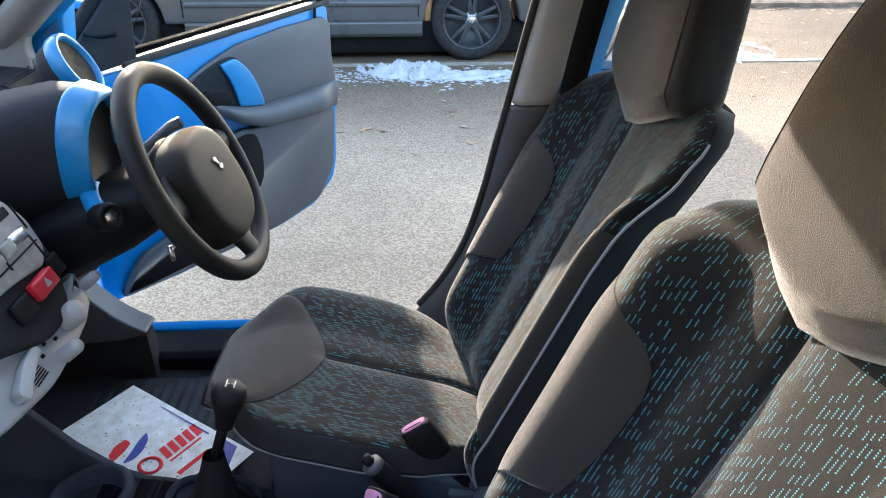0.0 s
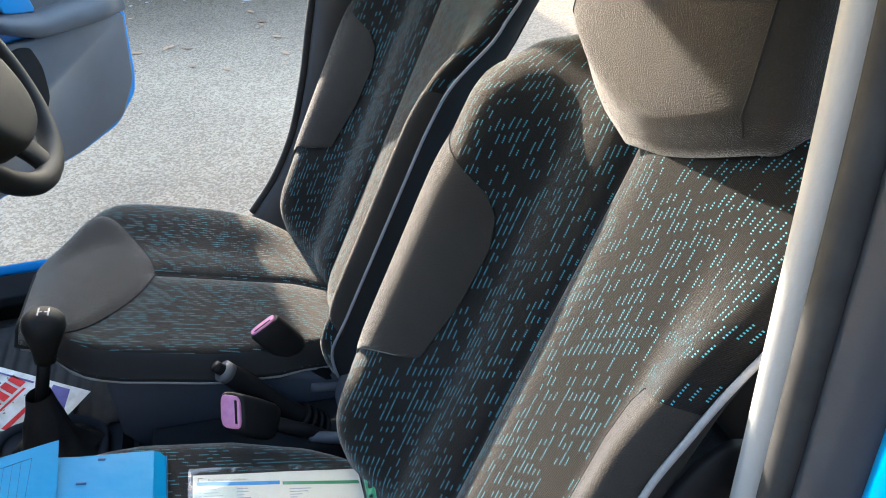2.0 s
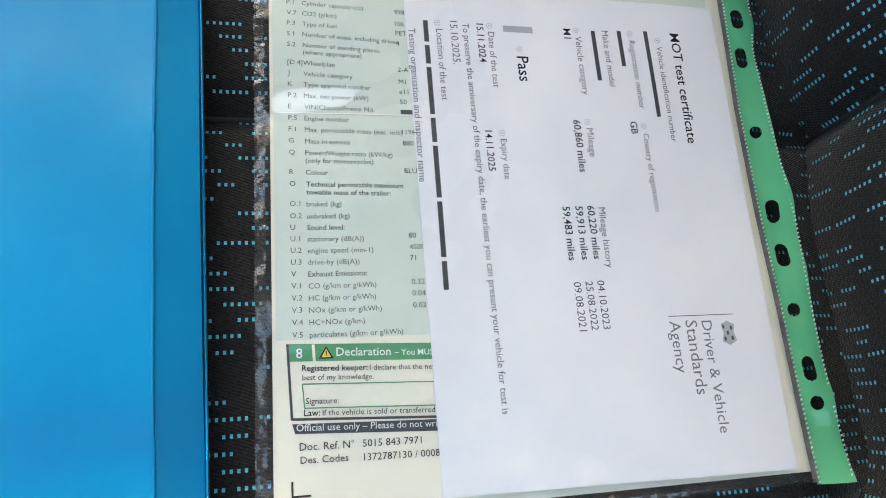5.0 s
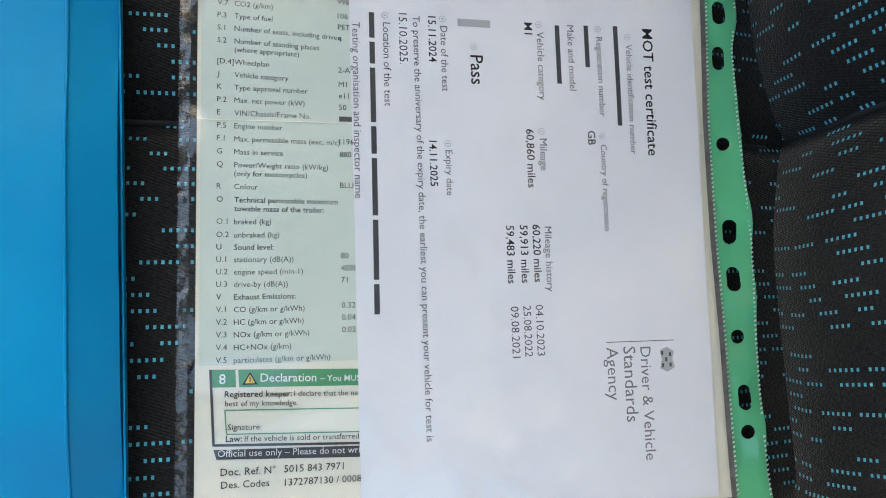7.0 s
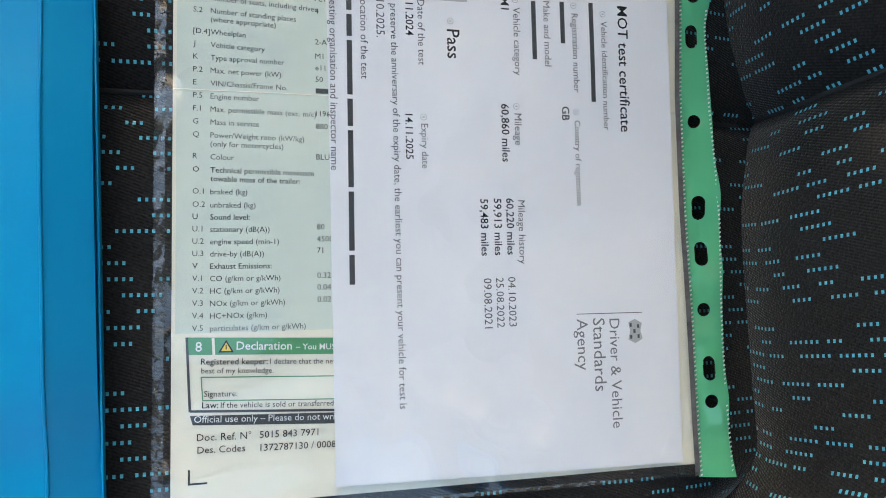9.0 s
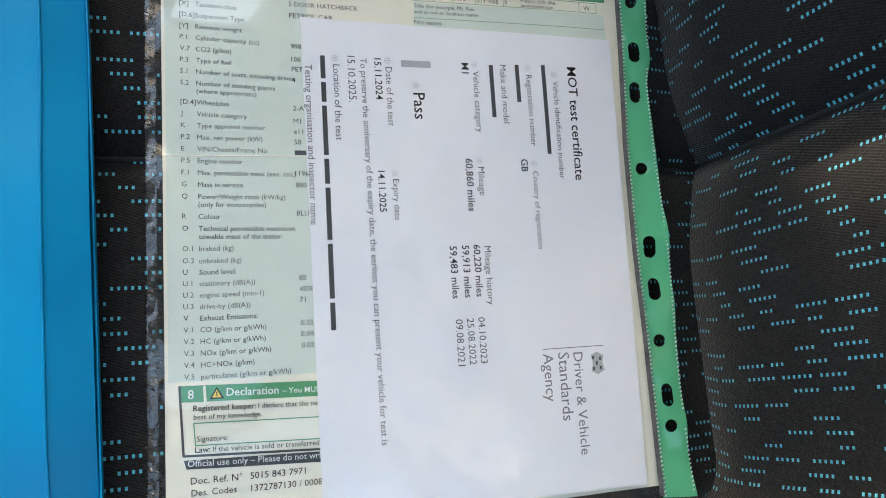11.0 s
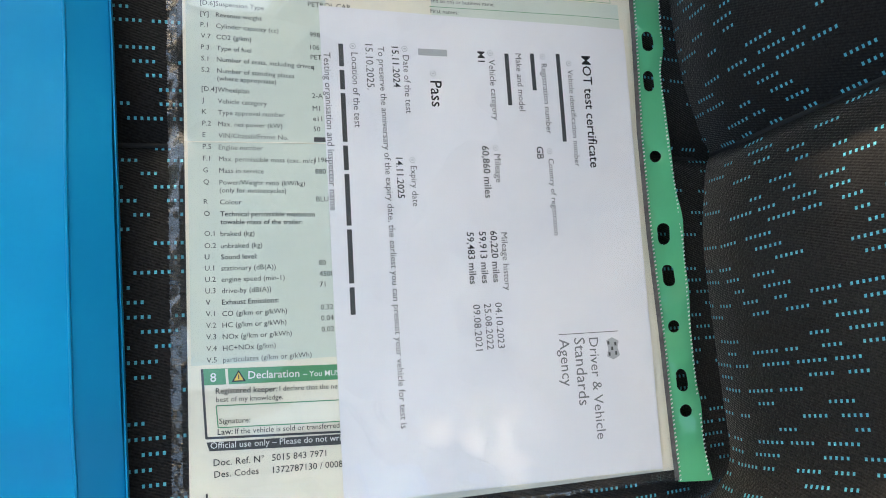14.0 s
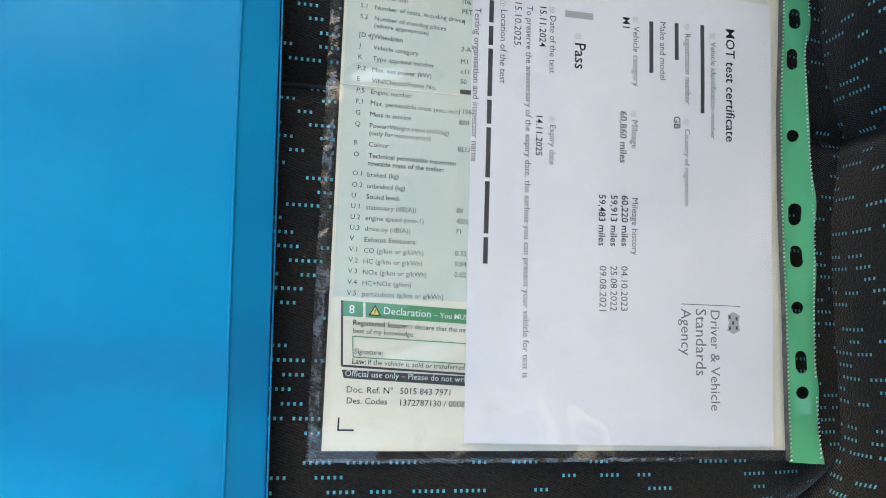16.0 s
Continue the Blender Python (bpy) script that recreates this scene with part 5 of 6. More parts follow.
# ---- parked car across the road ----
def build_parked_car():
    t = thing("parked_hatchback", "silver grey parked hatchback with dark alloy wheels", "car")
    x1, x0, y0 = 1.25, -3.0, 5.16      # ends and near side
    wheels = (0.515, -2.2)

    def arch(cx, r=0.37, n=14):
        return [(cx + r * math.cos(math.pi * i / n), 0.30 + r * math.sin(math.pi * i / n)) for i in range(n + 1)]

    out = [(x1 - 0.02, 0.30), (x1 + 0.03, 0.55), (x1 - 0.02, 0.85), (x1 - 0.15, 0.95), (0.3, 0.98), (-2.0, 0.95), (-2.9, 0.82), (x0 - 0.03, 0.6), (x0 + 0.02, 0.3)]
    low = [(x0 + 0.05, 0.22)] + arch(wheels[1])[::-1] + arch(wheels[0])[::-1] + [(x1 - 0.05, 0.24)]
    part("body", prism(out + low, y0, y0 + 1.72, "y", 0.03, 3), SILVER, t)
    roof = [(x1 - 0.25, 0.96), (0.7, 1.36), (0.3, 1.44), (-0.9, 1.45), (-1.4, 1.36), (-2.1, 0.96)]
    part("roof", prism(roof, y0 + 0.2, y0 + 1.52, "y", 0.05, 3), SILVER, t)
    for a, b in ((-1.95, -0.75), (-0.69, 0.25)):
        part("window", prism([(a + 0.05, 1.0), (b, 1.0), (b - 0.02, 1.36), (max(a + 0.35, a + 0.05), 1.36)], y0 + 0.175, y0 + 0.198, "y", 0.01), BLACKP, t, "dark side window")
    part("sill", prism([(y0 - 0.012, 0.30), (y0 + 0.03, 0.33), (y0 + 0.08, 0.3), (y0 + 0.08, 0.2), (y0 + 0.02, 0.19), (y0 - 0.008, 0.22)], -1.68, 0.13, "x", 0.008, 3), SILVER, t, "silver grey sill")
    part("moulding", prism([(y0 - 0.018, 0.43), (y0 - 0.02, 0.455), (y0 - 0.001, 0.47), (y0 - 0.001, 0.42)], -1.66, 0.12, "x", 0.004), SILVER, t, "crease along the doors")
    for x in (-0.72, 0.1, -1.68):
        part("door_gap", block((0.008, 0.006, 0.62), (x, y0 - 0.001, 0.66), 0.001, 1), BLACKP, t, "dark door gap")
    # lowered almost to the road to shut sunlight out from under the car
    part("underside", block((3.9, 1.5, 0.25), (-0.9, y0 + 0.86, 0.165), 0.02), BLACKP, t, "black underside, dropped low to keep the road beneath in shade")
    for cx in wheels:
        for yy in (y0 + 0.11, y0 + 1.6):
            m = Matrix.Translation((cx, yy, 0.315)) @ Matrix.Rotation(radians(90), 4, "X")
            w = part("wheel", moved(lathe([(0.225, -0.1), (0.285, -0.105), (0.312, -0.085), (0.315, -0.03), (0.315, 0.03), (0.312, 0.085), (0.288, 0.103), (0.255, 0.108), (0.228, 0.1), (0.222, 0.06)], 56), m), TYRE, t, "black road tyre")
            part("rim", moved(lathe([(0.228, 0.101), (0.221, 0.104), (0.213, 0.095), (0.205, 0.03), (0.06, 0.02), (0.0, 0.02)], 56), m), ALLOY, w, "dark grey alloy rim")
            for i in range(10):
                q = 2 * math.pi * i / 10 + (0.14 if i % 2 else -0.14) + 0.3
                sp = prism([(-0.017, 0.04), (0.017, 0.04), (0.013, 0.21), (-0.013, 0.21)], 0.06, 0.092, "z", 0.006)
                part("spoke", moved(sp, m @ Matrix.Rotation(q, 4, "Z")), ALLOY, w, "dark grey spoke")
            part("hub_cap", moved(lathe([(0.0, 0.115), (0.02, 0.113), (0.03, 0.104), (0.033, 0.09), (0.06, 0.085), (0.062, 0.05)], 28), m), CHROME, w, "pale silver hub cap")
        part("arch_lining", moved(lathe([(0.36, -0.16), (0.36, 0.05)], 32), Matrix.Translation((cx, y0 + 0.22, 0.315)) @ Matrix.Rotation(radians(90), 4, "X")), BLACKP, t, "black wheel arch lining")


build_parked_car()


# ---- snow, leaves and verge ----
def build_snow(name, cx, cy, lx, ly, h, seed):
    snow = surface("dirty wet snow", (0.35, 0.371, 0.399), (0.546, 0.56, 0.581), scale=9, rough=0.6, bump=0.6, bump_scale=60, dist=0.01)

    def f(a, b):
        x, y = (a - 0.5) * 2, (b - 0.5) * 2
        n = noise.fractal((x * 3.4 + seed, y * 2.2, seed), 0.9, 2.1, 4) * 1.1
        r = math.hypot(x, y)
        z = h * (0.9 - r * r + n - 0.25)
        return cx + lx * x, cy + ly * y, max(min(z, h * 1.2), -0.02)

    ob = link_mesh(name, sheet(f, 150, 70), snow)
    return tagged(ob, "patch of melting snow on the asphalt", "snow", kind="stuff")


build_snow("snow_patch", -0.02, 4.85, 0.36, 0.24, 0.075, 1.3)
build_snow("snow_patch", 0.45, 4.72, 0.55, 0.14, 0.02, 5.1)
build_snow("snow_patch", 2.65, 5.4, 0.42, 0.45, 0.022, 8.7)
build_snow("snow_patch", -1.3, 5.05, 0.7, 0.16, 0.03, 11.2)


def build_slush():
    """Crumbs of slush strung out along the road from the snow."""
    rnd = random.Random(23)
    bm = bmesh.new()
    for _ in range(1500):
        x = rnd.uniform(-0.9, 1.25)
        y = 4.72 + rnd.gauss(0, 0.1) - 0.03 * x
        r = rnd.uniform(0.004, 0.02) * (1.3 if x > 0 else 0.8)
        q0 = rnd.uniform(0, 6)
        h = r * rnd.uniform(0.2, 0.6)
        ring = [bm.verts.new((x + r * 1.6 * rnd.uniform(0.6, 1.2) * math.cos(q0 + k * 1.257), y + r * rnd.uniform(0.6, 1.2) * math.sin(q0 + k * 1.257), -0.002)) for k in range(5)]
        top = bm.verts.new((x, y, h))
        for k in range(5):
            bm.faces.new((ring[k], ring[(k + 1) % 5], top))
    slush = surface("grey slush crumbs", (0.3, 0.31, 0.33), (0.5, 0.515, 0.535), scale=20, rough=0.6, bump=0.4, bump_scale=90, dist=0.004)
    tagged(link_mesh("slush", bm, slush), "thin crumbs of slush strung along the asphalt", "snow", kind="stuff")
    edging = surface("pale stone edging", (0.2, 0.18, 0.15), (0.36, 0.33, 0.29), scale=12, rough=0.9, bump=0.6, bump_scale=60, dist=0.006)
    tagged(link_mesh("edging", prism([(5.02, -0.03), (5.02, 0.006), (5.09, 0.009), (5.1, -0.03)], -14, 14, "x"), edging, smooth=False), "pale stone edging strip along the road", "kerb", kind="structure")


build_slush()


def build_leaves():
    rnd = random.Random(7)
    leafm, tree, b = mat("fallen brown leaves", 0.8)
    gi = tree.nodes.new("ShaderNodeNewGeometry")
    rp = tree.nodes.new("ShaderNodeValToRGB")
    rp.color_ramp.elements[0].color, rp.color_ramp.elements[1].color = (0.12, 0.055, 0.03, 1), (0.42, 0.26, 0.15, 1)
    tree.links.new(gi.outputs["Random Per Island"], rp.inputs[0])
    tree.links.new(rp.outputs[0], b.inputs["Base Color"])
    bm = bmesh.new()

    def leaf(x, y, r):
        q = rnd.uniform(0, 6.28)
        up = rnd.uniform(0.004, 0.02)
        pts = [(1, 0, 0), (0.35, 0.42, up * 20 * r), (-0.6, 0.3, 0.0), (-1, 0, 0.2 * r), (-0.6, -0.3, 0.0), (0.35, -0.42, up * 10 * r)]
        vs = [bm.verts.new((x + r * (a * math.cos(q) - c * math.sin(q)), y + r * (a * math.sin(q) + c * math.cos(q)), 0.004 + up * abs(z) + 0.004 * rnd.random())) for a, c, z in pts]
        bm.faces.new(vs)

    for _ in range(2600):
        leaf(rnd.uniform(-1, 9), rnd.gauss(7.9, 0.6), rnd.uniform(0.02, 0.05))
    for _ in range(260):
        leaf(rnd.uniform(-2.5, 3.5), rnd.uniform(3.0, 6.2), rnd.uniform(0.015, 0.035))
    ob = link_mesh("fallen_leaves", bm, leafm, smooth=False)
    tagged(ob, "brown fallen leaves scattered on the road and verge", "leaves", kind="stuff")
    verge = surface("leaf-covered earth verge", (0.06, 0.04, 0.028), (0.2, 0.13, 0.085), scale=7, rough=0.95, bump=0.8, bump_scale=25, dist=0.03)
    vg = link_mesh("verge", prism([(7.3, -0.02), (7.35, 0.04), (7.5, 0.06), (8.2, 0.12), (40.0, 0.5), (40.0, -0.02)], -50, 50, "x", 0.0), verge, smooth=False)
    tagged(vg, "brown earth verge covered with leaves", "verge", kind="structure")


build_leaves()


# ---- unseen hedges added behind and in front of the car to dim skylight ----
def build_light_block(name, x0, y0, x1, y1, tall):
    leafy = surface("dark leaves of the added hedge", (0.012, 0.014, 0.008), (0.06, 0.058, 0.035), scale=3, rough=0.95, bump=1.0, bump_scale=14, dist=0.08)
    d = Vector((x1 - x0, y1 - y0, 0))
    side = Vector((-d.y, d.x, 0)).normalized()

    def f(a, b):
        p = Vector((x0, y0, 0)) + d * a
        q = 2 * math.pi * b
        bulge = 0.35 * noise.fractal((p.x * 0.5, p.y * 0.5, 3 * b), 0.9, 2.1, 3)
        c, r = math.cos(q), math.sin(q)
        p = p + side * (0.7 + bulge) * math.copysign(abs(c) ** 0.5, c)
        return p.x, p.y, tall * (0.5 + 0.5 * math.copysign(abs(r) ** 0.5, r)) + 0.5 * bulge * (r > 0)

    bm = sheet(f, 60, 28, closed_v=True)
    bmesh.ops.holes_fill(bm, edges=[e for e in bm.edges if e.is_boundary])
    bmesh.ops.recalc_face_normals(bm, faces=bm.faces[:])
    ob = link_mesh(name, bm, leafy)
    tagged(ob, "unseen dark hedge added to dim the light on the seats", "hedge", kind="structure")


build_light_block("light_block_hedge", -13, -5.2, 13, -5.2, 4.0)
build_light_block("light_block_hedge", -10.5, -5.0, -10.5, 3.0, 4.6)


# ---- papers on the passenger seat ----
PAPERW = surface("white office paper", (0.755, 0.745, 0.79), (0.8, 0.79, 0.835), scale=25, rough=0.75, bump=0.06, bump_scale=700, dist=0.0002)
CREAM = surface("cream security paper", (0.77, 0.725, 0.61), (0.81, 0.765, 0.65), scale=30, rough=0.7, bump=0.05, bump_scale=900, dist=0.0002)
TINT = surface("pale green printed tint", (0.6, 0.655, 0.59), (0.635, 0.685, 0.62), scale=18, rough=0.7, bump=0.05, bump_scale=900, dist=0.0002)
INK = surface("black ink", (0.006, 0.006, 0.007), (0.011, 0.011, 0.012), rough=0.9)
GREYINK = surface("grey ink", (0.065, 0.065, 0.071), (0.085, 0.085, 0.091), rough=0.7)
MIDINK = surface("middle grey ink", (0.15, 0.15, 0.16), (0.18, 0.18, 0.19), rough=0.8)
LIGHTINK = surface("light grey ink", (0.36, 0.37, 0.39), (0.4, 0.41, 0.43), rough=0.7)
GREENINK = surface("green ink", (0.05, 0.26, 0.11), (0.07, 0.30, 0.13), scale=40, rough=0.7)
BLUEINK = surface("blue ink", (0.04, 0.27, 0.6), (0.06, 0.31, 0.66), scale=40, rough=0.7)
DARKINK = surface("dark grey ink", (0.05, 0.053, 0.056), (0.065, 0.068, 0.072), rough=0.7)
for m in (INK, GREYINK, DARKINK):
    m.node_tree.nodes["Principled BSDF"].inputs["Specular IOR Level"].default_value = 0.1
YELLOWINK = surface("yellow ink", (0.75, 0.5, 0.03), (0.8, 0.55, 0.05), rough=0.7)
WHITEINK = surface("white print", (0.72, 0.73, 0.72), (0.77, 0.78, 0.77), rough=0.7)
CARD = surface("sky blue coated card", (0.0, 0.205, 0.41), (0.0, 0.23, 0.45), scale=7, rough=0.36, bump=0.35, bump_scale=16, dist=0.005)
CARD.node_tree.nodes["Principled BSDF"].inputs["Specular IOR Level"].default_value = 0.02
CARD.node_tree.nodes["Principled BSDF"].inputs["Specular IOR Level"].default_value = 0.22


def film_material(name, tint, weight, rough, wave, wave_height=0.004):
    """Clear plastic film: see-through with a gloss that follows Fresnel, on a wavy surface."""
    m = bpy.data.materials.new(name)
    m.use_nodes = True
    tree = m.node_tree
    tree.nodes.remove(tree.nodes["Principled BSDF"])
    out = tree.nodes["Material Output"]
    link = tree.links.new
    tr = tree.nodes.new("ShaderNodeBsdfTransparent")
    tr.inputs["Color"].default_value = (*tint, 1)
    gl = tree.nodes.new("ShaderNodeBsdfGlossy")
    gl.inputs["Roughness"].default_value = rough
    df = tree.nodes.new("ShaderNodeBsdfDiffuse")
    df.inputs["Color"].default_value = (*tint, 1)
    lw = tree.nodes.new("ShaderNodeLayerWeight")
    lw.inputs["Blend"].default_value = 0.5
    graze = node(tree, "ShaderNodeMath", operation="POWER")
    graze.inputs[1].default_value = 5.0
    link(lw.outputs["Facing"], graze.inputs[0])
    fr = node(tree, "ShaderNodeMath", operation="MULTIPLY_ADD")
    fr.inputs[1].default_value, fr.inputs[2].default_value = 0.9, 0.08
    link(graze.outputs[0], fr.inputs[0])
    co = tree.nodes.new("ShaderNodeTexCoord")
    n1 = node(tree, "ShaderNodeTexNoise", Scale=wave, Detail=2.0, Roughness=0.5)
    link(co.outputs["Object"], n1.inputs["Vector"])
    bp = node(tree, "ShaderNodeBump", Strength=0.8, Distance=wave_height)
    link(n1.outputs["Fac"], bp.inputs["Height"])
    link(bp.outputs[0], gl.inputs["Normal"])
    body = tree.nodes.new("ShaderNodeMixShader")
    body.inputs[0].default_value = weight
    link(tr.outputs[0], body.inputs[1])
    link(df.outputs[0], body.inputs[2])
    mix = tree.nodes.new("ShaderNodeMixShader")
    link(fr.outputs[0], mix.inputs[0])
    link(body.outputs[0], mix.inputs[1])
    link(gl.outputs[0], mix.inputs[2])
    link(mix.outputs[0], out.inputs["Surface"])
    return m


FILM = film_material("clear pocket film", (0.97, 0.98, 0.97), 0.015, 0.035, 15.0, 0.006)
WELD = film_material("welded film edge", (0.8, 0.82, 0.81), 0.02, 0.1, 85.0, 0.004)
GREENFILM = film_material("green film strip", (0.085, 0.4, 0.2), 0.85, 0.07, 34.0, 0.013)


def page_z(u, v, lift):
    """The gentle bow of the stacked sheets, metres over the plane of the rest."""
    return lift + 0.0011 * noise.noise((u * 11, v * 11, 3.7)) + 0.0004 * noise.noise((u * 27, v * 19, 6.3))


def leaf_sheet(x0, x1, y0, y1, lift, nu=30, nv=40, edge=None):
    def f(a, b):
        x, y = x0 + (x1 - x0) * a, y0 + (y1 - y0) * b
        if edge:
            x, y = edge(a, b, x, y)
        return x, y, page_z(x, y, lift)

    return sheet(f, nu, nv)


def laid(name, outline, lift, material, parent, label=""):
    """A flat printed area in mm on the page."""
    bm = bmesh.new()
    bm.faces.new([bm.verts.new((u / 1000, v / 1000, 0)) for u, v in outline])
    bmesh.ops.triangulate(bm, faces=bm.faces[:])
    if max(abs(a[0] - b[0]) + abs(a[1] - b[1]) for a in outline for b in outline) > 25:
        for _ in range(6):
            bmesh.ops.subdivide_edges(bm, edges=[e for e in bm.edges if e.calc_length() > 0.005], cuts=1, use_grid_fill=True)
            bmesh.ops.triangulate(bm, faces=bm.faces[:])
    for w in bm.verts:
        w.co.z = page_z(w.co.x, w.co.y, lift)
    bmesh.ops.recalc_face_normals(bm, faces=bm.faces[:])
    return part(name, bm, material, parent, label, False)


def rect(u0, v0, u1, v1):
    return [(u0, v0), (u1, v0), (u1, v1), (u0, v1)]


def printed(text, u, v, width, lift, material, parent, turn=0, bold=False, name="printed_line", size=0.0, zf=page_z):
    """A line of type in mm: it starts at (u, v), is width long and runs along turn degrees. With size, the type keeps that height."""
    c = bpy.data.curves.new("type", "FONT")
    c.body = text
    c.size = 1.0
    c.resolution_u = 2
    c.offset = 0.009 if bold else 0.0
    ob = bpy.data.objects.new("type", c)
    me = bpy.data.meshes.new_from_object(ob)
    bpy.data.objects.remove(ob)
    bpy.data.curves.remove(c)
    xs = [w.co.x for w in me.vertices]
    k = width / 1000 / max(max(xs) - min(xs), 1e-6) if width else size / 1000
    ky = size / 1000 if size else k
    ca, sa = math.cos(radians(turn)), math.sin(radians(turn))
    for w in me.vertices:
        x, y = (w.co.x - min(xs)) * k, w.co.y * ky
        w.co = (u / 1000 + x * ca - y * sa, v / 1000 + x * sa + y * ca, 0)
        w.co.z = zf(w.co.x, w.co.y, lift)
    me.materials.clear()
    me.materials.append(material)
    me.name = name
    o = new(name, me)
    o.parent = parent
    return o


def build_registration():
    t = thing("registration_document", "cream and green printed car registration paper in a clear pocket", "document", REST)
    lift = -0.0013
    part("page", thicken(leaf_sheet(-0.1305, 0.081, -0.108, 0.205, lift, 70, 100), 0.0003), CREAM, t, "cream printed page", True)
    k = lift + 0.00006
    laid("tint_panel", rect(-129.2, -46, -71, 184), k, TINT, t, "pale green printed panel")
    laid("tint_panel", rect(-22.5, 95, 74, 118), k, TINT, t, "pale green printed panel")
    p = k + 0.00008
    rows = ["D.3|Model", "D.5|Body type", "[X]|Taxation class", "[D.6]|Suspension Type", "[Y]|Revenue weight", "P.1|Cylinder capacity (cc)", "V.7|CO2 (g/km)", "P.3|Type of fuel",
            "S.1|Number of seats, including driver", "S.2|Number of standing places", "|(where appropriate)", "[D.4]|Wheelplan", "J|Vehicle category", "K|Type approval number", "P.2|Max. net power (kW)",
            "E|VIN/Chassis/Frame No.", "P.5|Engine number", "F.1|Max. permissible mass (exc. m/c)", "G|Mass in service", "Q|Power/Weight ratio (kW/kg)", "|(only for motorcycles)", "R|Colour",
            "O|*Technical permissible maximum", "|*towable mass of the trailer:", "O.1|braked (kg)", "O.2|unbraked (kg)", "U|*Sound level:", "U.1|stationary (dB(A))", "U.2|engine speed (min-1)", "U.3|drive-by (dB(A))",
            "V|*Exhaust Emissions:", "V.1|CO (g/km or g/kWh)", "V.2|HC (g/km or g/kWh)", "V.3|NOx (g/km or g/kWh)", "V.4|HC+NOx (g/km)", "V.5|particulates (g/km or g/kWh)"]
    v = 118.6
    for i, row in enumerate(rows):
        code, label = row.split("|")
        if code == "" and i:
            v += 1.65
        bold = label.startswith("*")
        if code:
            printed(code, -123.4, v, 0, p, DARKINK, t, -2 if v > 60 else -1 if v > 10 else 0, size=3.0, bold=bold, name="printed_code")
        printed(label.lstrip("*"), -117.2, v - 0.2, 0, p, DARKINK, t, -2 if v > 60 else -1 if v > 10 else 0, size=2.95, bold=bold)
        v -= 4.93 if v > 2 else 4.55
    values = "998|92.2 106|86.4 PET|81.9 4|76.9 2-A|64.5 M1|58.8 e11|54.2 50|49.6 1196|36 880|31 BLU|19 80|-8 4500|-12.6 71|-17 0.32|-26.5 0.04|-31 0.02|-35.6"
    for word in values.split():
        a, b = word.split("|")
        printed(a, -78.4, float(b), 0, p, INK, t, size=3.1, name="printed_value")
    printed("5 DOOR HATCHBACK", -78.7, 111.6, 30.2, p, INK, t, name="printed_value")
    printed("PETROL CAR", -78.7, 106.2, 18.9, p, INK, t, name="printed_value")
    laid("printed_bar", rect(-78.7, 116.2, -60, 118.4), p, GREYINK, t)
    laid("printed_bar", rect(-78.4, 45.0, -71.5, 47.0), p, GREYINK, t)
    # declaration box, with the page's slight turn
    for nm, o, m in (("declaration_band", [(-125.5, -47.4), (-66, -49.4), (-66, -55.5), (-124.8, -53.7)], GREENINK), ("official_band", [(-124, -75.5), (-66, -77.4), (-66, -81.6), (-123, -78.9)], DARKINK)):
        laid(nm, o, p, m, t)
    q = p + 0.00006
    laid("divider", [(-116.6, -47.9), (-115.6, -47.9), (-115.3, -54.0), (-116.3, -54.0)], q, CREAM, t)
    printed("8", -122.2, -52.6, 0, q, WHITEINK, t, size=5.0, bold=True)
    tri = laid("warning_triangle", [(-114.2, -53.2), (-108.8, -53.3), (-111.5, -48.7)], q, INK, t)
    laid("triangle_fill", [(-113.3, -52.7), (-109.7, -52.8), (-111.5, -49.6)], q + 0.00006, YELLOWINK, t)
    laid("triangle_mark", rect(-111.7, -52.2, -111.3, -50.4), q + 0.00012, INK, t)
    printed("Declaration", -107.9, -52.4, 19.9, q, WHITEINK, t, -2, True)
    printed("– You MUST", -86.6, -53.1, 16.6, q, WHITEINK, t, -2, True)
    for a, b in (((-125.2, -47.4), (-124.0, -74.2)), ((-124.0, -73.9), (-66, -76.6))):
        d = Vector((b[0] - a[0], b[1] - a[1])).normalized() * 0.45
        laid("box_rule", [(a[0] - d.y, a[1] + d.x), (b[0] - d.y, b[1] + d.x), (b[0] + d.y, b[1] - d.x), (a[0] + d.y, a[1] - d.x)], q, DARKINK, t)
    for a, b in (((-120.2, -61.9), (-66, -63.8)), ((-120.2, -61.9), (-119.6, -70.3)), ((-119.6, -70.3), (-66, -72.4))):
        d = Vector((b[0] - a[0], b[1] - a[1])).normalized() * 0.2
        laid("box_rule", [(a[0] - d.y, a[1] + d.x), (b[0] - d.y, b[1] + d.x), (b[0] + d.y, b[1] - d.x), (a[0] + d.y, a[1] - d.x)], q, GREENINK, t)
    printed("Registered keeper:", -120.3, -57.3, 23.5, q, INK, t, -2, True)
    printed("I declare that the new", -96.0, -58.1, 25.2, q, INK, t, -2)
    printed("best of my knowledge.", -120.2, -60.5, 25.5, q, INK, t, -2)
    printed("Signature:", -119.2, -68.9, 11.6, q, INK, t, -2)
    printed("Law:", -119.9, -73.0, 5.6, q, INK, t, -2, True)
    printed("If the vehicle is sold or transferred", -113.4, -73.2, 40.6, q, INK, t, -2)
    printed("Official use only – Please do not write", -122.6, -78.0, 53, q, WHITEINK, t, -2)
    printed("Doc. Ref. N°", -121.6, -84.6, 18.9, q, INK, t, -1)
    printed("5015 843 7971", -99.7, -84.9, 21.2, q, INK, t, -1)
    printed("Des. Codes", -121.4, -89.0, 16.5, q, INK, t, -1)
    printed("1372787130 / 0008", -99.5, -89.6, 27.4, q, INK, t, -1)
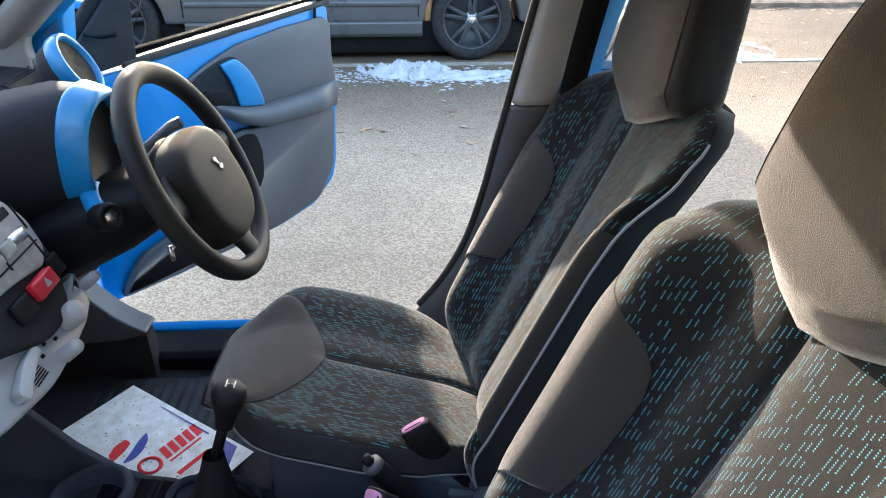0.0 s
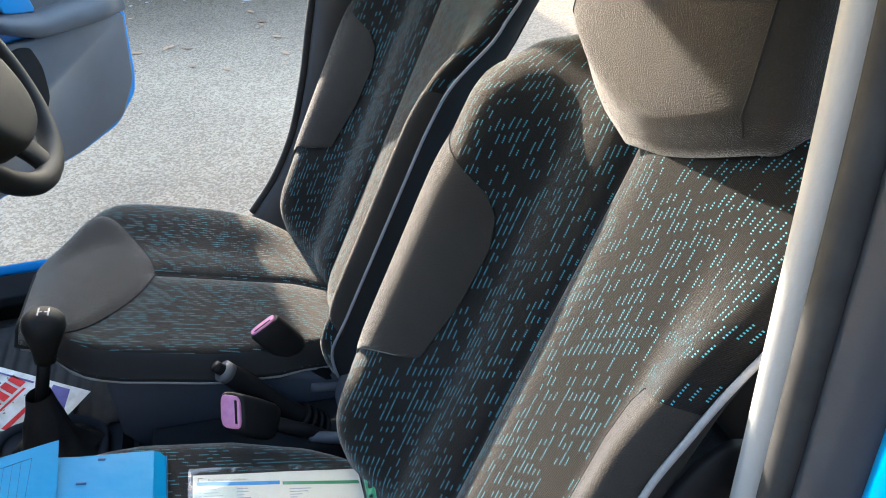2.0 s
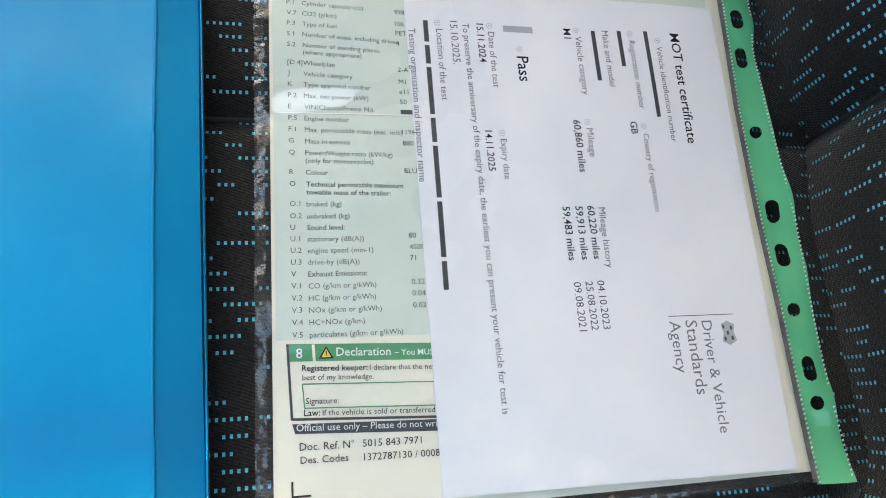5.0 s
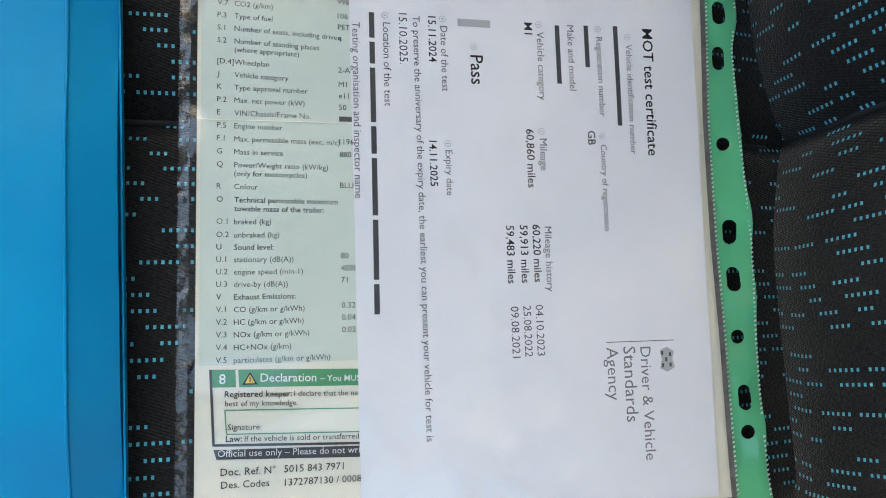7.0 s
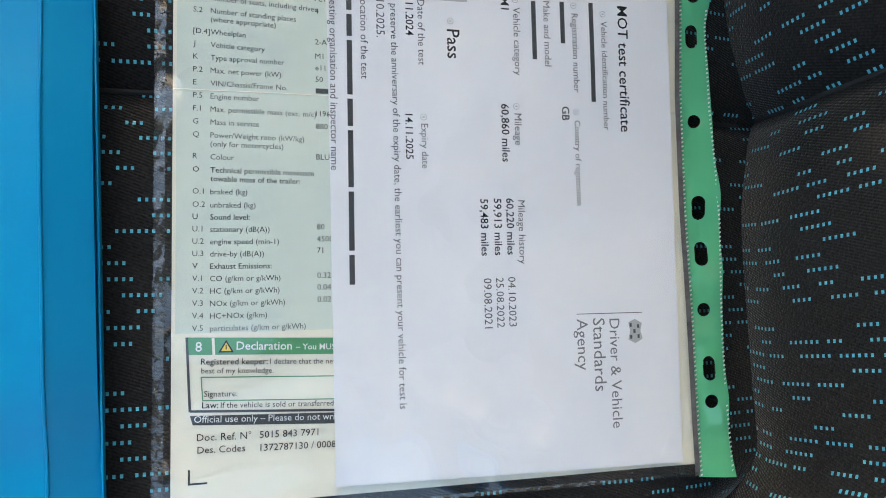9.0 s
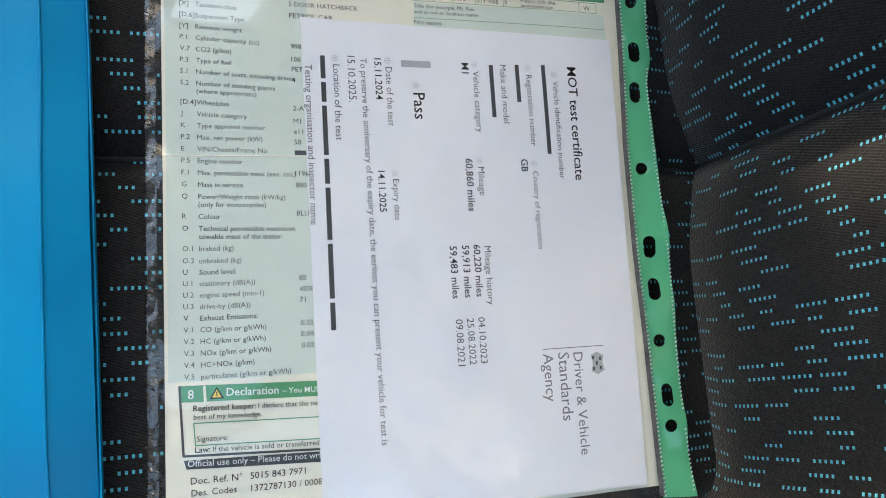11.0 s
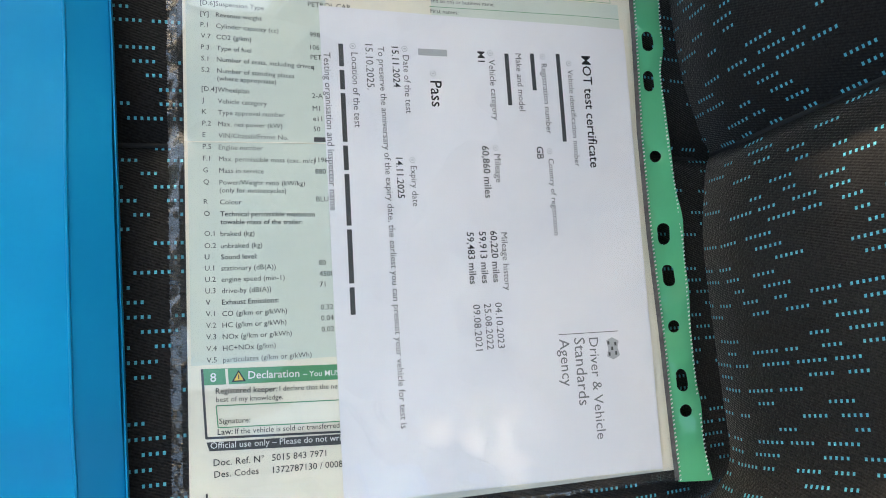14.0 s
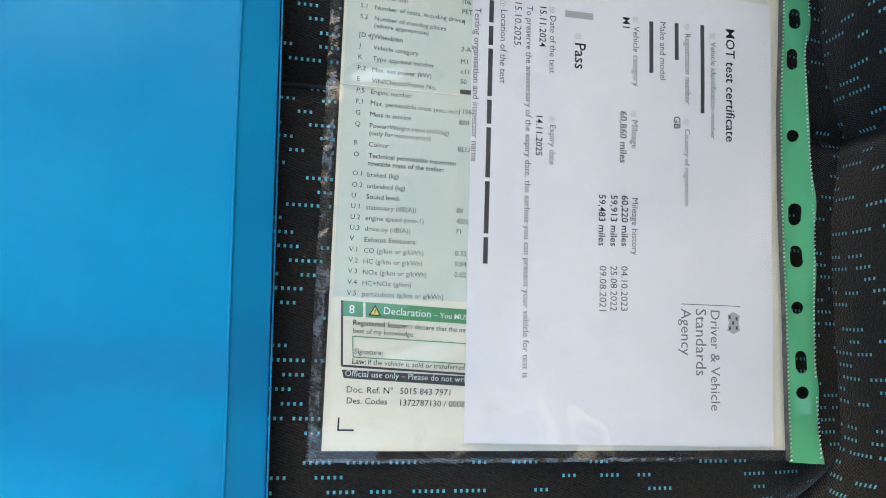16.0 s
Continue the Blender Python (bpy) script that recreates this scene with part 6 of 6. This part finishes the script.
    for s in (1, -1):
        v0 = -100.0 if s > 0 else 199.0
        laid("corner_mark", rect(-124.6, v0, -118.0, v0 + 0.7), q, INK, t)
        laid("corner_mark", rect(-124.6, min(v0, v0 + s * 5.4), -123.9, max(v0, v0 + s * 5.4)), q, INK, t)
    # upper half: title, keeper and details bands
    printed("Registration Certificate", -112, 194.5, 47, q, GREYINK, t, -1)
    laid("details_band", rounded_outline([(-126, 187.5), (-25, 184.3), (-25, 190.3), (-126, 193.3)]), p, BLUEINK, t)
    laid("keeper_band", rounded_outline([(-21.5, 183.2), (79, 179.6), (79, 185.2), (-21.5, 188.6)]), p, GREENINK, t)
    rnd = random.Random(3)
    for i in range(13):
        y = 180 - 4.9 * i
        if i in (4, 6):
            continue
        laid("printed_bar", rect(-118, y, -118 + rnd.uniform(10, 30), y + 1.2), p, LIGHTINK, t)
        laid("printed_bar", rect(-123, y, -120.5, y + 1.2), p, LIGHTINK, t)
        laid("printed_bar", rect(-78.5, y, -78.5 + rnd.uniform(8, 18), y + 1.4), p, LIGHTINK, t)
    for i in range(5):
        laid("printed_bar", rect(-14, 175 - 4.4 * i, -14 + rnd.uniform(8, 34), 176.4 - 4.4 * i), p, LIGHTINK, t)
    laid("printed_bar", rect(8, 139.5, 70, 140.4), p, LIGHTINK, t)
    laid("printed_bar", rect(8, 137.3, 66, 138.2), p, LIGHTINK, t)
    laid("printed_bar", rect(-23, 141.0, -19, 142.4), p, GREYINK, t)
    laid("new_keeper_band", rounded_outline([(-23.2, 124.2), (75, 124.6), (75, 132.4), (-23.2, 132.4)]), p, GREENINK, t)
    printed("6.  New keeper or new name/new address details", -20.4, 128.4, 88, q, WHITEINK, t, 0, True)
    printed("Please see section 12", -12.4, 125.4, 24, q, WHITEINK, t)
    for a, b in (((-23.5, 123.6), (70, 123.6)), ((-23.5, 118.4), (70, 118.4)), ((-23.5, 110.2), (74, 110.2))):
        laid("box_rule", rect(a[0], a[1], b[0], b[1] + 0.25), p + 0.00008, GREENINK, t)
    for x in (-23.5, -13, -10.2, -4.4, 7, 10, 21, 60.5, 69.8):
        laid("box_rule", rect(x, 118.4, x + 0.25, 123.6), p + 0.00008, GREENINK, t)
    for s, x, w in (("Mr", -22.4, 4.2), ("1", -12.4, 1.0), ("Mrs", -3.4, 5.6), ("2", 7.8, 1.4), ("Miss", 11.4, 7.2), ("3", 21.6, 1.4), ("W", 63, 2.6)):
        printed(s, x, 119.7, 0 if len(s) == 1 else w, q, INK, t, size=3.4 if len(s) == 1 else 0.0)
    printed("Please tick the", 30, 121.2, 18, q, INK, t)
    printed("appropriate box", 30, 119.0, 16.5, q, INK, t)
    printed("Title (for example, Ms, Rev", -22.7, 115.2, 29, q, INK, t)
    printed("and so on) or business name:", -22.7, 112.4, 31, q, INK, t)
    printed("First names:", -23.0, 107.3, 13.4, q, INK, t)
    # crease across the page
    crease = [(-0.1304 + 0.21 * i / 40, 0.0443, page_z(-0.1304 + 0.21 * i / 40, 0.0443, lift)) for i in range(41)]
    part("fold_crease", tube(crease, 0.0003, 5), CREAM, t)


def build_certificate():
    t = thing("test_certificate", "folded white printed test certificate on the registration paper", "document", REST)
    lift = 0.0

    def edge(a, b, x, y):
        return x + (0.0019 - 0.0018 * b) * (1 - a) + 0.0016 * (b - 0.5) * a, y - 0.002 * (a - 0.5)

    part("page", thicken(leaf_sheet(-0.0742, 0.0742, -0.1055, 0.1055, lift, 50, 70, edge=edge), 0.0004), PAPERW, t, "white printed page", True)
    p = lift + 0.00007
    T = -90
    grey = (("Vehicle identification number", 42.4, 82.0, 47.2), ("Registration number", 29.1, 84.5, 34.2), ("Make and model", 16.4, 89.0, 28.1), ("Vehicle category", 3.0, 85.4, 29.1), ("Country of registration", 28.9, 38.4, 36.1),
            ("Mileage", 2.3, 40.2, 13.2), ("Mileage history", 2.8, 4.1, 26.1), ("04.10.2023", -2.4, -27.2, 20.0), ("25.08.2022", -7.5, -27.4, 20.0), ("09.08.2021", -12.7, -27.6, 20.0), ("Date of the test", -37.6, 85.6, 27.1),
            ("15.10.2025.", -54.4, 89.9, 21.1), ("Expiry date", -37.0, 34.5, 18.1), ("Location of the test", -60.8, 85.6, 34.1), ("Testing organisation and inspector name", -72.9, 85.0, 70.1))
    for s, u, v, w in grey:
        printed(s, u, v, w, p, GREYINK, t, T)
    printed("To preserve the anniversary of the expiry date, the earliest you can present your vehicle for test is", -48.8, 89.1, 166.4, p, GREYINK, t, T + 0.4)
    for s, u, v, w in (("MOT test certificate", 50.4, 89.4, 55.1), ("M1", -2.2, 89.2, 5.1), ("GB", 23.4, 44.1, 6.0), ("60,860 miles", -3.4, 44.0, 24.1), ("60,220 miles", -2.3, 4.9, 23.1), ("59,913 miles", -7.6, 4.7, 23.1), ("59,483 miles", -13.3, 4.5, 23.1),
                       ("Pass", -25.5, 74.1, 12.2), ("15.11.2024", -42.5, 89.4, 19.0), ("14.11.2025", -43.4, 38.2, 18.2)):
        printed(s, u, v, w, p, INK, t, T, True)
    # numbered dots before the headings
    for u, v in ((43.4, 85.2), (30.1, 88.0), (4.0, 88.6), (29.8, 42.0), (3.2, 43.2), (-24.0, 77.6), (-36.6, 88.6), (-36.0, 37.2), (-60.0, 88.6)):
        ring = [((u + 1.25 * math.cos(q)) / 1000, (v + 1.25 * math.sin(q)) / 1000, page_z(u / 1000, v / 1000, p)) for q in (2 * math.pi * i / 16 for i in range(16))]
        part("number_ring", tube(ring, 0.00012, 4, closed=True), LIGHTINK, t)
        laid("number_mark", rect(u - 0.5, v - 0.25, u + 0.5, v + 0.25), p, LIGHTINK, t)
    # withheld entries are plain bars
    for u, v, w in ((37.0, 89.8, 43.1), (23.8, 89.3, 18.1), (11.0, 88.7, 25.1)):
        laid("printed_bar", rect(u, v - w, u + 2.0, v), p, DARKINK, t)
    v = 89.4
    for w in (12.0, 10.5, 23.5, 12.5, 24.0, 24.5, 13.0):
        laid("printed_bar", rect(-66.3, v - w + 1.6, -64.2, v), p, DARKINK, t)
        v -= w + 0.05
    laid("grey_bar", rect(-30.4, 86.0, -16.7, 89.2), p, LIGHTINK, t)
    # agency mark: rule, plain crest shape and name
    laid("rule", rect(27.0, -43.1, 57.1, -42.8), p, GREYINK, t)
    for s, u, v, w in (("Driver & Vehicle", 41.8, -45.3, 45.1), ("Standards", 34.3, -44.9, 30.0), ("Agency", 27.0, -45.0, 21.0)):
        printed(s, u, v, w, p, MIDINK, t, T)
    laid("crest", [(50.5, -47), (53.5, -45.6), (56.8, -47.4), (56.0, -50.5), (56.9, -54), (53.5, -55.8), (50.3, -54.2), (51.2, -50.6)], p, LIGHTINK, t, "plain grey crest shape")
    for a, b in ((51.5, -48), (55, -48.6), (53.2, -50.6), (51.6, -53), (55, -52.8)):
        laid("crest_mark", rect(a - 0.5, b - 0.9, a + 0.5, b + 0.7), p + 0.00006, GREYINK, t)


def build_pocket():
    t = thing("punched_pocket", "clear punched plastic pocket with a green strip over the papers", "plastic pocket", REST)

    bm = leaf_sheet(-0.1355, 0.0785, -0.1115, 0.2125, 0.0017, 60, 130)
    for w in bm.verts:
        loose = 1 - smooth01(-0.1, -0.06, w.co.x)
        w.co.z += loose * (0.0011 + 0.0011 * math.sin(w.co.y * 96 + 18 * w.co.x + 1.0) + 0.0004 * math.sin(w.co.y * 231 - 40 * w.co.x)) * smooth01(-0.1355, -0.127, w.co.x)
    part("film", bm, FILM, t, "clear plastic film")

    def su(v):
        """Left edge of the green strip along v, mm."""
        return lerp(v, [(-113, 80.2), (-42, 79.2), (0, 78.2), (52, 78.2), (103, 80.6), (143, 82.0), (216, 87.0)])

    def sr(v):
        return lerp(v, [(-113, 94.6), (-85, 94.4), (-43, 93.6), (-5, 93.4), (44, 91.6), (82, 92.0), (98, 95.0), (116, 95.6), (150, 95.4), (216, 98.6)])

    bm = bmesh.new()
    loop = [(su(-113 + 329 * i / 40), -113 + 329 * i / 40) for i in range(41)] + [(sr(216 - 329 * i / 40), 216 - 329 * i / 40) for i in range(41)]
    edges = []

    def ring(points):
        vs = [bm.verts.new((u / 1000, v / 1000, 0)) for u, v in points]
        edges.extend(bm.edges.new((vs[i], vs[(i + 1) % len(vs)])) for i in range(len(vs)))

    ring(loop)
    for u, v, tall in ((90.6, 186, 0), (90.4, 170.4, 1), (88.9, 153.3, 0), (87.6, 124.2, 0), (86.4, 98.0, 1), (85.4, 77.8, 1), (84.8, 39.7, 0), (84.9, 1.6, 1), (85.2, -18.4, 1), (85.4, -42.5, 0), (86.4, -67.5, 1), (86.8, -81.5, 0)):
        h = 2.3 if tall else 0.0
        ring([(u + 2.6 * math.cos(q), v + 2.9 * math.sin(q) + math.copysign(h, math.sin(q))) for q in (2 * math.pi * (i + 0.5) / 20 for i in range(20))])
    bmesh.ops.triangle_fill(bm, use_beauty=True, use_dissolve=False, edges=edges)
    bmesh.ops.subdivide_edges(bm, edges=[e for e in bm.edges if e.calc_length() > 0.004], cuts=2)
    bmesh.ops.triangulate(bm, faces=bm.faces[:])
    for w in bm.verts:
        w.co.z = page_z(w.co.x, w.co.y, 0.0006) + 0.0035 * smooth01(0.079, 0.094, w.co.x) + (0.0018 * math.sin(w.co.y * 38 + 1) + 0.0006 * math.sin(w.co.y * 210)) * smooth01(0.084, 0.096, w.co.x) + 0.0007 * math.sin(w.co.y * 150 + 70 * w.co.x) * smooth01(0.081, 0.086, w.co.x)
    bmesh.ops.recalc_face_normals(bm, faces=bm.faces[:])
    part("green_strip", bm, GREENFILM, t, "glossy green strip with punched holes")

    def stitches(fu, v0, v1, step, w):
        bm = bmesh.new()
        v = v0
        while v < v1:
            u = fu(v)
            z = page_z(u / 1000, v / 1000, 0.0013) + 0.0035 * smooth01(0.079, 0.094, u / 1000) + 0.0018 * math.sin(v / 1000 * 38 + 1) * smooth01(0.084, 0.096, u / 1000)
            q = [((u - w) / 1000, (v - 0.55) / 1000, z), ((u + w) / 1000, (v - 0.2) / 1000, z), ((u + w) / 1000, (v + 0.5) / 1000, z), ((u - w) / 1000, (v + 0.2) / 1000, z)]
            bm.faces.new([bm.verts.new(c) for c in q])
            v += step
        return bm

    pale = surface("whitened weld", (0.4, 0.44, 0.42), (0.6, 0.64, 0.62), scale=300, rough=0.4)
    part("weld_line", stitches(lambda v: sr(v) - 1.0, -112, 215, 1.9, 0.5), pale, t, "whitened weld stitches")
    part("weld_line", stitches(lambda v: su(v) + 0.8, -112, 215, 1.9, 0.5), pale, t, "whitened weld stitches")
    dark = surface("grey film weld", (0.06, 0.06, 0.06), (0.14, 0.14, 0.135), scale=200, rough=0.35)

    def band(a, b):
        v = -112 + 326 * b
        u = su(v) - 2.4 + 2.3 * a
        return u / 1000, v / 1000, page_z(u / 1000, v / 1000, 0.0019)

    part("weld_band", sheet(band, 2, 80), dark, t, "dark grey welded band")

    def left(a, b):
        v = -111.5 + 324 * b
        u = -136.4 + 4.0 * a + 0.5 * noise.noise((v * 0.12, 0, 2.0))
        return u / 1000, v / 1000, page_z(u / 1000, v / 1000, 0.0019 + 0.0008 * a)

    part("side_edge", sheet(left, 3, 90), WELD, t, "crumpled clear side edge")

    def low(a, b):
        u = -136 + 215 * b
        v = -112.2 + 1.8 * a + 0.4 * noise.noise((u * 0.15, 4.0, 2.0))
        return u / 1000, v / 1000, page_z(u / 1000, v / 1000, 0.0016 + 0.0006 * a)

    part("lower_edge", sheet(low, 3, 90), WELD, t, "crumpled clear lower edge")


def build_wallet():
    t = thing("document_wallet", "sky blue card document wallet with a fastened flap", "folder", REST)

    def edge_u(v):
        return lerp(v, [(-0.137, -0.151), (0.08, -0.157), (0.235, -0.163)])

    def card(u0f, u1f, v0f, v1f, zf, nu=20, nv=30):
        def f(a, b):
            v = -0.137 + 0.372 * b
            u = u0f(v) + (u1f(v) - u0f(v)) * a
            v = v0f(u) + (v1f(u) - v0f(u)) * b
            return u, v, zf(u, v)

        return sheet(f, nu, nv)

    def lowv(u):
        return lerp(u, [(-0.42, -0.150), (-0.26, -0.141), (-0.15, -0.136)])

    def topv(u):
        return lerp(u, [(-0.42, 0.222), (-0.172, 0.238), (-0.16, 0.231)])

    part("back_panel", thicken(card(lambda v: -0.415, edge_u, lowv, topv, lambda u, v: 0.0005), 0.001), CARD, t, "", False)

    def fz(u, v):
        return 0.0095 + 0.0036 * smooth01(-0.09, -0.06, v) - 0.0028 * smooth01(0.03, 0.075, v) + 0.002 * math.exp(-(((u + 0.178) / 0.02) ** 2) - ((v + 0.112) / 0.02) ** 2) * noise.noise((u * 90, v * 90, 8.0)) * 2.0 + 0.0016 * noise.noise((u * 14, v * 9, 5.0)) + 0.0007 * noise.noise((u * 40, v * 25, 1.0))

    part("front_panel", thicken(card(lambda v: -0.412, lambda v: edge_u(v) - 0.0145, lambda u: lowv(u) + 0.001, topv, fz, 60, 90), 0.0008), CARD, t, "", True)
    part("gusset", thicken(card(lambda v: edge_u(v) - 0.0145, edge_u, lambda u: lowv(u) + 0.001, topv, lambda u, v: fz(min(u, edge_u(v) - 0.0145), v) - 0.42 * max(0, u - (edge_u(v) - 0.0145)) - 3.0 * max(0, u - (edge_u(v) - 0.0145)) ** 2), 0.0008), CARD, t, "creased side gusset", True)
    part("fold_crease", tube([(edge_u(v) - 0.0147, v, fz(edge_u(v) - 0.0147, v) + 0.0002) for v in [-0.132 + 0.36 * i / 60 for i in range(61)]], 0.0006, 6), CARD, t, "worn fold crease")
    part("gusset_edge", thicken(sheet(lambda a, b: (edge_u(-0.136 + 0.37 * b) + 0.0006, -0.136 + 0.37 * b, 0.0015 + 0.0038 * a), 2, 30), 0.0006), CARD, t, "", False)

    def flap_u(v):
        return lerp(v, [(-0.146, -0.33), (-0.138, -0.295), (-0.125, -0.272), (-0.1, -0.267), (-0.03, -0.267), (0.1, -0.271), (0.2, -0.279), (0.25, -0.285)])

    def flap_z(u, v):
        lift = 0.008 * smooth01(-0.4, -0.28, u) * smooth01(0.12, 0.26, v) + 0.006 * smooth01(-0.4, -0.27, u) * (1 - smooth01(-0.13, 0.0, v))
        return 0.0125 + lift + 0.0012 * noise.noise((u * 12, v * 8, 2.0))

    def flap(a, b):
        v = -0.1475 + 0.3975 * b
        u = -0.418 + (flap_u(v) + 0.418) * a
        v2 = v + (lerp(u, [(-0.42, -0.046), (-0.33, -0.018), (-0.286, 0.0)]) * smooth01(0.1, 0.25, v))
        return u, v2, flap_z(u, v2)

    part("flap", thicken(sheet(flap, 30, 50), 0.0008), CARD, t, "folded-over flap", True)
    part("spine", thicken(sheet(lambda a, b: (-0.417 - 0.004 * math.sin(a * math.pi), -0.147 + 0.348 * b, 0.001 + 0.0118 * a), 6, 24), 0.0008), CARD, t, "", True)
    # printed label on the flap
    def zf(u, v, lift):
        return flap_z(u, v) + lift

    def rule(a, b, w=0.22, m=INK):
        n = 10
        pts = [(a[0] + (b[0] - a[0]) * i / n, a[1] + (b[1] - a[1]) * i / n) for i in range(n + 1)]
        part("printed_rule", tube([(u / 1000, v / 1000, flap_z(u / 1000, v / 1000) + 0.0002) for u, v in pts], w / 1000, 4), m, t)

    c = [(-350, 206), (-309, 224), (-302, 79), (-340, 70)]
    for i in range(4):
        rule(c[i], c[(i + 1) % 4])
    for i in range(3):
        k = 0.36 + 0.2 * i
        hi = (c[0][0] + (c[1][0] - c[0][0]) * k, c[0][1] + (c[1][1] - c[0][1]) * k)
        lo = (c[3][0] + (c[2][0] - c[3][0]) * k, c[3][1] + (c[2][1] - c[3][1]) * k + 46)
        rule(hi, lo, 0.18)
    bar = bmesh.new()
    bar.faces.new([bar.verts.new((u / 1000, v / 1000, flap_z(u / 1000, v / 1000) + 0.0004)) for u, v in ((-336, 74), (-333, 74.5), (-335, 104), (-338, 103.5))])
    bmesh.ops.recalc_face_normals(bar, faces=bar.faces[:])
    part("maker_bar", bar, DARKINK, t, "plain dark bar", False)
    printed("Document", -325.5, 76.5, 30, 0.0004, INK, t, 93, zf=zf, bold=True)
    printed("Wallet", -317.5, 79.0, 20, 0.0004, INK, t, 93, zf=zf, bold=True)
    # two punched slots on the front panel
    for u, v, w in ((-0.2355, 0.226, 0.008), (-0.2535, 0.19, 0.011)):
        part("slot", block((w, 0.0035, 0.0006), (u, v, fz(u, v) + 0.0006), 0.0002, 1), surface("dark blue slot", (0.0, 0.06, 0.16), (0.0, 0.08, 0.2), rough=0.6), t, "dark punched slot")


build_registration()
build_certificate()
build_pocket()
build_wallet()
